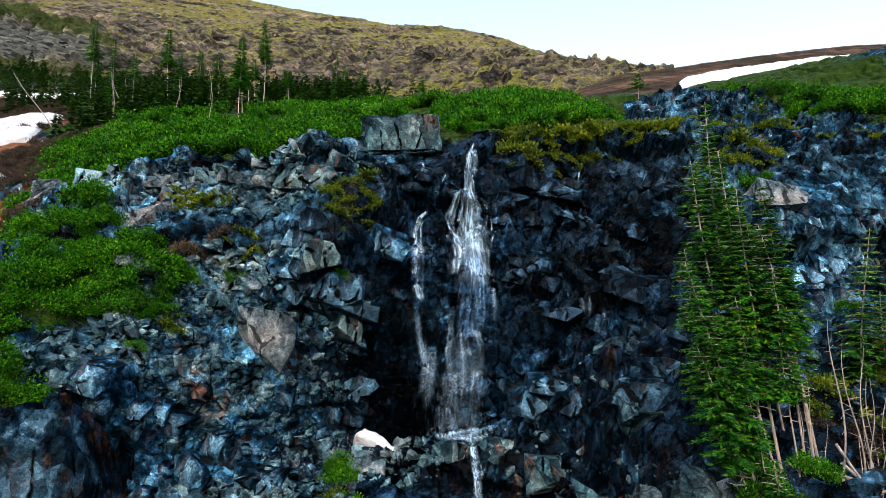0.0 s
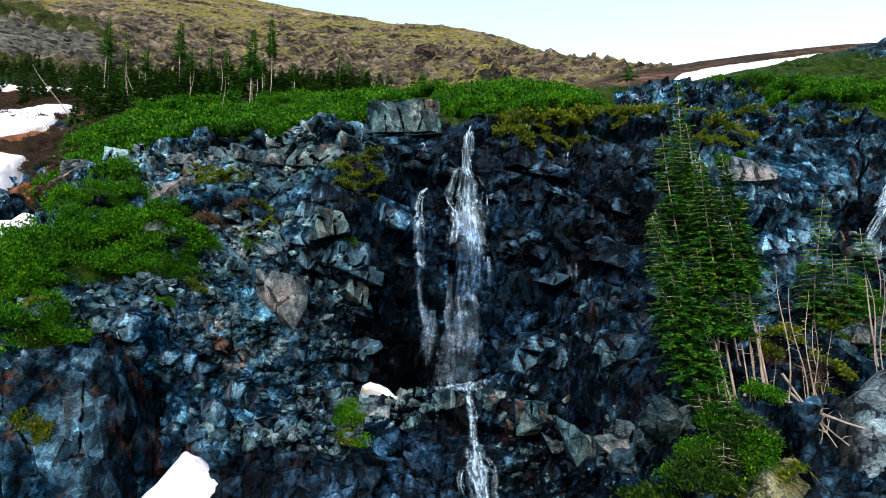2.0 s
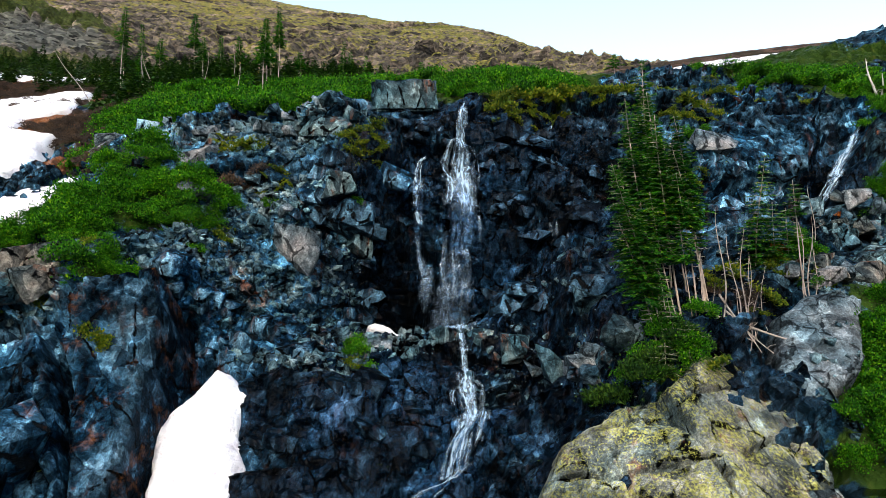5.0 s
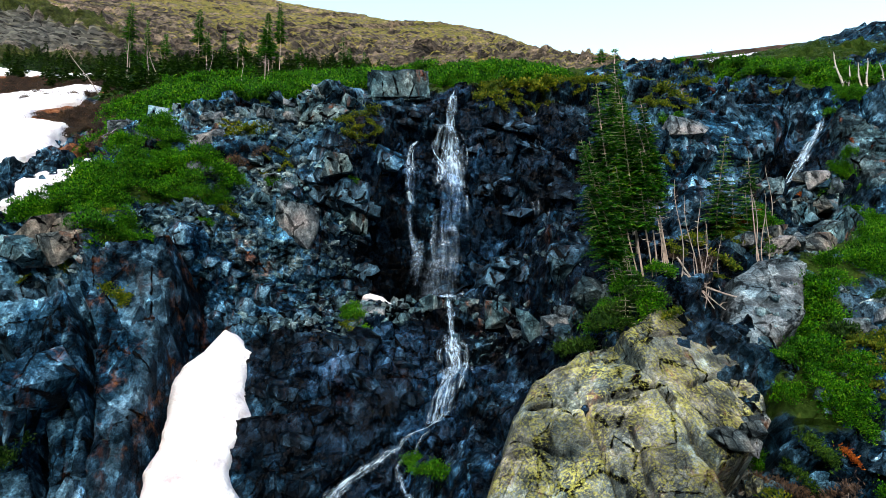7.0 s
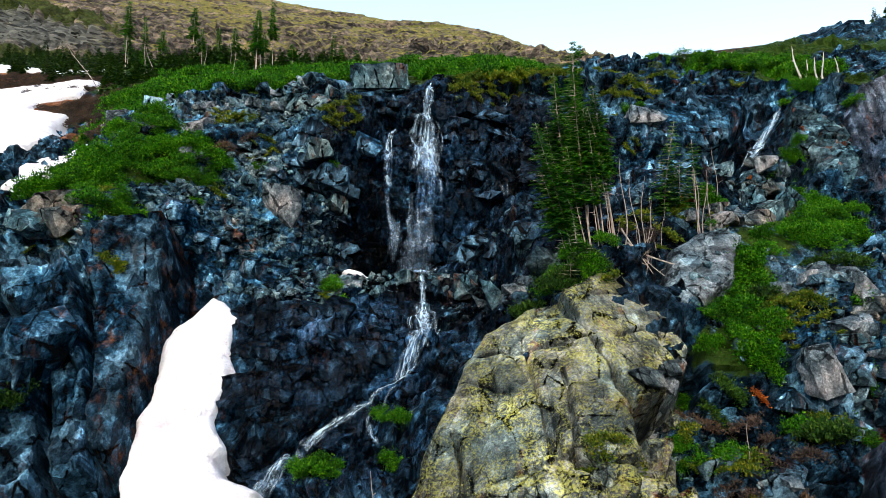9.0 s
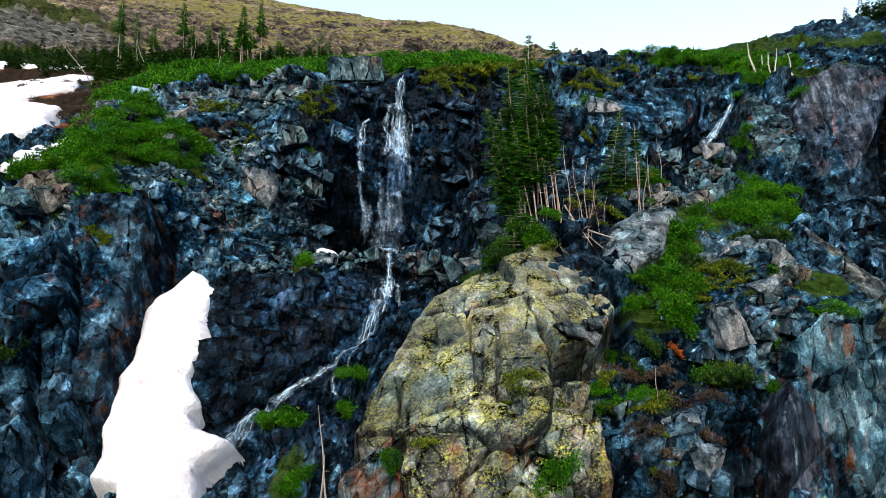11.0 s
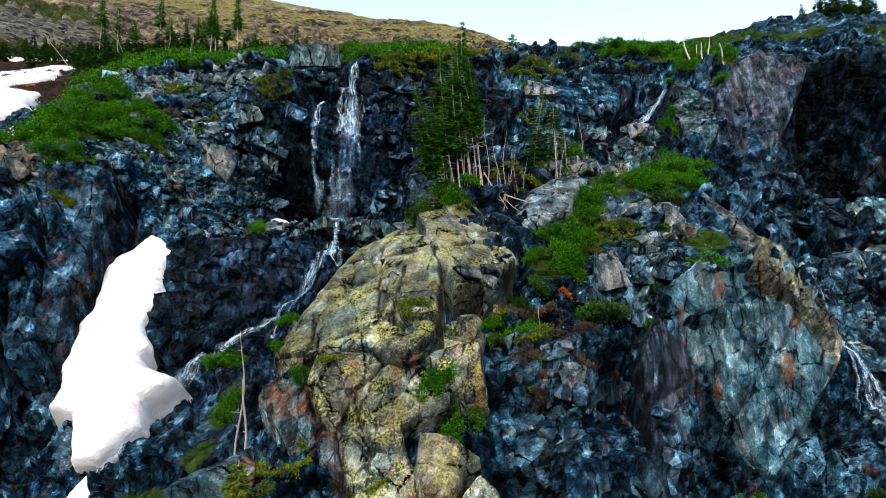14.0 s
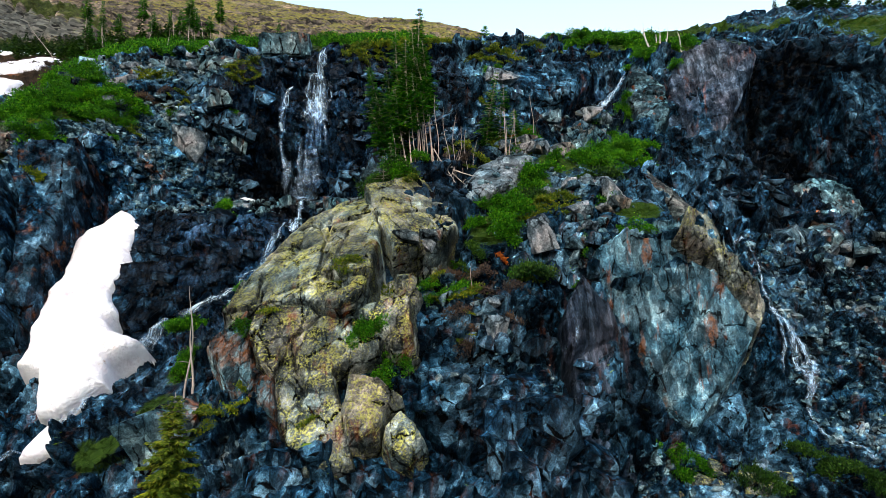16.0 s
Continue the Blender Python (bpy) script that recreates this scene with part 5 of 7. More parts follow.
# blocks that stand out of the dark cliff: ledges beside the fall, columns beside the snow, steps of the lower wall
for cx, cs, rx, rs, count, lo, hi, tall, tint, damp in (
    (6.2, 30.6, 4.2, 3.4, 46, 0.45, 1.25, 0.55, -0.15, 0.8),
    (-1.0, 32.6, 2.4, 0.7, 9, 0.3, 0.6, 0.4, -0.1, 0.7),
    (-3.6, 27.0, 2.4, 3.0, 26, 0.4, 1.0, 0.7, 0.05, 0.3),
    (5.6, 25.2, 3.6, 1.8, 26, 0.4, 1.1, 0.6, 0.05, 0.5),
    (-6.6, 22.4, 3.4, 1.4, 22, 0.35, 0.9, 0.7, 0.2, 0.0),
    (-2.8, 17.6, 3.2, 2.6, 14, 0.4, 1.0, 0.5, -0.15, 0.7),
    (12.0, 9.4, 2.6, 3.4, 30, 0.35, 0.95, 0.7, 0.05, 0.3),
    (13.6, 14.6, 2.0, 1.6, 12, 0.35, 0.8, 0.7, 0.2, 0.0),
    (26.5, 25.6, 4.4, 2.6, 18, 0.5, 1.3, 0.4, -0.1, 0.3),
    # cave blocks, tinted dark to carry on the painted shade around them
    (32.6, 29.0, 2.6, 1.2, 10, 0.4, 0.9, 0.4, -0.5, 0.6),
    (14.8, 29.2, 4.0, 2.4, 22, 0.4, 1.0, 0.6, 0.25, 0.0),
    (11.0, 26.2, 3.0, 2.4, 18, 0.4, 1.0, 0.7, 0.15, 0.0),
    (12.6, 6.4, 3.0, 2.0, 26, 0.5, 1.2, 0.9, 0.0, 0.3),
    (-13.6, 14.2, 2.8, 3.6, 20, 0.5, 1.2, 1.6, 0.1, 0.0),
    (5.4, 4.8, 3.0, 0.9, 10, 0.5, 1.0, 0.9, 0.1, 0.0),
):
    for k in range(count):
        a, r = rng.uniform(0, 6.28), math.sqrt(rng.random())
        size = lo + (hi - lo) * rng.random() ** 1.6
        p = surf(cx + rx * r * math.cos(a), cs + rs * r * math.sin(a))
        me = rock_mesh("block", (size, size * 0.8, size * tall * rng.uniform(0.8, 1.3)), 1300 + rng.randrange(900), 13, 3, 0.06)
        for key, val in (("tone", tint + rng.uniform(-0.45, 0.45)), ("wet", damp)):
            me.attributes.new(key, "FLOAT", "POINT").data.foreach_set("value", np.full(len(me.vertices), val, dtype=np.float32))
        ob = piece("block", me, ROCK, ground)
        ob.matrix_world = pose(p.x, p.y + 0.25 * size, p.z, rng.uniform(-12, 12), rng.uniform(2, 24), rng.uniform(-40, 40))


# ---------------------------------------------------------------- snow
def snow_sheet(outline, lift, res, label, thick=0.35, plane=None, seed=0, name="snow_patch"):
    """Old snow with a rounded, melted edge, laid over the land or along a plane (mid, slope)."""
    o = np.array(outline, dtype=float)
    lo, hi = o.min(0) - 0.4, o.max(0) + 0.4
    xs, ss = np.arange(lo[0], hi[0], res), np.arange(lo[1], hi[1], res)
    gx, gs = [a.ravel() for a in np.meshgrid(xs, ss)]
    dist, inside = np.full(len(gx), 99.0), np.zeros(len(gx), bool)
    for a, b in zip(o, np.roll(o, -1, 0)):
        e = b - a
        t = np.clip(((gx - a[0]) * e[0] + (gs - a[1]) * e[1]) / (e @ e), 0, 1)
        dist = np.minimum(dist, np.hypot(gx - a[0] - t * e[0], gs - a[1] - t * e[1]))
        inside ^= ((a[1] > gs) != (b[1] > gs)) & (gx < (b[0] - a[0]) * (gs - a[1]) / (b[1] - a[1] + 1e-9) + a[0])
    q = np.stack([gx, gs, gx * 0], -1)
    d = np.where(inside, dist, -dist) + 0.16 * smooth_noise(q, (0.9, 0.7, 1), 300 + seed, 4) * min(1.0, res * 10)
    if plane is None:
        h = land(gx, gs) + lift
    else:
        (mx, ms, mh), (bx, bs) = plane
        h = mh + bx * (gx - mx) + bs * (gs - ms)
    edge = 1 - np.clip(d / (thick * 1.6), 0, 1)
    h = h - thick * (1 - np.sqrt(np.clip(1 - edge * edge, 0, 1))) - 3 * thick * np.clip(-d / (3 * res), 0, 1)
    h += 0.16 * smooth_noise(q, (1.1, 0.7, 1), 310 + seed, 4) + 0.05 * smooth_noise(q, (0.25, 0.2, 1), 320 + seed, 2)
    idx = np.arange(len(gx)).reshape(len(ss), len(xs))
    f = np.stack([idx[:-1, :-1], idx[:-1, 1:], idx[1:, 1:], idx[1:, :-1]], -1).reshape(-1, 4)
    f = f[(d[f] > -3.5 * res).all(1)]
    used = np.unique(f)
    back = np.zeros(len(gx), dtype=np.int64)
    back[used] = np.arange(len(used))
    ob = piece(name, soup_mesh(name, place_of(gx, gs, h)[used], back[f], True), SNOW)
    return tagged(ob, label, "snow")


snow_sheet([(-7.48, 20.7), (-7.84, 20.0), (-8.4, 19.1), (-8.65, 18.4), (-8.6, 17.6), (-8.4, 16.9), (-8.3, 15.9), (-8.5, 15.1), (-8.3, 14.0), (-8.2, 12.9), (-7.85, 12.1), (-8.0, 11.45), (-7.1, 11.2), (-6.7, 10.2), (-6.4, 9.5), (-5.5, 9.7), (-5.0, 10.4), (-4.5, 10.9), (-4.85, 12.0), (-4.3, 12.6), (-4.0, 13.1), (-5.2, 13.5), (-5.6, 14.0), (-5.35, 14.4), (-6.1, 15.4), (-6.05, 16.3), (-5.8, 17.4), (-6.3, 18.4), (-6.3, 19.8), (-7.0, 20.5)], 0, 0.06, "tall tongue of old white snow standing in the gully", 0.5, ((-7, 16, -0.9), (-0.15, 0.06)), 1)
snow_sheet([(-5.8, 7.5), (-5.7, 8.2), (-5.35, 9.0), (-4.5, 8.4), (-4.6, 7.8), (-5.3, 7.5)], 0, 0.06, "small remnant of white snow in the gully", 0.3, ((-5.7, 8.3, -1.3), (0, 0)), 2)
snow_sheet([(-62, 70), (-46, 59.5), (-37.6, 57), (-31.8, 57.4), (-28.8, 49.2), (-30.8, 46.6), (-28.4, 42.2), (-26.9, 41.4), (-24.6, 40.8), (-24.2, 38.4), (-22.4, 35.4), (-24.0, 33.6), (-32, 36), (-46, 46), (-62, 60)], 0.75, 0.16, "broad white snowfield on the plateau", 0.5, None, 3)
snow_sheet([(-20.6, 32.6), (-18.0, 31.6), (-15.4, 29.0), (-15.0, 27.8), (-16.3, 26.8), (-16.9, 25.9), (-16.4, 24.5), (-17.2, 24.6), (-18.6, 27.6), (-21.4, 30.8)], 0.45, 0.08, "strip of white snow beside green shrubs", 0.3, None, 4)
snow_sheet([(-2.9, 24.2), (-2.6, 24.55), (-2.1, 24.25), (-1.4, 23.65), (-1.5, 23.4), (-2.2, 23.75)], 0.6, 0.035, "small block of white snow on the ledge", 0.2, None, 5, "snow_block")
snow_sheet([(-62, 84), (-46, 76), (-36, 75), (-44, 72), (-62, 78)], 0.6, 0.4, "far strip of white snow on the plateau", 0.6, None, 6)
snow_sheet([(37.2, 98.0), (45.1, 103.0), (67.1, 113.8), (76, 116), (70, 108), (52.7, 96.5), (42.7, 91.2), (38.0, 94.0)], 0, 0.4, "white snowfield below the red scree ridge", 0.6, ((45, 101.8, -24.0), (0, -0.21)), 7)


# ---------------------------------------------------------------- falling water
def ribbon(name, path, label, flow=0.75, lift=0.12, seed=0, across=14, step=0.10, parent=None, hang=False, soft=False, tail=3.0, mat=None):
    """A sheet of water over the rock: path of (x, s, width). Where it hangs it keeps clear of the face."""
    a = np.array(path, dtype=float)
    seg = np.concatenate([[0], np.cumsum(np.hypot(np.diff(a[:, 0]), np.diff(a[:, 1])))])
    n = max(6, int(seg[-1] / step))
    t = np.linspace(0, seg[-1], n)
    cx, cs, w = [np.interp(t, seg, a[:, k]) for k in range(3)]
    cx = cx + 0.07 * np.sin(t * 2.3 + seed * 1.7) + 0.02 * np.sin(t * 5.1 + 2.3 * seed)
    rng = np.random.RandomState(seed + 5)
    u = np.linspace(-0.5, 0.5, across)
    verts, fl = np.zeros((n, across, 3)), np.zeros((n, across))
    for i in range(n):
        for j in range(across):
            p = surf(cx[i] + u[j] * w[i], cs[i])
            verts[i, j] = p
            fl[i, j] = flow * (1 - (2 * abs(u[j])) ** 2.4) + 0.12 * rng.rand()
    out = np.array([0, -0.75, 0.66])
    hh = verts @ out
    sm = hh.copy()
    for i in range(n):
        lo, hi = max(0, i - 2), min(n, i + 3)
        sm[i] = hh[lo:hi].max(0)
    if hang:
        far = np.maximum.accumulate(-verts[:, :, 1].max(1))
        for i in range(n):
            verts[i, :, 1] = np.minimum(verts[i, :, 1], -far[i] + 0.15)
    else:
        verts += (sm - hh)[:, :, None] * out
    verts += lift * out
    fade = np.clip(np.minimum(np.arange(n), np.arange(n)[::-1] * 3.0 / tail) / (0.4 * n if soft else 3.0), 0.0 if soft else 0.3, 1)
    me = grid_mesh(name, verts.reshape(-1, 3), n, across, {"flow": (fl * fade[:, None]).ravel()}, uv=False, smooth=True)
    layer = me.uv_layers.new(name="UVMap")
    uvs = np.stack([np.repeat((u * 1.0)[None] * w[:, None] + seed * 3.7, 1, 0), np.repeat(t[:, None], across, 1)], -1).reshape(-1, 2)
    vi = np.zeros(len(me.loops), dtype=np.int32)
    me.loops.foreach_get("vertex_index", vi)
    layer.data.foreach_set("uv", uvs[vi].astype(np.float32).ravel())
    ob = piece(name, me, mat or (VEIL if soft else WATER), parent)
    if label:
        tagged(ob, label, "waterfall")
    return ob


fall = ribbon("waterfall", [(1.2, 34.50, 0.14), (1.14, 33.80, 0.3), (1.08, 33.10, 0.5), (1.05, 32.50, 0.8), (1.0, 31.70, 1.3), (1.1, 30.70, 1.4), (1.2, 29.70, 1.5), (1.15, 28.80, 1.7), (1.1, 28.1, 1.8)], "white waterfall cascading over dark stepped rock", 1.14, 0.14, 1, 26, tail=7.0)
rf = random.Random(12)
for path, flow in (
    ([(1.18, 34.30, 0.12), (1.1, 33.40, 0.26), (1.04, 32.60, 0.36), (0.95, 32.20, 0.3)], 1.25),
    ([(1.0, 32.50, 0.2), (0.55, 32.00, 0.26), (0.3, 31.60, 0.26), (0.42, 31.00, 0.26), (0.58, 30.00, 0.3), (0.5, 29.10, 0.36), (0.4, 28.40, 0.4)], 1.2),
    ([(0.7, 32.10, 0.1), (0.55, 31.30, 0.14), (0.62, 30.30, 0.2), (0.7, 29.10, 0.26)], 1.12),
    ([(1.2, 32.40, 0.16), (1.6, 32.20, 0.14), (1.75, 31.70, 0.1), (1.83, 30.70, 0.1), (1.93, 29.40, 0.14)], 1.08),
    ([(1.2, 32.10, 0.12), (1.36, 31.30, 0.12), (1.45, 30.30, 0.16), (1.5, 29.10, 0.2)], 1.05),
    ([(1.0, 31.80, 0.1), (1.05, 31.00, 0.1), (1.1, 30.10, 0.12), (1.12, 28.90, 0.16)], 1.05),
    ([(1.65, 31.80, 0.08), (1.6, 30.80, 0.08), (1.66, 29.70, 0.1), (1.75, 28.50, 0.1)], 1.0),
    ([(0.32, 31.50, 0.1), (0.22, 30.70, 0.1), (0.3, 29.70, 0.12)], 1.05),
):
    ribbon("strand", [(x, v, 2.6 * w + 0.05) for x, v, w in path], "", flow - 0.17, 0.16, rf.randrange(40, 90), 9, parent=fall, tail=9.0)
for x0, x1, sv, fl in ((0.45, 1.9, 30.4, 1.0), (0.5, 1.95, 29.85, 1.05), (0.4, 2.0, 29.25, 1.12), (0.3, 0.75, 28.5, 1.2), (0.35, 1.7, 31.6, 0.92)):
    ribbon("ledge_foam", [(0.5 * (x0 + x1), sv + 0.12, 0.9 * (x1 - x0)), (0.5 * (x0 + x1), sv, x1 - x0), (0.5 * (x0 + x1), sv - 0.14, 0.95 * (x1 - x0))], "", fl, 0.18, rf.randrange(30, 60), 20, 0.05, parent=fall)
for path, flow in (
    ([(0.35, 28.50, 0.4), (0.22, 27.70, 0.34), (0.25, 26.90, 0.4), (0.4, 25.90, 0.5)], 1.2),
    ([(0.85, 28.50, 0.3), (1.15, 27.90, 0.3), (1.24, 27.10, 0.28), (1.36, 26.10, 0.4)], 1.22),
    ([(1.6, 29.00, 0.24), (1.78, 28.10, 0.2), (1.85, 27.30, 0.2)], 1.3),
    ([(0.6, 28.30, 0.24), (0.62, 26.90, 0.24), (0.68, 25.50, 0.4)], 1.2),
):
    ribbon("strand", path, "", flow, 0.34, rf.randrange(60, 99), 8, parent=fall, hang=True, soft=True)
ribbon("curtain", [(1.15, 30.2, 1.7), (1.05, 28.6, 1.9), (0.95, 26.8, 2.2), (0.85, 25.2, 2.5), (0.8, 24.2, 2.7)], "", 1.0, 0.34, 21, 30, parent=fall, hang=True, tail=36.0, mat=CURTAIN)
ribbon("curtain", [(-0.95, 29.6, 0.6), (-0.8, 27.8, 0.8), (-0.6, 26.2, 1.1), (-0.4, 24.6, 1.5)], "", 0.96, 0.34, 22, 14, parent=fall, hang=True, tail=40.0, mat=CURTAIN)
ribbon("veil", [(1.1, 32.6, 1.4), (1.05, 31.4, 2.2), (1.1, 30.0, 2.4), (1.0, 28.2, 2.5), (0.9, 27.0, 2.4)], "", 1.0, 0.14, 3, 20, parent=fall, soft=True)
ribbon("veil", [(0.3, 26.2, 2.6), (0.4, 25.2, 3.2), (0.5, 24.4, 3.8), (0.7, 23.8, 3.6)], "", 0.85, 0.3, 4, 20, parent=fall, soft=True)
ribbon("veil", [(-0.95, 31.9, 0.5), (-1.0, 30.6, 0.8), (-1.0, 29.2, 0.8), (-0.9, 28.2, 0.7)], "", 1.2, 0.14, 35, 10, parent=fall, soft=True)
ribbon("veil", [(0.75, 28.50, 1.9), (0.7, 27.10, 2.2), (0.65, 25.70, 2.6), (0.6, 24.10, 3.0)], "", 1.0, 0.32, 2, 20, parent=fall, hang=True, soft=True)
ribbon("veil", [(-0.75, 28.30, 0.5), (-0.55, 26.70, 0.8), (-0.35, 24.90, 1.3)], "", 1.1, 0.34, 36, 10, parent=fall, hang=True, soft=True)
ribbon("side_strand", [(-0.5, 31.90, 0.3), (-0.85, 31.50, 0.34), (-1.0, 30.70, 0.36), (-1.08, 29.70, 0.36), (-1.1, 28.80, 0.3)], "", 1.16, 0.16, 5, 10, parent=fall)
ribbon("side_strand", [(-0.7, 31.60, 0.14), (-0.78, 30.70, 0.16), (-0.82, 29.70, 0.2)], "", 1.11, 0.16, 9, 6, parent=fall)
ribbon("side_strand", [(-0.95, 28.40, 0.3), (-0.8, 27.50, 0.4), (-0.6, 26.30, 0.6)], "", 1.3, 0.34, 6, 9, parent=fall, hang=True, soft=True)
ribbon("ledge_foam", [(-1.05, 28.70, 0.35), (-0.9, 28.40, 0.5), (-0.75, 28.10, 0.45)], "", 1.2, 0.2, 33, 8, 0.06, parent=fall)
ribbon("trickle", [(-0.85, 33.70, 0.2), (-0.85, 32.90, 0.26), (-0.85, 32.30, 0.2)], "", 1.16, 0.14, 7, 6, parent=fall)
ribbon("trickle", [(0.2, 33.00, 0.12), (0.1, 32.40, 0.2), (0.0, 32.00, 0.16)], "", 1.14, 0.14, 17, 5, parent=fall)
ribbon("trickle", [(5.3, 33.40, 0.07), (5.25, 32.70, 0.09), (5.2, 31.90, 0.07)], "", 1.26, 0.14, 8, 4, parent=fall)
ribbon("trickle", [(-2.14, 33.40, 0.07), (-2.14, 32.50, 0.07)], "", 1.21, 0.14, 9, 4, parent=fall)
# wide faint ribbon that paints the bluish sheen along a ledge
ribbon("trickle", [(5.0, 28.40, 1.3), (5.0, 28.10, 1.4), (5.1, 27.50, 0.9)], "", 0.88, 0.14, 10, 10, parent=fall)
ribbon("trickle", [(5.45, 28.00, 0.2), (5.45, 26.90, 0.2)], "", 1.06, 0.14, 11, 5, parent=fall)
ribbon("foam", [(0.5, 24.90, 2.8), (0.55, 24.50, 3.4), (0.7, 24.00, 2.8), (0.9, 23.40, 1.4)], "", 1.14, 0.24, 12, 24, parent=fall)
ribbon("foam", [(0.0, 24.40, 1.4), (0.1, 24.20, 1.5), (0.2, 24.00, 1.2)], "", 0.98, 0.18, 14, 14, 0.05, parent=fall)
ribbon("foam", [(1.6, 24.10, 0.6), (1.6, 23.90, 0.8), (1.6, 23.70, 0.6)], "", 0.98, 0.18, 15, 10, 0.05, parent=fall)
casc = ribbon("lower_cascade", [(1.0, 24.0, 0.3), (1.05, 23.1, 0.3), (0.95, 22.2, 0.5), (1.1, 21.2, 0.9), (1.15, 20.2, 1.1), (1.15, 19.2, 1.1), (1.0, 18.2, 1.2), (0.6, 17.4, 1.4), (0.35, 16.8, 1.6)], "white lower cascade spreading over dark wet rock", 1.12, 0.14, 13, 20)
for path, flow in (
    ([(1.0, 23.8, 0.14), (1.05, 23.0, 0.2), (0.9, 22.2, 0.26), (0.95, 21.6, 0.3)], 1.2),
    ([(0.85, 21.6, 0.14), (0.68, 20.8, 0.16), (0.62, 20.0, 0.16), (0.75, 19.0, 0.2)], 1.12),
    ([(1.05, 21.4, 0.16), (1.2, 20.4, 0.2), (1.2, 19.4, 0.3), (1.1, 18.4, 0.36), (0.8, 17.5, 0.4)], 1.2),
    ([(1.3, 21.3, 0.14), (1.65, 20.5, 0.16), (1.62, 19.4, 0.2), (1.45, 18.4, 0.24), (1.2, 17.3, 0.3), (1.0, 16.8, 0.3)], 1.16),
    ([(0.8, 19.0, 0.2), (0.55, 18.2, 0.22), (0.15, 17.4, 0.26), (-0.1, 17.0, 0.3)], 1.1),
    ([(1.0, 18.6, 0.16), (0.6, 17.7, 0.2), (0.3, 17.1, 0.24)], 1.1),
):
    ribbon("strand", [(x, v, 2.6 * w + 0.05) for x, v, w in path], "", flow - 0.2, 0.18, rf.randrange(80, 120), 9, parent=casc, tail=9.0)
stream = ribbon("stream", [(1.1, 17.1, 1.2), (0.4, 16.9, 1.1), (-0.4, 16.75, 0.9), (-1.2, 16.5, 0.8), (-1.9, 16.0, 0.8), (-2.6, 15.3, 0.85), (-3.3, 14.5, 0.95), (-4.0, 13.8, 1.0), (-4.9, 12.7, 1.1)], "narrow white stream running down the rock gully", 1.1, 0.14, 15, 18)
ribbon("rivulet", [(-4.9, 12.6, 0.9), (-5.0, 11.6, 0.9), (-5.0, 10.4, 0.8), (-5.2, 9.4, 0.8), (-6.2, 7.9, 0.6), (-7.4, 6.6, 0.6)], "", 1.04, 0.12, 16, parent=stream)
ribbon("rivulet", [(0.5, 16.8, 0.4), (-0.1, 16.4, 0.36), (-0.7, 16.3, 0.26), (-0.9, 16.0, 0.3), (-0.5, 15.0, 0.3), (-0.1, 13.9, 0.28)], "", 1.08, 0.14, 17, 7, parent=stream)
second = ribbon("small_waterfall", [(21.6, 35.1, 0.5), (21.2, 34.5, 0.7), (20.6, 33.6, 0.8), (19.8, 32.6, 0.9), (19.0, 31.6, 0.8), (18.2, 30.4, 0.6), (17.6, 29.6, 0.4)], "small white waterfall in a dark rock cleft", 1.14, 0.35, 18, 18)
ribbon("strand", [(21.5, 35.0, 0.3), (20.6, 33.7, 0.3), (19.6, 32.3, 0.35), (18.6, 30.9, 0.3)], "", 1.14, 0.4, 37, 7, parent=second)
ribbon("strand", [(21.1, 34.4, 0.2), (20.2, 33.4, 0.24), (19.2, 32.2, 0.26), (18.3, 30.9, 0.2)], "", 1.12, 0.42, 38, 6, parent=second)
side = ribbon("side_stream", [(24.4, 21.6, 0.2), (24.6, 20.4, 0.25), (24.8, 17.8, 0.3), (24.3, 15.6, 0.4), (25.0, 14.7, 0.7), (25.6, 13.6, 0.9), (25.4, 12.4, 0.9)], "thin white stream braiding down dark slabs", 1.1, 0.12, 19)
ribbon("braid", [(24.5, 16.1, 0.5), (24.55, 15.2, 0.6), (24.3, 13.9, 0.7), (23.9, 12.9, 0.35), (23.5, 12.1, 0.25)], "", 1.06, 0.12, 20, 8, parent=side)
ribbon("braid", [(25.4, 12.7, 0.7), (25.0, 12.0, 0.6), (24.6, 11.5, 0.5), (24.9, 10.3, 0.6), (25.4, 10.0, 0.5), (26.2, 9.4, 0.5), (26.6, 8.6, 0.45)], "", 1.06, 0.12, 22, 9, parent=side)
ribbon("braid", [(25.0, 15.2, 0.8), (25.0, 13.6, 1.2), (24.9, 12.2, 1.0), (24.4, 11.2, 0.7)], "", 1.06, 0.12, 23, 14, parent=side)
ribbon("rivulet", [(13.8, 13.1, 0.15), (13.65, 12.0, 0.25), (13.6, 10.9, 0.4), (13.5, 9.8, 0.25)], "", 0.90, 0.12, 21, 6, parent=side)


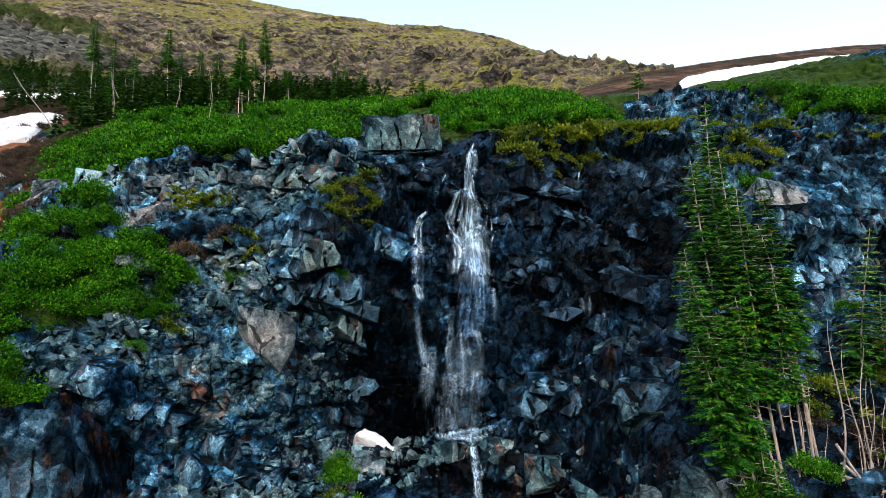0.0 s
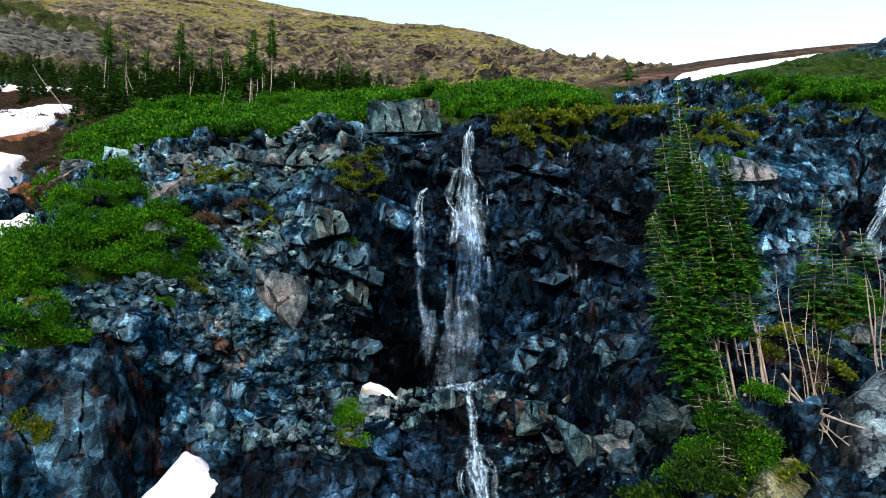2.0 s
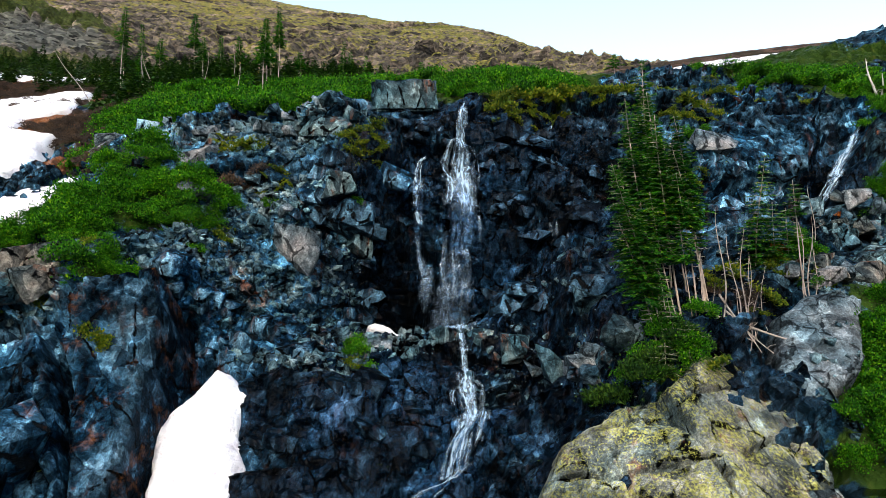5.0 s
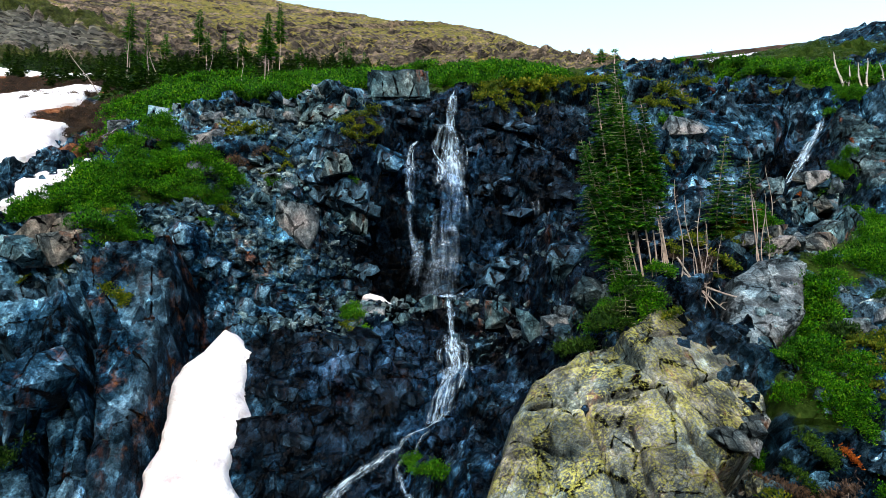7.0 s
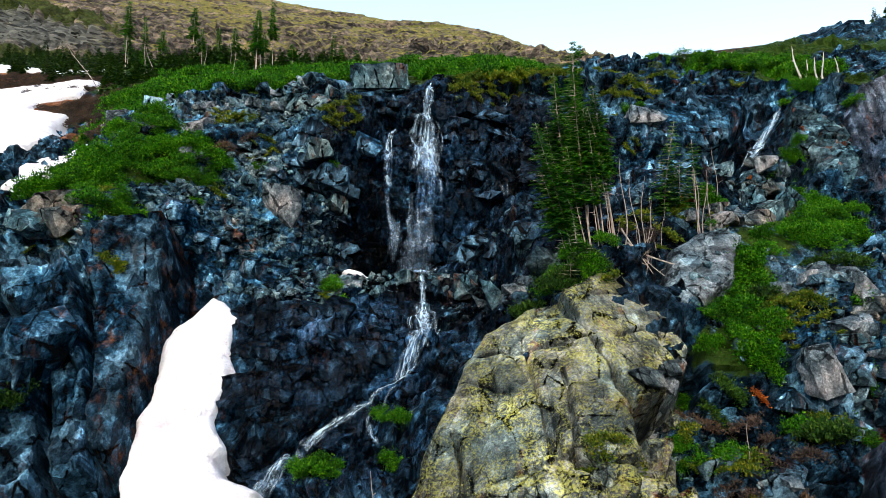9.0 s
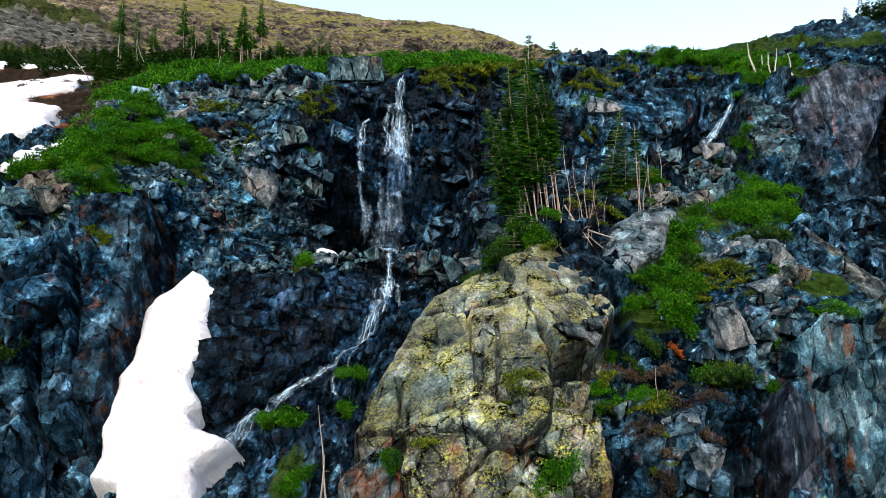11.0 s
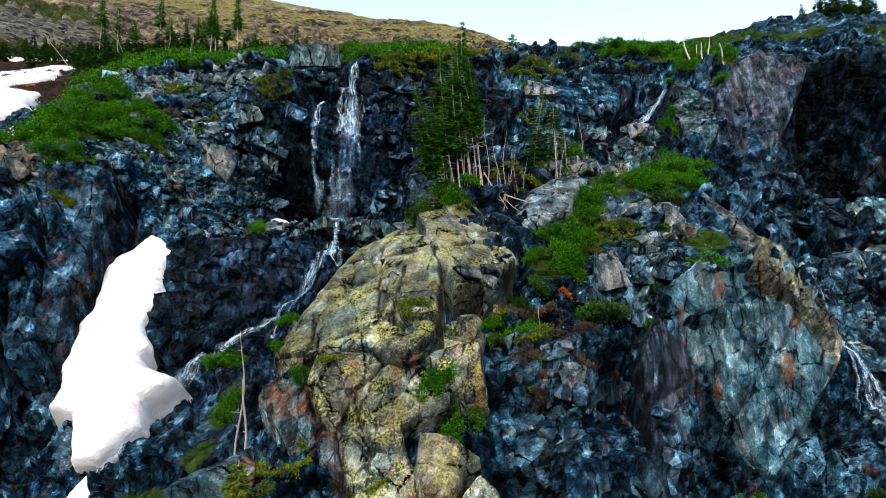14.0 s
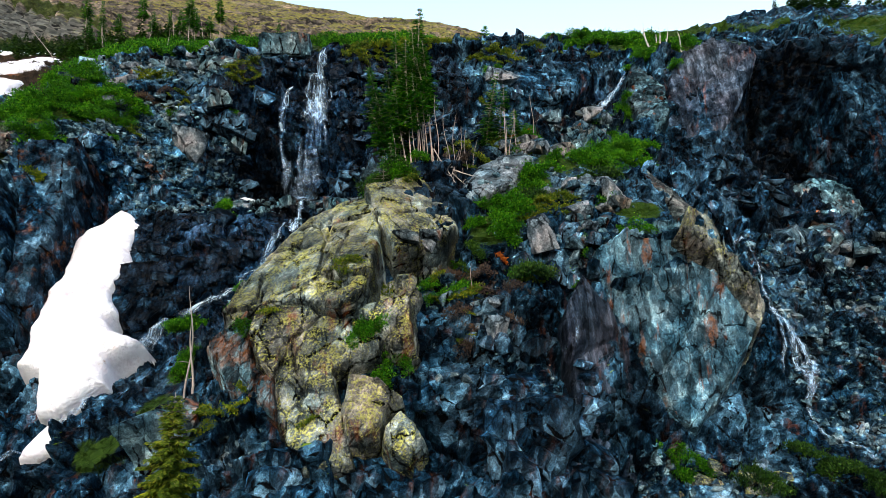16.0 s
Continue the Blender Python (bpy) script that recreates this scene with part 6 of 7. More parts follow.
# ---------------------------------------------------------------- plants
def tube(path, radii, sides=6):
    """Rings round a path: places and quads."""
    p = np.array(path, dtype=float)
    r = np.array(radii, dtype=float)
    tan = np.gradient(p, axis=0)
    tan /= np.linalg.norm(tan, axis=1)[:, None] + 1e-9
    ref = np.where(np.abs(tan[:, 2:3]) > 0.9, np.array([[1.0, 0, 0]]), np.array([[0, 0, 1.0]]))
    a = np.cross(tan, ref)
    a /= np.linalg.norm(a, axis=1)[:, None]
    b = np.cross(tan, a)
    ang = np.linspace(0, 2 * math.pi, sides, endpoint=False)
    v = p[:, None] + r[:, None, None] * (np.cos(ang)[None, :, None] * a[:, None] + np.sin(ang)[None, :, None] * b[:, None])
    n = len(p)
    i, j = [k.ravel() for k in np.meshgrid(np.arange(n - 1), np.arange(sides), indexing="ij")]
    f = np.stack([i * sides + j, i * sides + (j + 1) % sides, (i + 1) * sides + (j + 1) % sides, (i + 1) * sides + j], -1)
    return v.reshape(-1, 3), f


def joined(tubes):
    vs, fs, k = [], [], 0
    for v, f in tubes:
        vs.append(v)
        fs.append(f + k)
        k += len(v)
    return np.concatenate(vs), np.concatenate(fs)


def blades(at, along, flat, length, width):
    """Pointed leaves: four-cornered blades at the given places."""
    along = along / (np.linalg.norm(along, axis=1)[:, None] + 1e-9)
    sidev = np.cross(along, flat)
    sidev /= np.linalg.norm(sidev, axis=1)[:, None] + 1e-9
    L, W = length[:, None], width[:, None]
    v = np.stack([at, at + along * L * 0.45 + sidev * W, at + along * L, at + along * L * 0.45 - sidev * W], 1).reshape(-1, 3)
    return v, np.arange(len(v)).reshape(-1, 4)


def conifer(name, base, height, lean, crown_from, width, seed, label, group, needles=1.0, blade=0.2, sparse=0.0, side=(0, 0), leaf=None):
    """A spire-shaped fir: tapered trunk, twigs, and whorls of drooping sprays of needles."""
    rng = np.random.RandomState(seed)
    root = new(name)
    root.location = base
    tagged(root, label, "tree", group)
    t = np.linspace(0, 1, 16)
    bow = 0.02 * height * np.sin(t * math.pi) * rng.uniform(-1, 1)
    wob = 0.012 * height
    path = np.stack([lean[0] * t ** 1.15 + bow + wob * np.sin(t * 7 + seed) * 0.3, lean[1] * t, height * t - 0.25 * (1 - t)], -1)
    rad = 0.4 * (0.011 * height * (1 - t) ** 0.8 + 0.02)
    rad[0] *= 1.35
    v, f = tube(path, rad, 8)
    piece("trunk", soup_mesh("trunk", v, f, True), BARK, root, "pale grey-brown bark")
    at, al, fl, ln, twigs = [], [], [], [], []
    z = crown_from * height * 0.75
    while z < height * 0.995:
        k = z / height
        c = np.array([np.interp(k, t, path[:, i]) for i in range(3)])
        fr = (k - crown_from) / (1 - crown_from)
        n = rng.randint(3, 6)
        turn = rng.uniform(0, 6.28)
        for i in range(n):
            a = turn + i * 6.28 / n + rng.uniform(-0.35, 0.35)
            d = np.array([math.cos(a), math.sin(a), 0])
            if fr < 0:
                if rng.rand() < 0.55:
                    L = width * rng.uniform(0.25, 0.7)
                    q = [c, c + d * L * 0.5 + (0, 0, -0.03), c + d * L + (0, 0, rng.uniform(-0.25, 0.1) * L)]
                    twigs.append(tube(q, [0.014, 0.009, 0.004], 3))
                continue
            if rng.rand() < sparse:
                continue
            shape = (1 - fr) ** 0.75 * (0.55 + 0.45 * min(1, fr * 5 + 0.25))
            L = (width * shape + 0.10) * rng.uniform(0.55, 1.2) * (1 + 0.35 * (d[0] * side[0] + d[1] * side[1]))
            droop = rng.uniform(0.15, 0.42) * (1 - 0.8 * fr)
            m = max(3, int(L / 0.06 * needles))
            u = np.linspace(0.12, 1, m)
            q = c + d[None] * (L * u)[:, None] + np.array([0, 0, 1.0])[None] * (L * (0.10 * u - droop * u ** 1.6))[:, None]
            twigs.append(tube([c, q[m // 2], q[-1]], [0.014, 0.008, 0.003], 3))
            for sgn in (-1, 1, -1, 1, 0):
                off = sgn * rng.uniform(0.5, 1.1, m)
                dd = np.stack([np.cos(a + off), np.sin(a + off), rng.uniform(-0.55, 0.12, m)], -1)
                at.append(q + rng.uniform(-0.03, 0.03, (m, 3)))
                al.append(dd)
                fl.append(np.array([[0, 0, 1.0]]) + rng.uniform(-0.5, 0.5, (m, 3)))
                ln.append(blade * rng.uniform(0.6, 1.25, m) * (1.05 - 0.55 * u) * (0.55 + 0.6 * (1 - fr)))
        z += rng.uniform(0.13, 0.24) * (0.7 + 0.03 * height) / max(0.5, needles)
    at, al, fl, ln = [np.concatenate(k) for k in (at, al, fl, ln)]
    v, f = blades(at, al, fl, ln, ln * 0.2)
    piece("needles", soup_mesh("needles", v, f), leaf or NEEDLE, root, "dark green needles")
    v, f = joined(twigs)
    tagged(piece("branchwork", soup_mesh("branchwork", v, f), BARK, root), kind="stuff")
    return root


def snag(base, height, lean, seed, label, group="dead trees", thick=1.0, stubs=8, wood=None):
    """A bare dead trunk with broken stubs."""
    rng = np.random.RandomState(seed)
    root = new("dead_tree")
    root.location = base
    tagged(root, label, "dead tree", group)
    t = np.linspace(0, 1, 12)
    path = np.stack([lean[0] * t + 0.028 * height * np.sin(t * 6 + seed), lean[1] * t + 0.015 * height * np.cos(t * 6 + seed), height * t - 0.2 * (1 - t)], -1)
    rad = thick * 0.5 * (0.03 * height * (1 - t) ** 0.7 + 0.016)
    v, f = tube(path, rad, 7)
    piece("trunk", soup_mesh("trunk", v, f, True), wood or DEADWOOD, root)
    tw = []
    for _ in range(stubs):
        k = rng.uniform(0.2, 0.95)
        c = np.array([np.interp(k, t, path[:, i]) for i in range(3)])
        a = rng.uniform(0, 6.28)
        L = rng.uniform(0.05, 0.16) * height * (1.1 - k)
        e = c + np.array([math.cos(a) * L, math.sin(a) * L, rng.uniform(-0.3, 0.6) * L])
        tw.append(tube([c, (c + e) / 2 + (0, 0, 0.04 * L), e], [0.02 * thick, 0.013 * thick, 0.005], 4))
    for v, f in tw:
        piece("stub", soup_mesh("stub", v, f), wood or DEADWOOD, root)
    return root


def bush_proto(name, radius, height, n, leaf, seed, material, label, group, lumps=13, stem_col=None, slim=0.3):
    """A low shrub: lumps of many small leaves on a few stems."""
    rng = np.random.RandomState(seed)
    ang, rr = rng.uniform(0, 6.28, lumps), radius * np.sqrt(rng.uniform(0, 1, lumps)) * 0.8
    cz = height * (0.35 + 0.5 * rng.uniform(0, 1, lumps)) * (1 - 0.5 * (rr / radius) ** 2)
    c = np.stack([rr * np.cos(ang), rr * np.sin(ang), cz], -1)
    lr = radius * rng.uniform(0.2, 0.42, lumps)
    which = rng.randint(0, lumps, n)
    d = rng.normal(size=(n, 3))
    d /= np.linalg.norm(d, axis=1)[:, None]
    d[:, 2] = np.abs(d[:, 2]) * 0.9 - 0.15
    p = c[which] + d * (lr[which] * rng.uniform(0.55, 1.05, n) ** 0.6)[:, None] * np.array([1, 1, 0.75 * height / radius * 1.1])
    p[:, 2] = np.maximum(p[:, 2], 0.02)
    loose = rng.rand(n) < 0.3
    p[loose] += rng.normal(size=(int(loose.sum()), 3)) * radius * 0.14
    p[:, 2] = np.maximum(p[:, 2], 0.02)
    al = d * 0.7 + rng.normal(size=(n, 3)) * 0.6 + (0, 0, 1.0)
    fl = d * 0.5 + rng.normal(size=(n, 3)) * 0.9
    ln = leaf * rng.uniform(0.6, 1.3, n)
    v, f = blades(p, al, fl, ln, ln * slim)
    ob = piece(name, soup_mesh(name, v, f), material)
    tagged(ob, label, "shrub", group)
    return ob


def strew(protos, areas, seed, spacing, lo=0.7, hi=1.2, sink=0.08, squash=1.0, merge=""):
    """Copies of the given shrubs over ellipses of the slope: (x, s, rx, rs). merge: the name of one thicket that holds them all."""
    rng = random.Random(seed)
    placed, vs, fs, off = [], [], [], 0
    for cx, cs, rx, rs in areas:
        want = max(1, int(2.6 * rx * rs / (spacing * spacing)))
        tries = 0
        while want > 0 and tries < 600:
            tries += 1
            a, r = rng.uniform(0, 6.28), math.sqrt(rng.random())
            x, s = cx + rx * r * math.cos(a), cs + rs * r * math.sin(a)
            if any((x - u) ** 2 + (s - v) ** 2 < (0.55 * spacing) ** 2 for u, v in placed):
                continue
            placed.append((x, s))
            want -= 1
            p = surf(x, s)
            k = rng.uniform(lo, hi)
            below, over = surf(x, s - 0.35), surf(x, s + 0.35)
            tip = 0.75 * max(0.0, min(60.0, math.degrees(math.atan2(over.z - below.z, abs(over.y - below.y) + 1e-6))))
            m = pose(p.x, p.y, p.z - sink, tip + rng.uniform(-12, 6), rng.uniform(-8, 8), rng.uniform(0, 360)) @ Matrix.Diagonal((k, k, k * squash * rng.uniform(0.8, 1.15), 1))
            src = protos[rng.randrange(len(protos))]
            if merge:
                co = np.zeros(len(src.data.vertices) * 3)
                src.data.vertices.foreach_get("co", co)
                vs.append(co.reshape(-1, 3) @ np.array(m.to_3x3()).T + np.array(m.translation))
                off += len(vs[-1])
            else:
                copy_thing(src, m).matrix_basis = m
    if merge:
        v = np.concatenate(vs)
        ob = piece(merge, soup_mesh(merge, v, np.arange(len(v)).reshape(-1, 4)), protos[0].data.materials[0])
        tagged(ob, protos[0]["label"], "thicket", kind="stuff")


def retire(protos):
    for ob in protos:
        for c in list(ob.children_recursive) + [ob]:
            bpy.data.objects.remove(c)


willow = [bush_proto("willow_shrub", 0.5, 0.68, 2400, 0.052, 400 + k, WILLOW, "low green willow shrub with small dense leaves", "willow shrubs", 22) for k in range(6)]
strew(willow, [(-11.4, 26.8, 2.0, 2.6), (-12.6, 29.4, 1.3, 1.3), (-12.9, 25.0, 1.7, 1.7), (-14.2, 24.0, 1.0, 1.0), (-11.1, 22.3, 1.0, 0.7)], 1, 0.56, 0.35, 1.8, merge="willow_carpet")
strew(willow, [(-11.0, 22.6, 0.8, 0.4), (-2.5, 13.9, 0.5, 0.5), (-7.0, 28.3, 0.35, 0.25), (-3.4, 27.0, 0.3, 0.4), (-3.2, 22.8, 0.3, 0.2), (-2.9, 21.6, 0.3, 0.5), (-8.8, 27.6, 0.4, 0.3), (-9.3, 26.5, 0.5, 0.3), (19.0, 28.1, 0.5, 0.5), (-9.1, 26.3, 0.6, 0.5), (-9.0, 27.5, 0.6, 0.5), (-9.3, 24.8, 0.3, 0.3), (7.0, 8.5, 0.8, 0.8), (8.8, 12.2, 0.5, 0.4),
               (20.3, 29.8, 0.9, 1.2), (13.4, 24.6, 0.7, 0.8), (12.3, 25.4, 0.7, 0.8), (17.8, 8.2, 1.0, 0.5), (6.3, 18.6, 0.7, 1.0), (7.2, 20.4, 0.6, 0.8), (0.1, 14.6, 0.3, 0.5), (-0.1, 16.0, 0.25, 0.3), (12.0, 12.8, 0.4, 0.3), (9.5, 12.0, 0.6, 0.3), (8.5, 12.2, 0.4, 0.3), (13.0, 22.0, 0.4, 0.3),
               (23.4, 36.6, 1.0, 1.4), (22.4, 35.2, 0.8, 0.9), (24.1, 32.6, 0.35, 0.6), (12.0, 32.2, 0.8, 0.4), (-3.5, 28.0, 0.4, 0.3), (2.2, 9.8, 0.3, 0.2), (15.2, 28.4, 0.5, 0.6)], 6, 0.44, 0.7, 1.2)
tall_willow = [bush_proto("willow_bush", 0.62, 0.85, 2600, 0.066, 430 + k, WILLOW, "rounded green willow bush between pale stones", "willow bushes", 15) for k in range(5)]
strew(tall_willow, [(18.5, 24.2, 1.3, 0.9), (17.0, 22.2, 1.2, 0.9), (18.9, 22.8, 0.7, 0.5), (15.4, 21.2, 1.1, 0.6), (14.0, 20.1, 0.7, 0.6), (13.2, 19.3, 0.8, 0.7), (12.2, 18.2, 0.6, 0.7), (11.0, 16.7, 0.8, 0.6), (10.4, 15.5, 0.7, 0.5), (11.5, 15.1, 0.8, 0.5), (11.7, 16.1, 0.4, 0.3), (9.5, 14.7, 0.5, 0.3), (14.4, 14.0, 0.45, 0.5), (14.3, 13.2, 0.4, 0.4), (16.4, 17.4, 0.4, 0.3), (16.5, 15.4, 0.6, 0.4),
                    (19.8, 26.0, 0.8, 0.7), (19.9, 24.8, 0.6, 0.4), (-2.1, 13.4, 0.6, 0.4), (-0.9, 11.0, 0.6, 0.5), (-0.2, 10.5, 0.4, 0.5), (0.4, 13.2, 0.3, 0.5)], 14, 0.54, 0.7, 1.35, 0.12)
far_willow = [bush_proto("willow_shrub", 0.85, 0.8, 1700, 0.115, 420 + k, WILLOW, "green willow shrub in the plateau thicket", "plateau thicket", 22) for k in range(4)]
strew(far_willow, [(-13.0, 36.8, 6.0, 2.6), (-7.0, 36.6, 3.5, 1.9), (-18.5, 36.5, 2.6, 2.0), (-8.5, 41, 7, 3), (-18, 42, 5, 3), (2.5, 41.0, 3.2, 3.5), (3.5, 47.0, 5, 5), (-5, 48, 7, 4), (23.5, 43.5, 2.5, 3), (26, 42.5, 3.2, 3.5), (21, 49, 2.5, 2), (6.5, 41.5, 2.5, 2.5), (25.5, 39.5, 1.8, 1.8), (22, 43, 3, 2)], 2, 0.95, 0.7, 1.25, merge="willow_thicket")
moss = [bush_proto("moss_cushion", 0.5, 0.22, 700, 0.085, 440 + k, MOSS, "yellow-green moss and grass cushion", "moss cushions", 16) for k in range(4)]
strew(moss, [(4.6, 35.3, 2.2, 0.5), (8.0, 36.0, 2.6, 0.5), (12.0, 35.4, 2.2, 0.4), (3.0, 34.8, 1.0, 0.3)], 13, 0.55, 1.2, 2.0, 0.05, merge="moss_bank")
strew(moss, [(4.7, 34.0, 1.4, 0.35), (6.5, 35.4, 1.6, 0.5), (3.2, 33.7, 0.6, 0.25), (12.0, 32.4, 0.8, 0.25), (11.3, 30.2, 0.8, 0.25), (-12.9, 21.2, 0.5, 0.3), (-13.7, 20.9, 0.4, 0.3), (13.0, 17.6, 1.0, 0.5), (9.8, 21.2, 0.6, 0.3), (11.0, 21.7, 0.7, 0.3), (9.4, 12.0, 0.6, 0.3), (8.6, 12.7, 0.4, 0.2), (-3.4, 31.0, 1.0, 0.8), (-7.2, 29.4, 0.8, 0.7), (-9.1, 26.2, 0.8, 0.5), (-9.5, 31.3, 1.0, 0.5), (-3.2, 29.4, 0.5, 0.5), (8.5, 36.0, 2.4, 0.5), (12.6, 35.0, 2.0, 0.4), (-3.3, 30.6, 0.9, 1.0), (-9.2, 31.3, 1.2, 0.5), (-7.3, 29.4, 0.7, 0.4), (4.6, 35.0, 2.4, 0.6), (2.8, 36.6, 1.2, 0.6), (7.2, 35.4, 1.6, 0.6), (-11.2, 22.9, 1.3, 0.4), (-12.8, 21.6, 0.6, 0.5), (-3.0, 23.0, 0.4, 0.4), (-2.8, 21.3, 0.3, 0.7), (-2.4, 36.0, 1.0, 0.3),
             (9.4, 12.0, 1.4, 0.5), (9.7, 10.5, 0.6, 0.6), (5.7, 11.0, 0.8, 0.4), (6.6, 11.6, 0.5, 0.3), (12.2, 13.0, 0.5, 0.4), (13.4, 16.6, 1.6, 1.2), (9.4, 22.9, 1.2, 0.7), (12.3, 23.2, 1.2, 0.7), (2.0, 7.4, 1.4, 0.6), (10.5, 37.5, 3, 1.2), (15, 38.8, 3, 1.4), (18.5, 37.8, 2, 0.9), (12, 33.6, 1.4, 0.5), (3.2, 10.2, 0.4, 0.2), (4.9, 6.9, 0.3, 0.3), (6.8, 17.8, 0.8, 0.3), (12.4, 16.6, 0.8, 0.5), (-10.0, 20.0, 0.4, 0.5)], 3, 0.5, 0.5, 1.2, 0.05, merge="moss_carpet")
heath = [bush_proto("heath_shrub", 0.55, 0.4, 900, 0.10, 460 + k, HEATH, "leafless brown heath shrub", "heath shrubs", 14, slim=0.12) for k in range(2)]
strew(heath, [(-27, 43.4, 4.5, 2.6), (-23, 41.5, 3, 2.4), (-20.5, 38.5, 2.0, 2.0), (-34, 52, 5, 1.6), (-8.3, 28.6, 0.8, 0.5), (-17.2, 33.6, 1.8, 1.6), (-16.2, 26.4, 0.6, 1.0), (-8.0, 29.2, 0.5, 0.4), (-24, 44, 5, 3), (-30, 62, 8, 4), (-44, 66, 12, 6), (-36, 58, 8, 4), (8.8, 13.6, 0.6, 0.5), (10.0, 11.6, 0.8, 0.6), (9.8, 10.2, 0.8, 0.7), (11.6, 11.2, 0.8, 0.6), (10.6, 12.8, 0.8, 0.5), (32.0, 23.6, 1.0, 0.4), (9.8, 21.6, 1.0, 0.5)], 4, 0.7, 0.7, 1.3, merge="heath_thicket")
rusty = [bush_proto("rusty_shrub", 0.4, 0.4, 700, 0.09, 480, RUSTY, "orange-brown shrub beside the dead trunks", "rusty shrubs", 8)]
strew(rusty, [(12.8, 24.8, 0.5, 0.4), (13.5, 25.2, 0.3, 0.3), (17.1, 28.0, 0.25, 0.2), (15.6, 26.6, 0.3, 0.2), (10.9, 14.2, 0.15, 0.1)], 5, 0.5, 0.7, 1.0)
juniper = [bush_proto("juniper_bush", 0.8, 0.65, 1800, 0.12, 490 + k, JUNIPER, "low dark green juniper bush", "juniper bushes", 20, slim=0.2) for k in range(3)]
strew(juniper, [(-12.4, 14.5, 0.9, 0.4), (-11.4, 14.4, 0.6, 0.4), (10.0, 13.8, 0.8, 0.5), (12.0, 12.2, 0.4, 0.3), (16.4, 19.8, 0.9, 0.5), (13.4, 18.2, 0.7, 0.6), (23.9, 8.4, 1.0, 0.8), (24.4, 7.4, 0.9, 0.6), (20.4, 7.1, 1.0, 0.4), (5.2, 17.9, 0.7, 0.6), (6.2, 18.7, 0.7, 0.6), (7.2, 19.4, 0.7, 0.4)], 7, 0.7, 0.7, 1.2)
retire(juniper + willow + tall_willow + far_willow + moss + heath + rusty)

# the clump of firs on the spur: bare trunks leaning the same way, crowns above
for x, y, top, lean, cf, w, seed in ((6.65, 12.1, 20.6, (-1.35, 0.3), 0.26, 0.8, 501), (7.1, 13.2, 23.3, (-0.7, 1.3), 0.26, 0.9, 502), (7.9, 15.0, 25.4, (-0.35, 1.1), 0.30, 0.95, 503), (8.3, 13.0, 22.5, (-0.55, 0.8), 0.46, 0.65, 504), (8.42, 13.0, 21.5, (-0.95, 0.4), 0.52, 0.55, 505),
                                     (6.4, 12.0, 18.8, (-1.0, 0.2), 0.3, 0.6, 506), (7.4, 12.6, 22.4, (-0.4, 0.8), 0.42, 0.7, 507), (6.9, 13.6, 21.0, (-0.9, 0.5), 0.15, 0.8, 508), (7.6, 13.9, 23.6, (-0.4, 0.8), 0.3, 0.8, 509), (7.55, 12.3, 18.9, (-0.3, 0.1), 0.6, 0.4, 510), (7.85, 12.5, 20.4, (-0.5, 0.2), 0.62, 0.4, 520), (8.15, 12.7, 19.6, (-0.4, 0.2), 0.64, 0.35, 521), (8.0, 13.4, 21.6, (-0.6, 0.4), 0.55, 0.5, 522), (7.2, 12.4, 19.8, (-0.7, 0.3), 0.5, 0.5, 523)):
    p = on_land(x, y)
    conifer("fir_tree", p, top - p.z, lean, cf, w, seed, "slender dark green fir with bare pale lower trunk", "firs on the spur", 1.3, 0.22, 0.1, side=(-0.4, 0))
for x, y, h, w, seed, cf, lx in ((11.1, 15.3, 4.2, 0.65, 511, 0.08, 0.6), (12.1, 14.1, 3.9, 0.32, 512, 0.72, -0.2), (11.9, 15.4, 2.1, 0.9, 513, 0.05, 0.0), (12.7, 16.0, 1.8, 0.8, 516, 0.05, 0.0), (6.7, 11.3, 1.6, 0.4, 514, 0.1, -0.25), (6.2, 10.9, 1.1, 1.0, 515, 0.05, 0.0), (6.9, 11.0, 1.0, 0.9, 518, 0.05, 0.0), (5.7, 11.2, 0.9, 0.9, 519, 0.05, 0.0)):
    p = on_land(x, y)
    conifer("fir_tree", p, h, (lx, 0.05 * h), cf, w, seed, "small green fir beside the stream spur", "firs on the spur", 1.0, 0.2, leaf=JUNIPER if h < 1.3 else None)
conifer("fir_sapling", on_land(1.45, 1.6), 7.36 - on_land(1.45, 1.6).z, (0.1, 0.1), 0.12, 0.95, 517, "young yellow-green fir below the dead snags", "firs in the gully", 1.7, 0.3, leaf=YOUNG)
# thin bleached trunks among the firs
for k, (x, y, h, lx) in enumerate(((8.56, 12.4, 3.6, -0.07), (9.12, 12.6, 2.9, -0.3), (9.35, 12.8, 2.8, 0.05), (8.1, 12.5, 2.2, -0.2), (7.75, 12.3, 1.8, -0.15), (9.6, 13.0, 2.0, 0.15), (8.9, 12.5, 1.8, 0.2), (9.8, 13.1, 1.5, -0.2), (9.25, 12.4, 1.6, 0.35), (8.3, 12.6, 1.4, 0.1), (12.2, 14.1, 2.8, 0.18), (12.05, 14.0, 3.2, -0.2), (13.7, 16.0, 2.9, -0.08), (12.45, 14.2, 2.3, 0.1), (10.0, 13.4, 2.2, -0.1), (10.3, 13.6, 1.7, 0.2), (6.95, 12.0, 2.4, -0.6))):
    p = on_land(x, y)
    snag(p, 0.95 * h, (lx, 0.1), 540 + k, "thin bleached dead trunk standing by the firs", "bleached trunks", 0.42, 9)
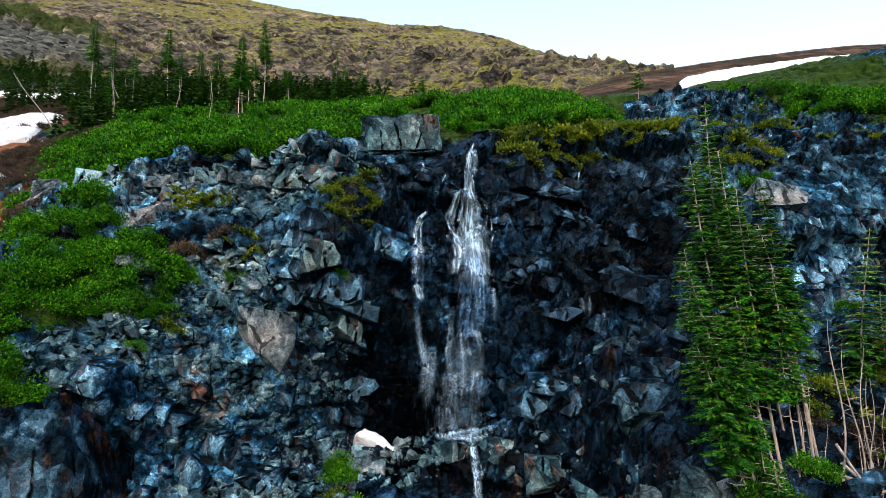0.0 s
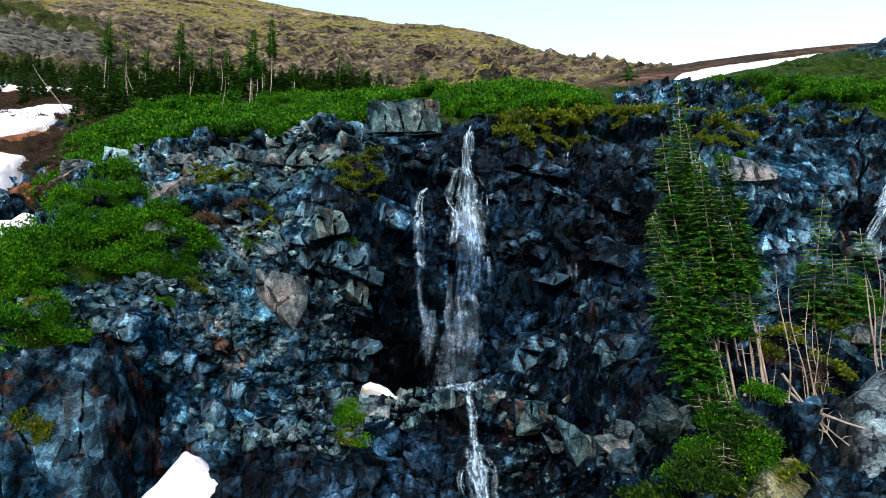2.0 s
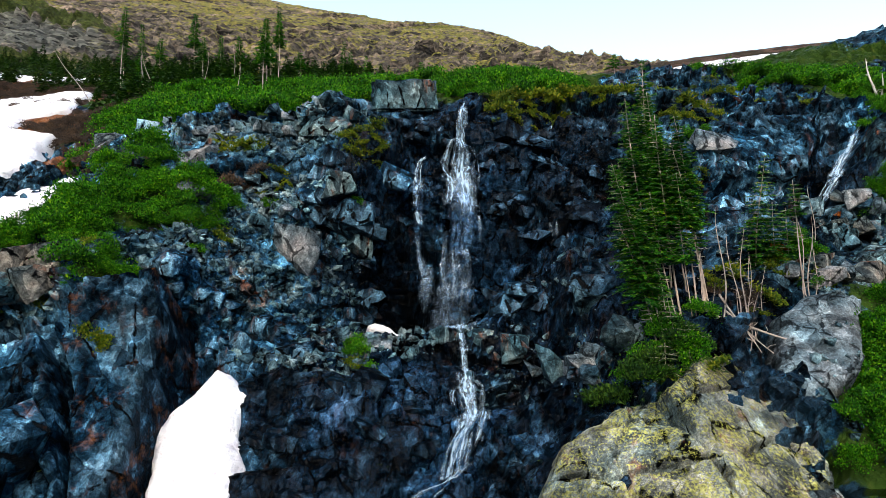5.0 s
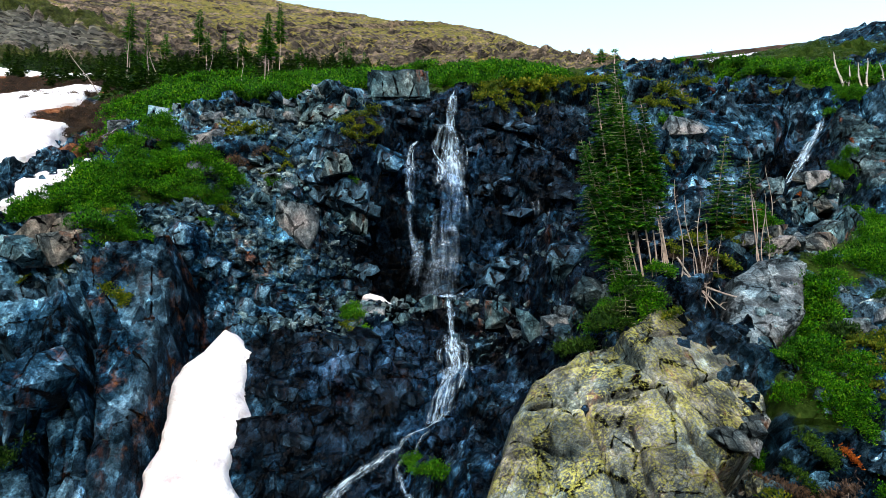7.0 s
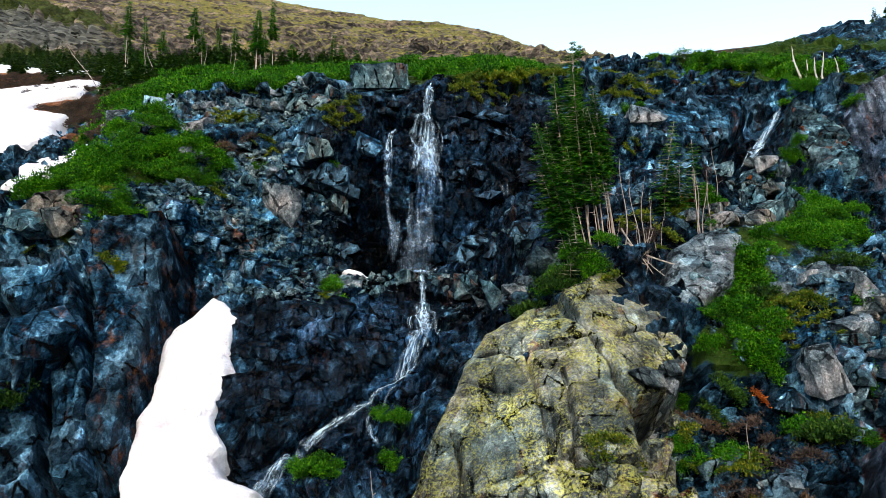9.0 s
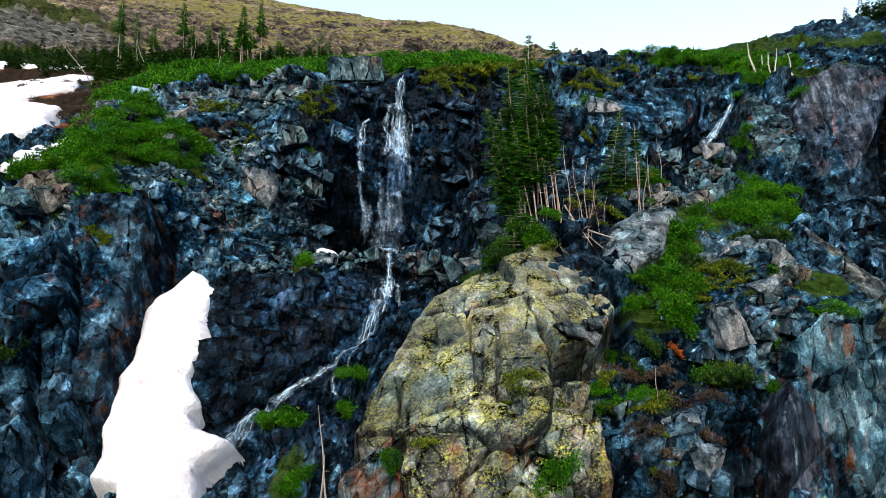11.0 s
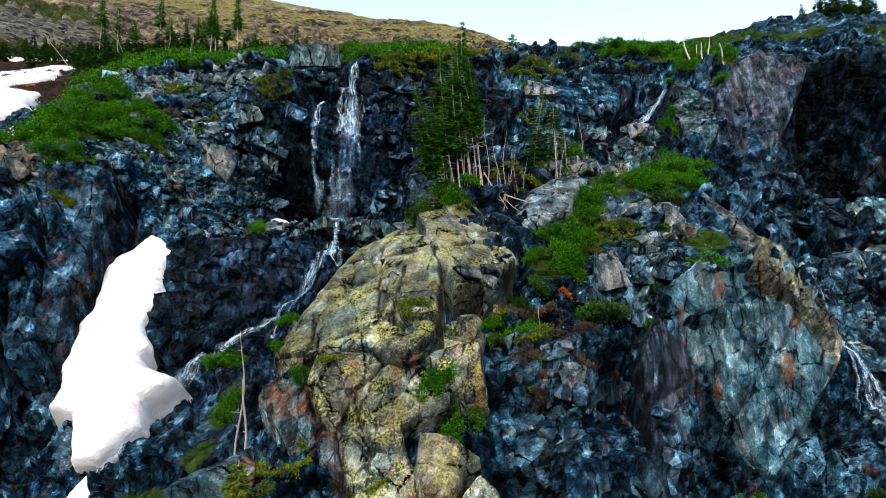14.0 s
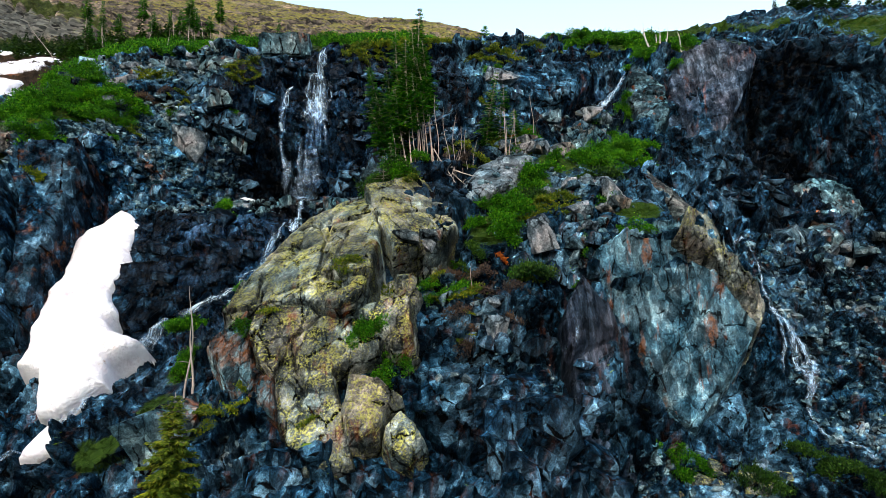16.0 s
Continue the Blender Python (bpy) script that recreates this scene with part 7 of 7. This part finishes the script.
for k, (x, s, h, lx) in enumerate(((24.0, 37.4, 2.6, -0.5), (24.7, 37.0, 1.8, -0.2), (25.0, 37.1, 2.0, 0.1), (26.2, 37.2, 1.7, -0.3), (24.4, 37.9, 1.4, 0.2))):
    snag(surf(x, s), h, (lx, 0.1), 560 + k, "white bleached dead tree on the plateau edge", "white snags", 1.6, 12, WHITEWOOD)
snag(Vector((0.25, 5.5, 6.6)), 3.6, (0.05, 0.0), 570, "tall thin dead snag below the boulder", "gully snags", 0.6, 4)
snag(Vector((0.55, 5.0, 6.0)), 3.0, (0.0, 0.1), 571, "short thick-based dead snag below the boulder", "gully snags", 1.0, 6)
snag(surf(9.8, 11.9), 1.0, (0.0, 0.0), 572, "short thin dead stick among moss", "gully snags", 0.6, 2)


def fallen(xa, ya, xb, yb, radius, seed, label):
    """A bleached trunk lying on the ground between two places, with a few broken twigs."""
    rg = np.random.RandomState(seed)
    t = np.linspace(0, 1, 12)
    low = [on_land(xa + (xb - xa) * k, ya + (yb - ya) * k) for k in t]
    z = np.array([q.z for q in low])
    line = np.polyval(np.polyfit(t, z, 1), t)
    path = np.stack([[q.x for q in low], [q.y for q in low], line + 0.5 * np.max(z - line) + 0.03 * np.sin(t * 6 + seed)], -1)
    ob = new("fallen_log")
    tagged(ob, label, "log", "fallen logs")
    v, f = tube(path, 0.65 * radius * (1 - 0.6 * t), 7)
    piece("trunk", soup_mesh("trunk", v, f, True), DEADWOOD, ob)
    for k in range(5):
        c = path[rg.randint(2, 11)]
        e = c + rg.normal(size=3) * 0.15 + (0, 0, 0.15)
        v, f = tube([c, (c + e) / 2 + rg.normal(size=3) * 0.04, e], [0.018, 0.012, 0.005], 4)
        piece("twig", soup_mesh("twig", v, f), DEADWOOD, ob)


for k, (xa, ya, xb, yb, r) in enumerate(((8.2, 12.7, 10.6, 12.2, 0.075), (8.7, 12.7, 10.0, 12.3, 0.05), (9.2, 12.2, 9.7, 13.2, 0.04), (8.4, 12.4, 9.4, 12.0, 0.05), (10.8, 11.4, 11.2, 11.2, 0.04))):
    fallen(xa, ya, xb, yb, r, k, "bleached fallen branch among the tree roots")
# firs and snags on the left of the plateau
for k, (x, s, h) in enumerate(((-28.7, 55.9, 5.2), (-26.6, 55.7, 4.0), (-25.8, 56.9, 3.2), (-19.2, 50.0, 4.0), (-20.3, 54.1, 2.9), (-19.6, 55.9, 3.0), (-10.9, 41.0, 3.2), (-16.0, 50.9, 2.6), (-14.5, 54.0, 2.6), (-14.7, 57.0, 4.4), (-9.6, 61.0, 2.9), (-12.4, 46.0, 2.3), (-9.9, 66.8, 2.4), (-8.5, 69.1, 2.4), (-12.1, 54.8, 2.0), (-30.0, 58.0, 3.4), (-2.0, 62.0, 2.0), (13.0, 49.2, 1.1))):
    conifer("plateau_fir", surf(x, s), 1.65 * h, (random.Random(k).uniform(-0.2, 0.2), 0), random.Random(k + 9).choice((0.15, 0.5, 0.55, 0.6)), 0.62, 600 + k, "small sparse fir on the plateau", "plateau firs", 0.95, 0.26)
for k, (x, s, h, lx) in enumerate(((-26.0, 54.6, 3.0, -0.1), (-23.4, 52.0, 2.8, -1.2), (-22.6, 52.0, 2.4, -1.0), (-12.2, 40.4, 1.9, 0.0), (-17.0, 47.0, 2.2, 0.2), (-15.0, 47.5, 2.4, -0.1), (-13.6, 50.0, 2.5, 0.0), (-27.5, 50.0, 3.4, -3.2), (-21.5, 47.0, 1.6, 0.9))):
    snag(surf(x, s), 1.3 * h, (lx, 0), 640 + k, "bleached dead trunk on the plateau", "plateau snags", 0.55, 5)


def forest(name, areas, count, seed, label, lo, hi, spot=surf):
    """Far firs, too small to tell apart: ragged spires of needle sprays in one mesh."""
    rng = np.random.RandomState(seed)
    at, al, fl, ln = [], [], [], []
    for cx, cs, rx, rs in areas:
        for _ in range(count):
            a, r = rng.uniform(0, 6.28), math.sqrt(rng.rand())
            p = np.array(spot(cx + rx * r * math.cos(a), cs + rs * r * math.sin(a)))
            h = rng.uniform(lo, hi)
            n = int(120 * h / 2)
            k = rng.rand(n)
            ang = rng.uniform(0, 6.28, n)
            rad = 0.24 * h * (1 - k) ** 0.8 * rng.uniform(0.3, 1, n)
            d = np.stack([np.cos(ang), np.sin(ang), rng.uniform(-0.4, 0.1, n)], -1)
            at.append(p + np.stack([np.cos(ang) * rad * 0.5, np.sin(ang) * rad * 0.5, h * k], -1))
            al.append(d)
            fl.append(rng.normal(size=(n, 3)) * 0.4 + (0, 0, 1))
            ln.append(rad * 0.9 + 0.14)
    at, al, fl, ln = [np.concatenate(k) for k in (at, al, fl, ln)]
    v, f = blades(at, al, fl, ln, ln * 0.28)
    return tagged(piece(name, soup_mesh(name, v, f), JUNIPER), label, "forest", kind="stuff")


forest("fir_thicket", [(-14, 58, 9, 7), (-26, 62, 9, 6), (-10, 66, 8, 6), (-34, 66, 9, 6), (-20, 48, 6, 3), (-24, 70, 14, 6), (-44, 76, 10, 7), (-54, 90, 14, 10), (-40, 92, 12, 8)], 60, 701, "dense dark green fir thicket on the plateau", 1.2, 3.2)
forest("hill_firs", [(57, 68, 7, 4)], 40, 702, "dark firs on the rocky hill", 1.2, 3.6)


def far_slope(x, v):
    """A place on the lower part of the far mountain, v of the way up."""
    rise = float(np.interp(x, (-320, -243, -165, -106, -69), (206, 200, 190, 177, 170)))
    return Vector((x, 120 + 180 * v, 55 + (rise - 56) * v ** 0.9))


forest("mountain_firs", [(-190, 0.06, 90, 0.05), (-150, 0.12, 50, 0.05), (-120, 0.05, 40, 0.04)], 130, 703, "dark firs at the foot of the far mountain", 3.0, 7.0, far_slope)

# ---------------------------------------------------------------- loose stones
stone_meshes = []
for k in range(14):
    r = random.Random(800 + k)
    me = rock_mesh("stone", (1.0, r.uniform(0.55, 0.95), r.uniform(0.4, 0.75)), 800 + k, 11, 2, 0.0)
    me.materials.append(STONE)
    stone_meshes.append(me)
SCREE = [(-6.6, 26.4, 3.4, 3.0, 1300), (-8.6, 24.4, 2.4, 1.8, 500), (-8.0, 32.0, 5.5, 1.3, 700), (-15, 33.0, 4, 1.6, 90), (-13.5, 30.0, 3.0, 1.2, 80), (-13.6, 21.8, 2.4, 1.0, 260), (-10.8, 23.3, 1.6, 0.5, 120), (-3.0, 23.3, 3.2, 1.3, 500), (-4.8, 21.6, 2.4, 0.7, 300), (3.6, 21.2, 2.4, 2.3, 120), (13.8, 17.2, 3.6, 3.4, 200),
         (29.0, 18.0, 5.2, 4.6, 900), (27.8, 12.0, 3.4, 3.4, 500), (18.8, 7.6, 3.2, 1.3, 260), (10.5, 36.4, 5.0, 2.0, 150), (17.0, 27.4, 2.6, 2.8, 180), (8.6, 12.8, 1.4, 1.0, 60), (12.2, 23.2, 3.0, 1.2, 80), (-4.5, 34.0, 3.0, 0.9, 70), (5.0, 25.0, 3.2, 1.4, 90), (1.0, 23.8, 2.0, 0.8, 50), (11.0, 9.5, 2.6, 3.0, 70), (1.6, 6.4, 2.0, 0.8, 50)]
rng = random.Random(33)
spots = []
for cx, cs, rx, rs, n in SCREE:
    for _ in range(n):
        a, r = rng.uniform(0, 6.28), math.sqrt(rng.random())
        spots.append((cx + rx * r * math.cos(a), cs + rs * r * math.sin(a), 0.045 + 0.28 * rng.random() ** 3.6))
spots.sort(key=lambda k: -k[2])
rest_v, rest_f, off = [], [], 0
for n, (x, s, size) in enumerate(spots):
    p = surf(x, s)
    m = pose(p.x, p.y, p.z + 0.15 * size, rng.uniform(-40, 40), rng.uniform(-40, 40), rng.uniform(0, 360)) @ Matrix.Diagonal((size, size, size, 1))
    me = stone_meshes[rng.randrange(len(stone_meshes))]
    if n < 290:
        ob = new("stone", me)
        ob.parent = ground
        ob.matrix_world = m
    else:
        co = np.zeros(len(me.vertices) * 3)
        me.vertices.foreach_get("co", co)
        co = co.reshape(-1, 3) @ np.array(m.to_3x3()).T + np.array(m.translation)
        fc = np.zeros(len(me.polygons) * 3, dtype=np.int32)
        me.polygons.foreach_get("vertices", fc)
        rest_v.append(co)
        rest_f.append(fc.reshape(-1, 3) + off)
        off += len(co)
tagged(piece("scree", soup_mesh("scree", np.concatenate(rest_v), np.concatenate(rest_f)), STONE), "loose angular grey scree stones on the slope", "scree", kind="stuff")
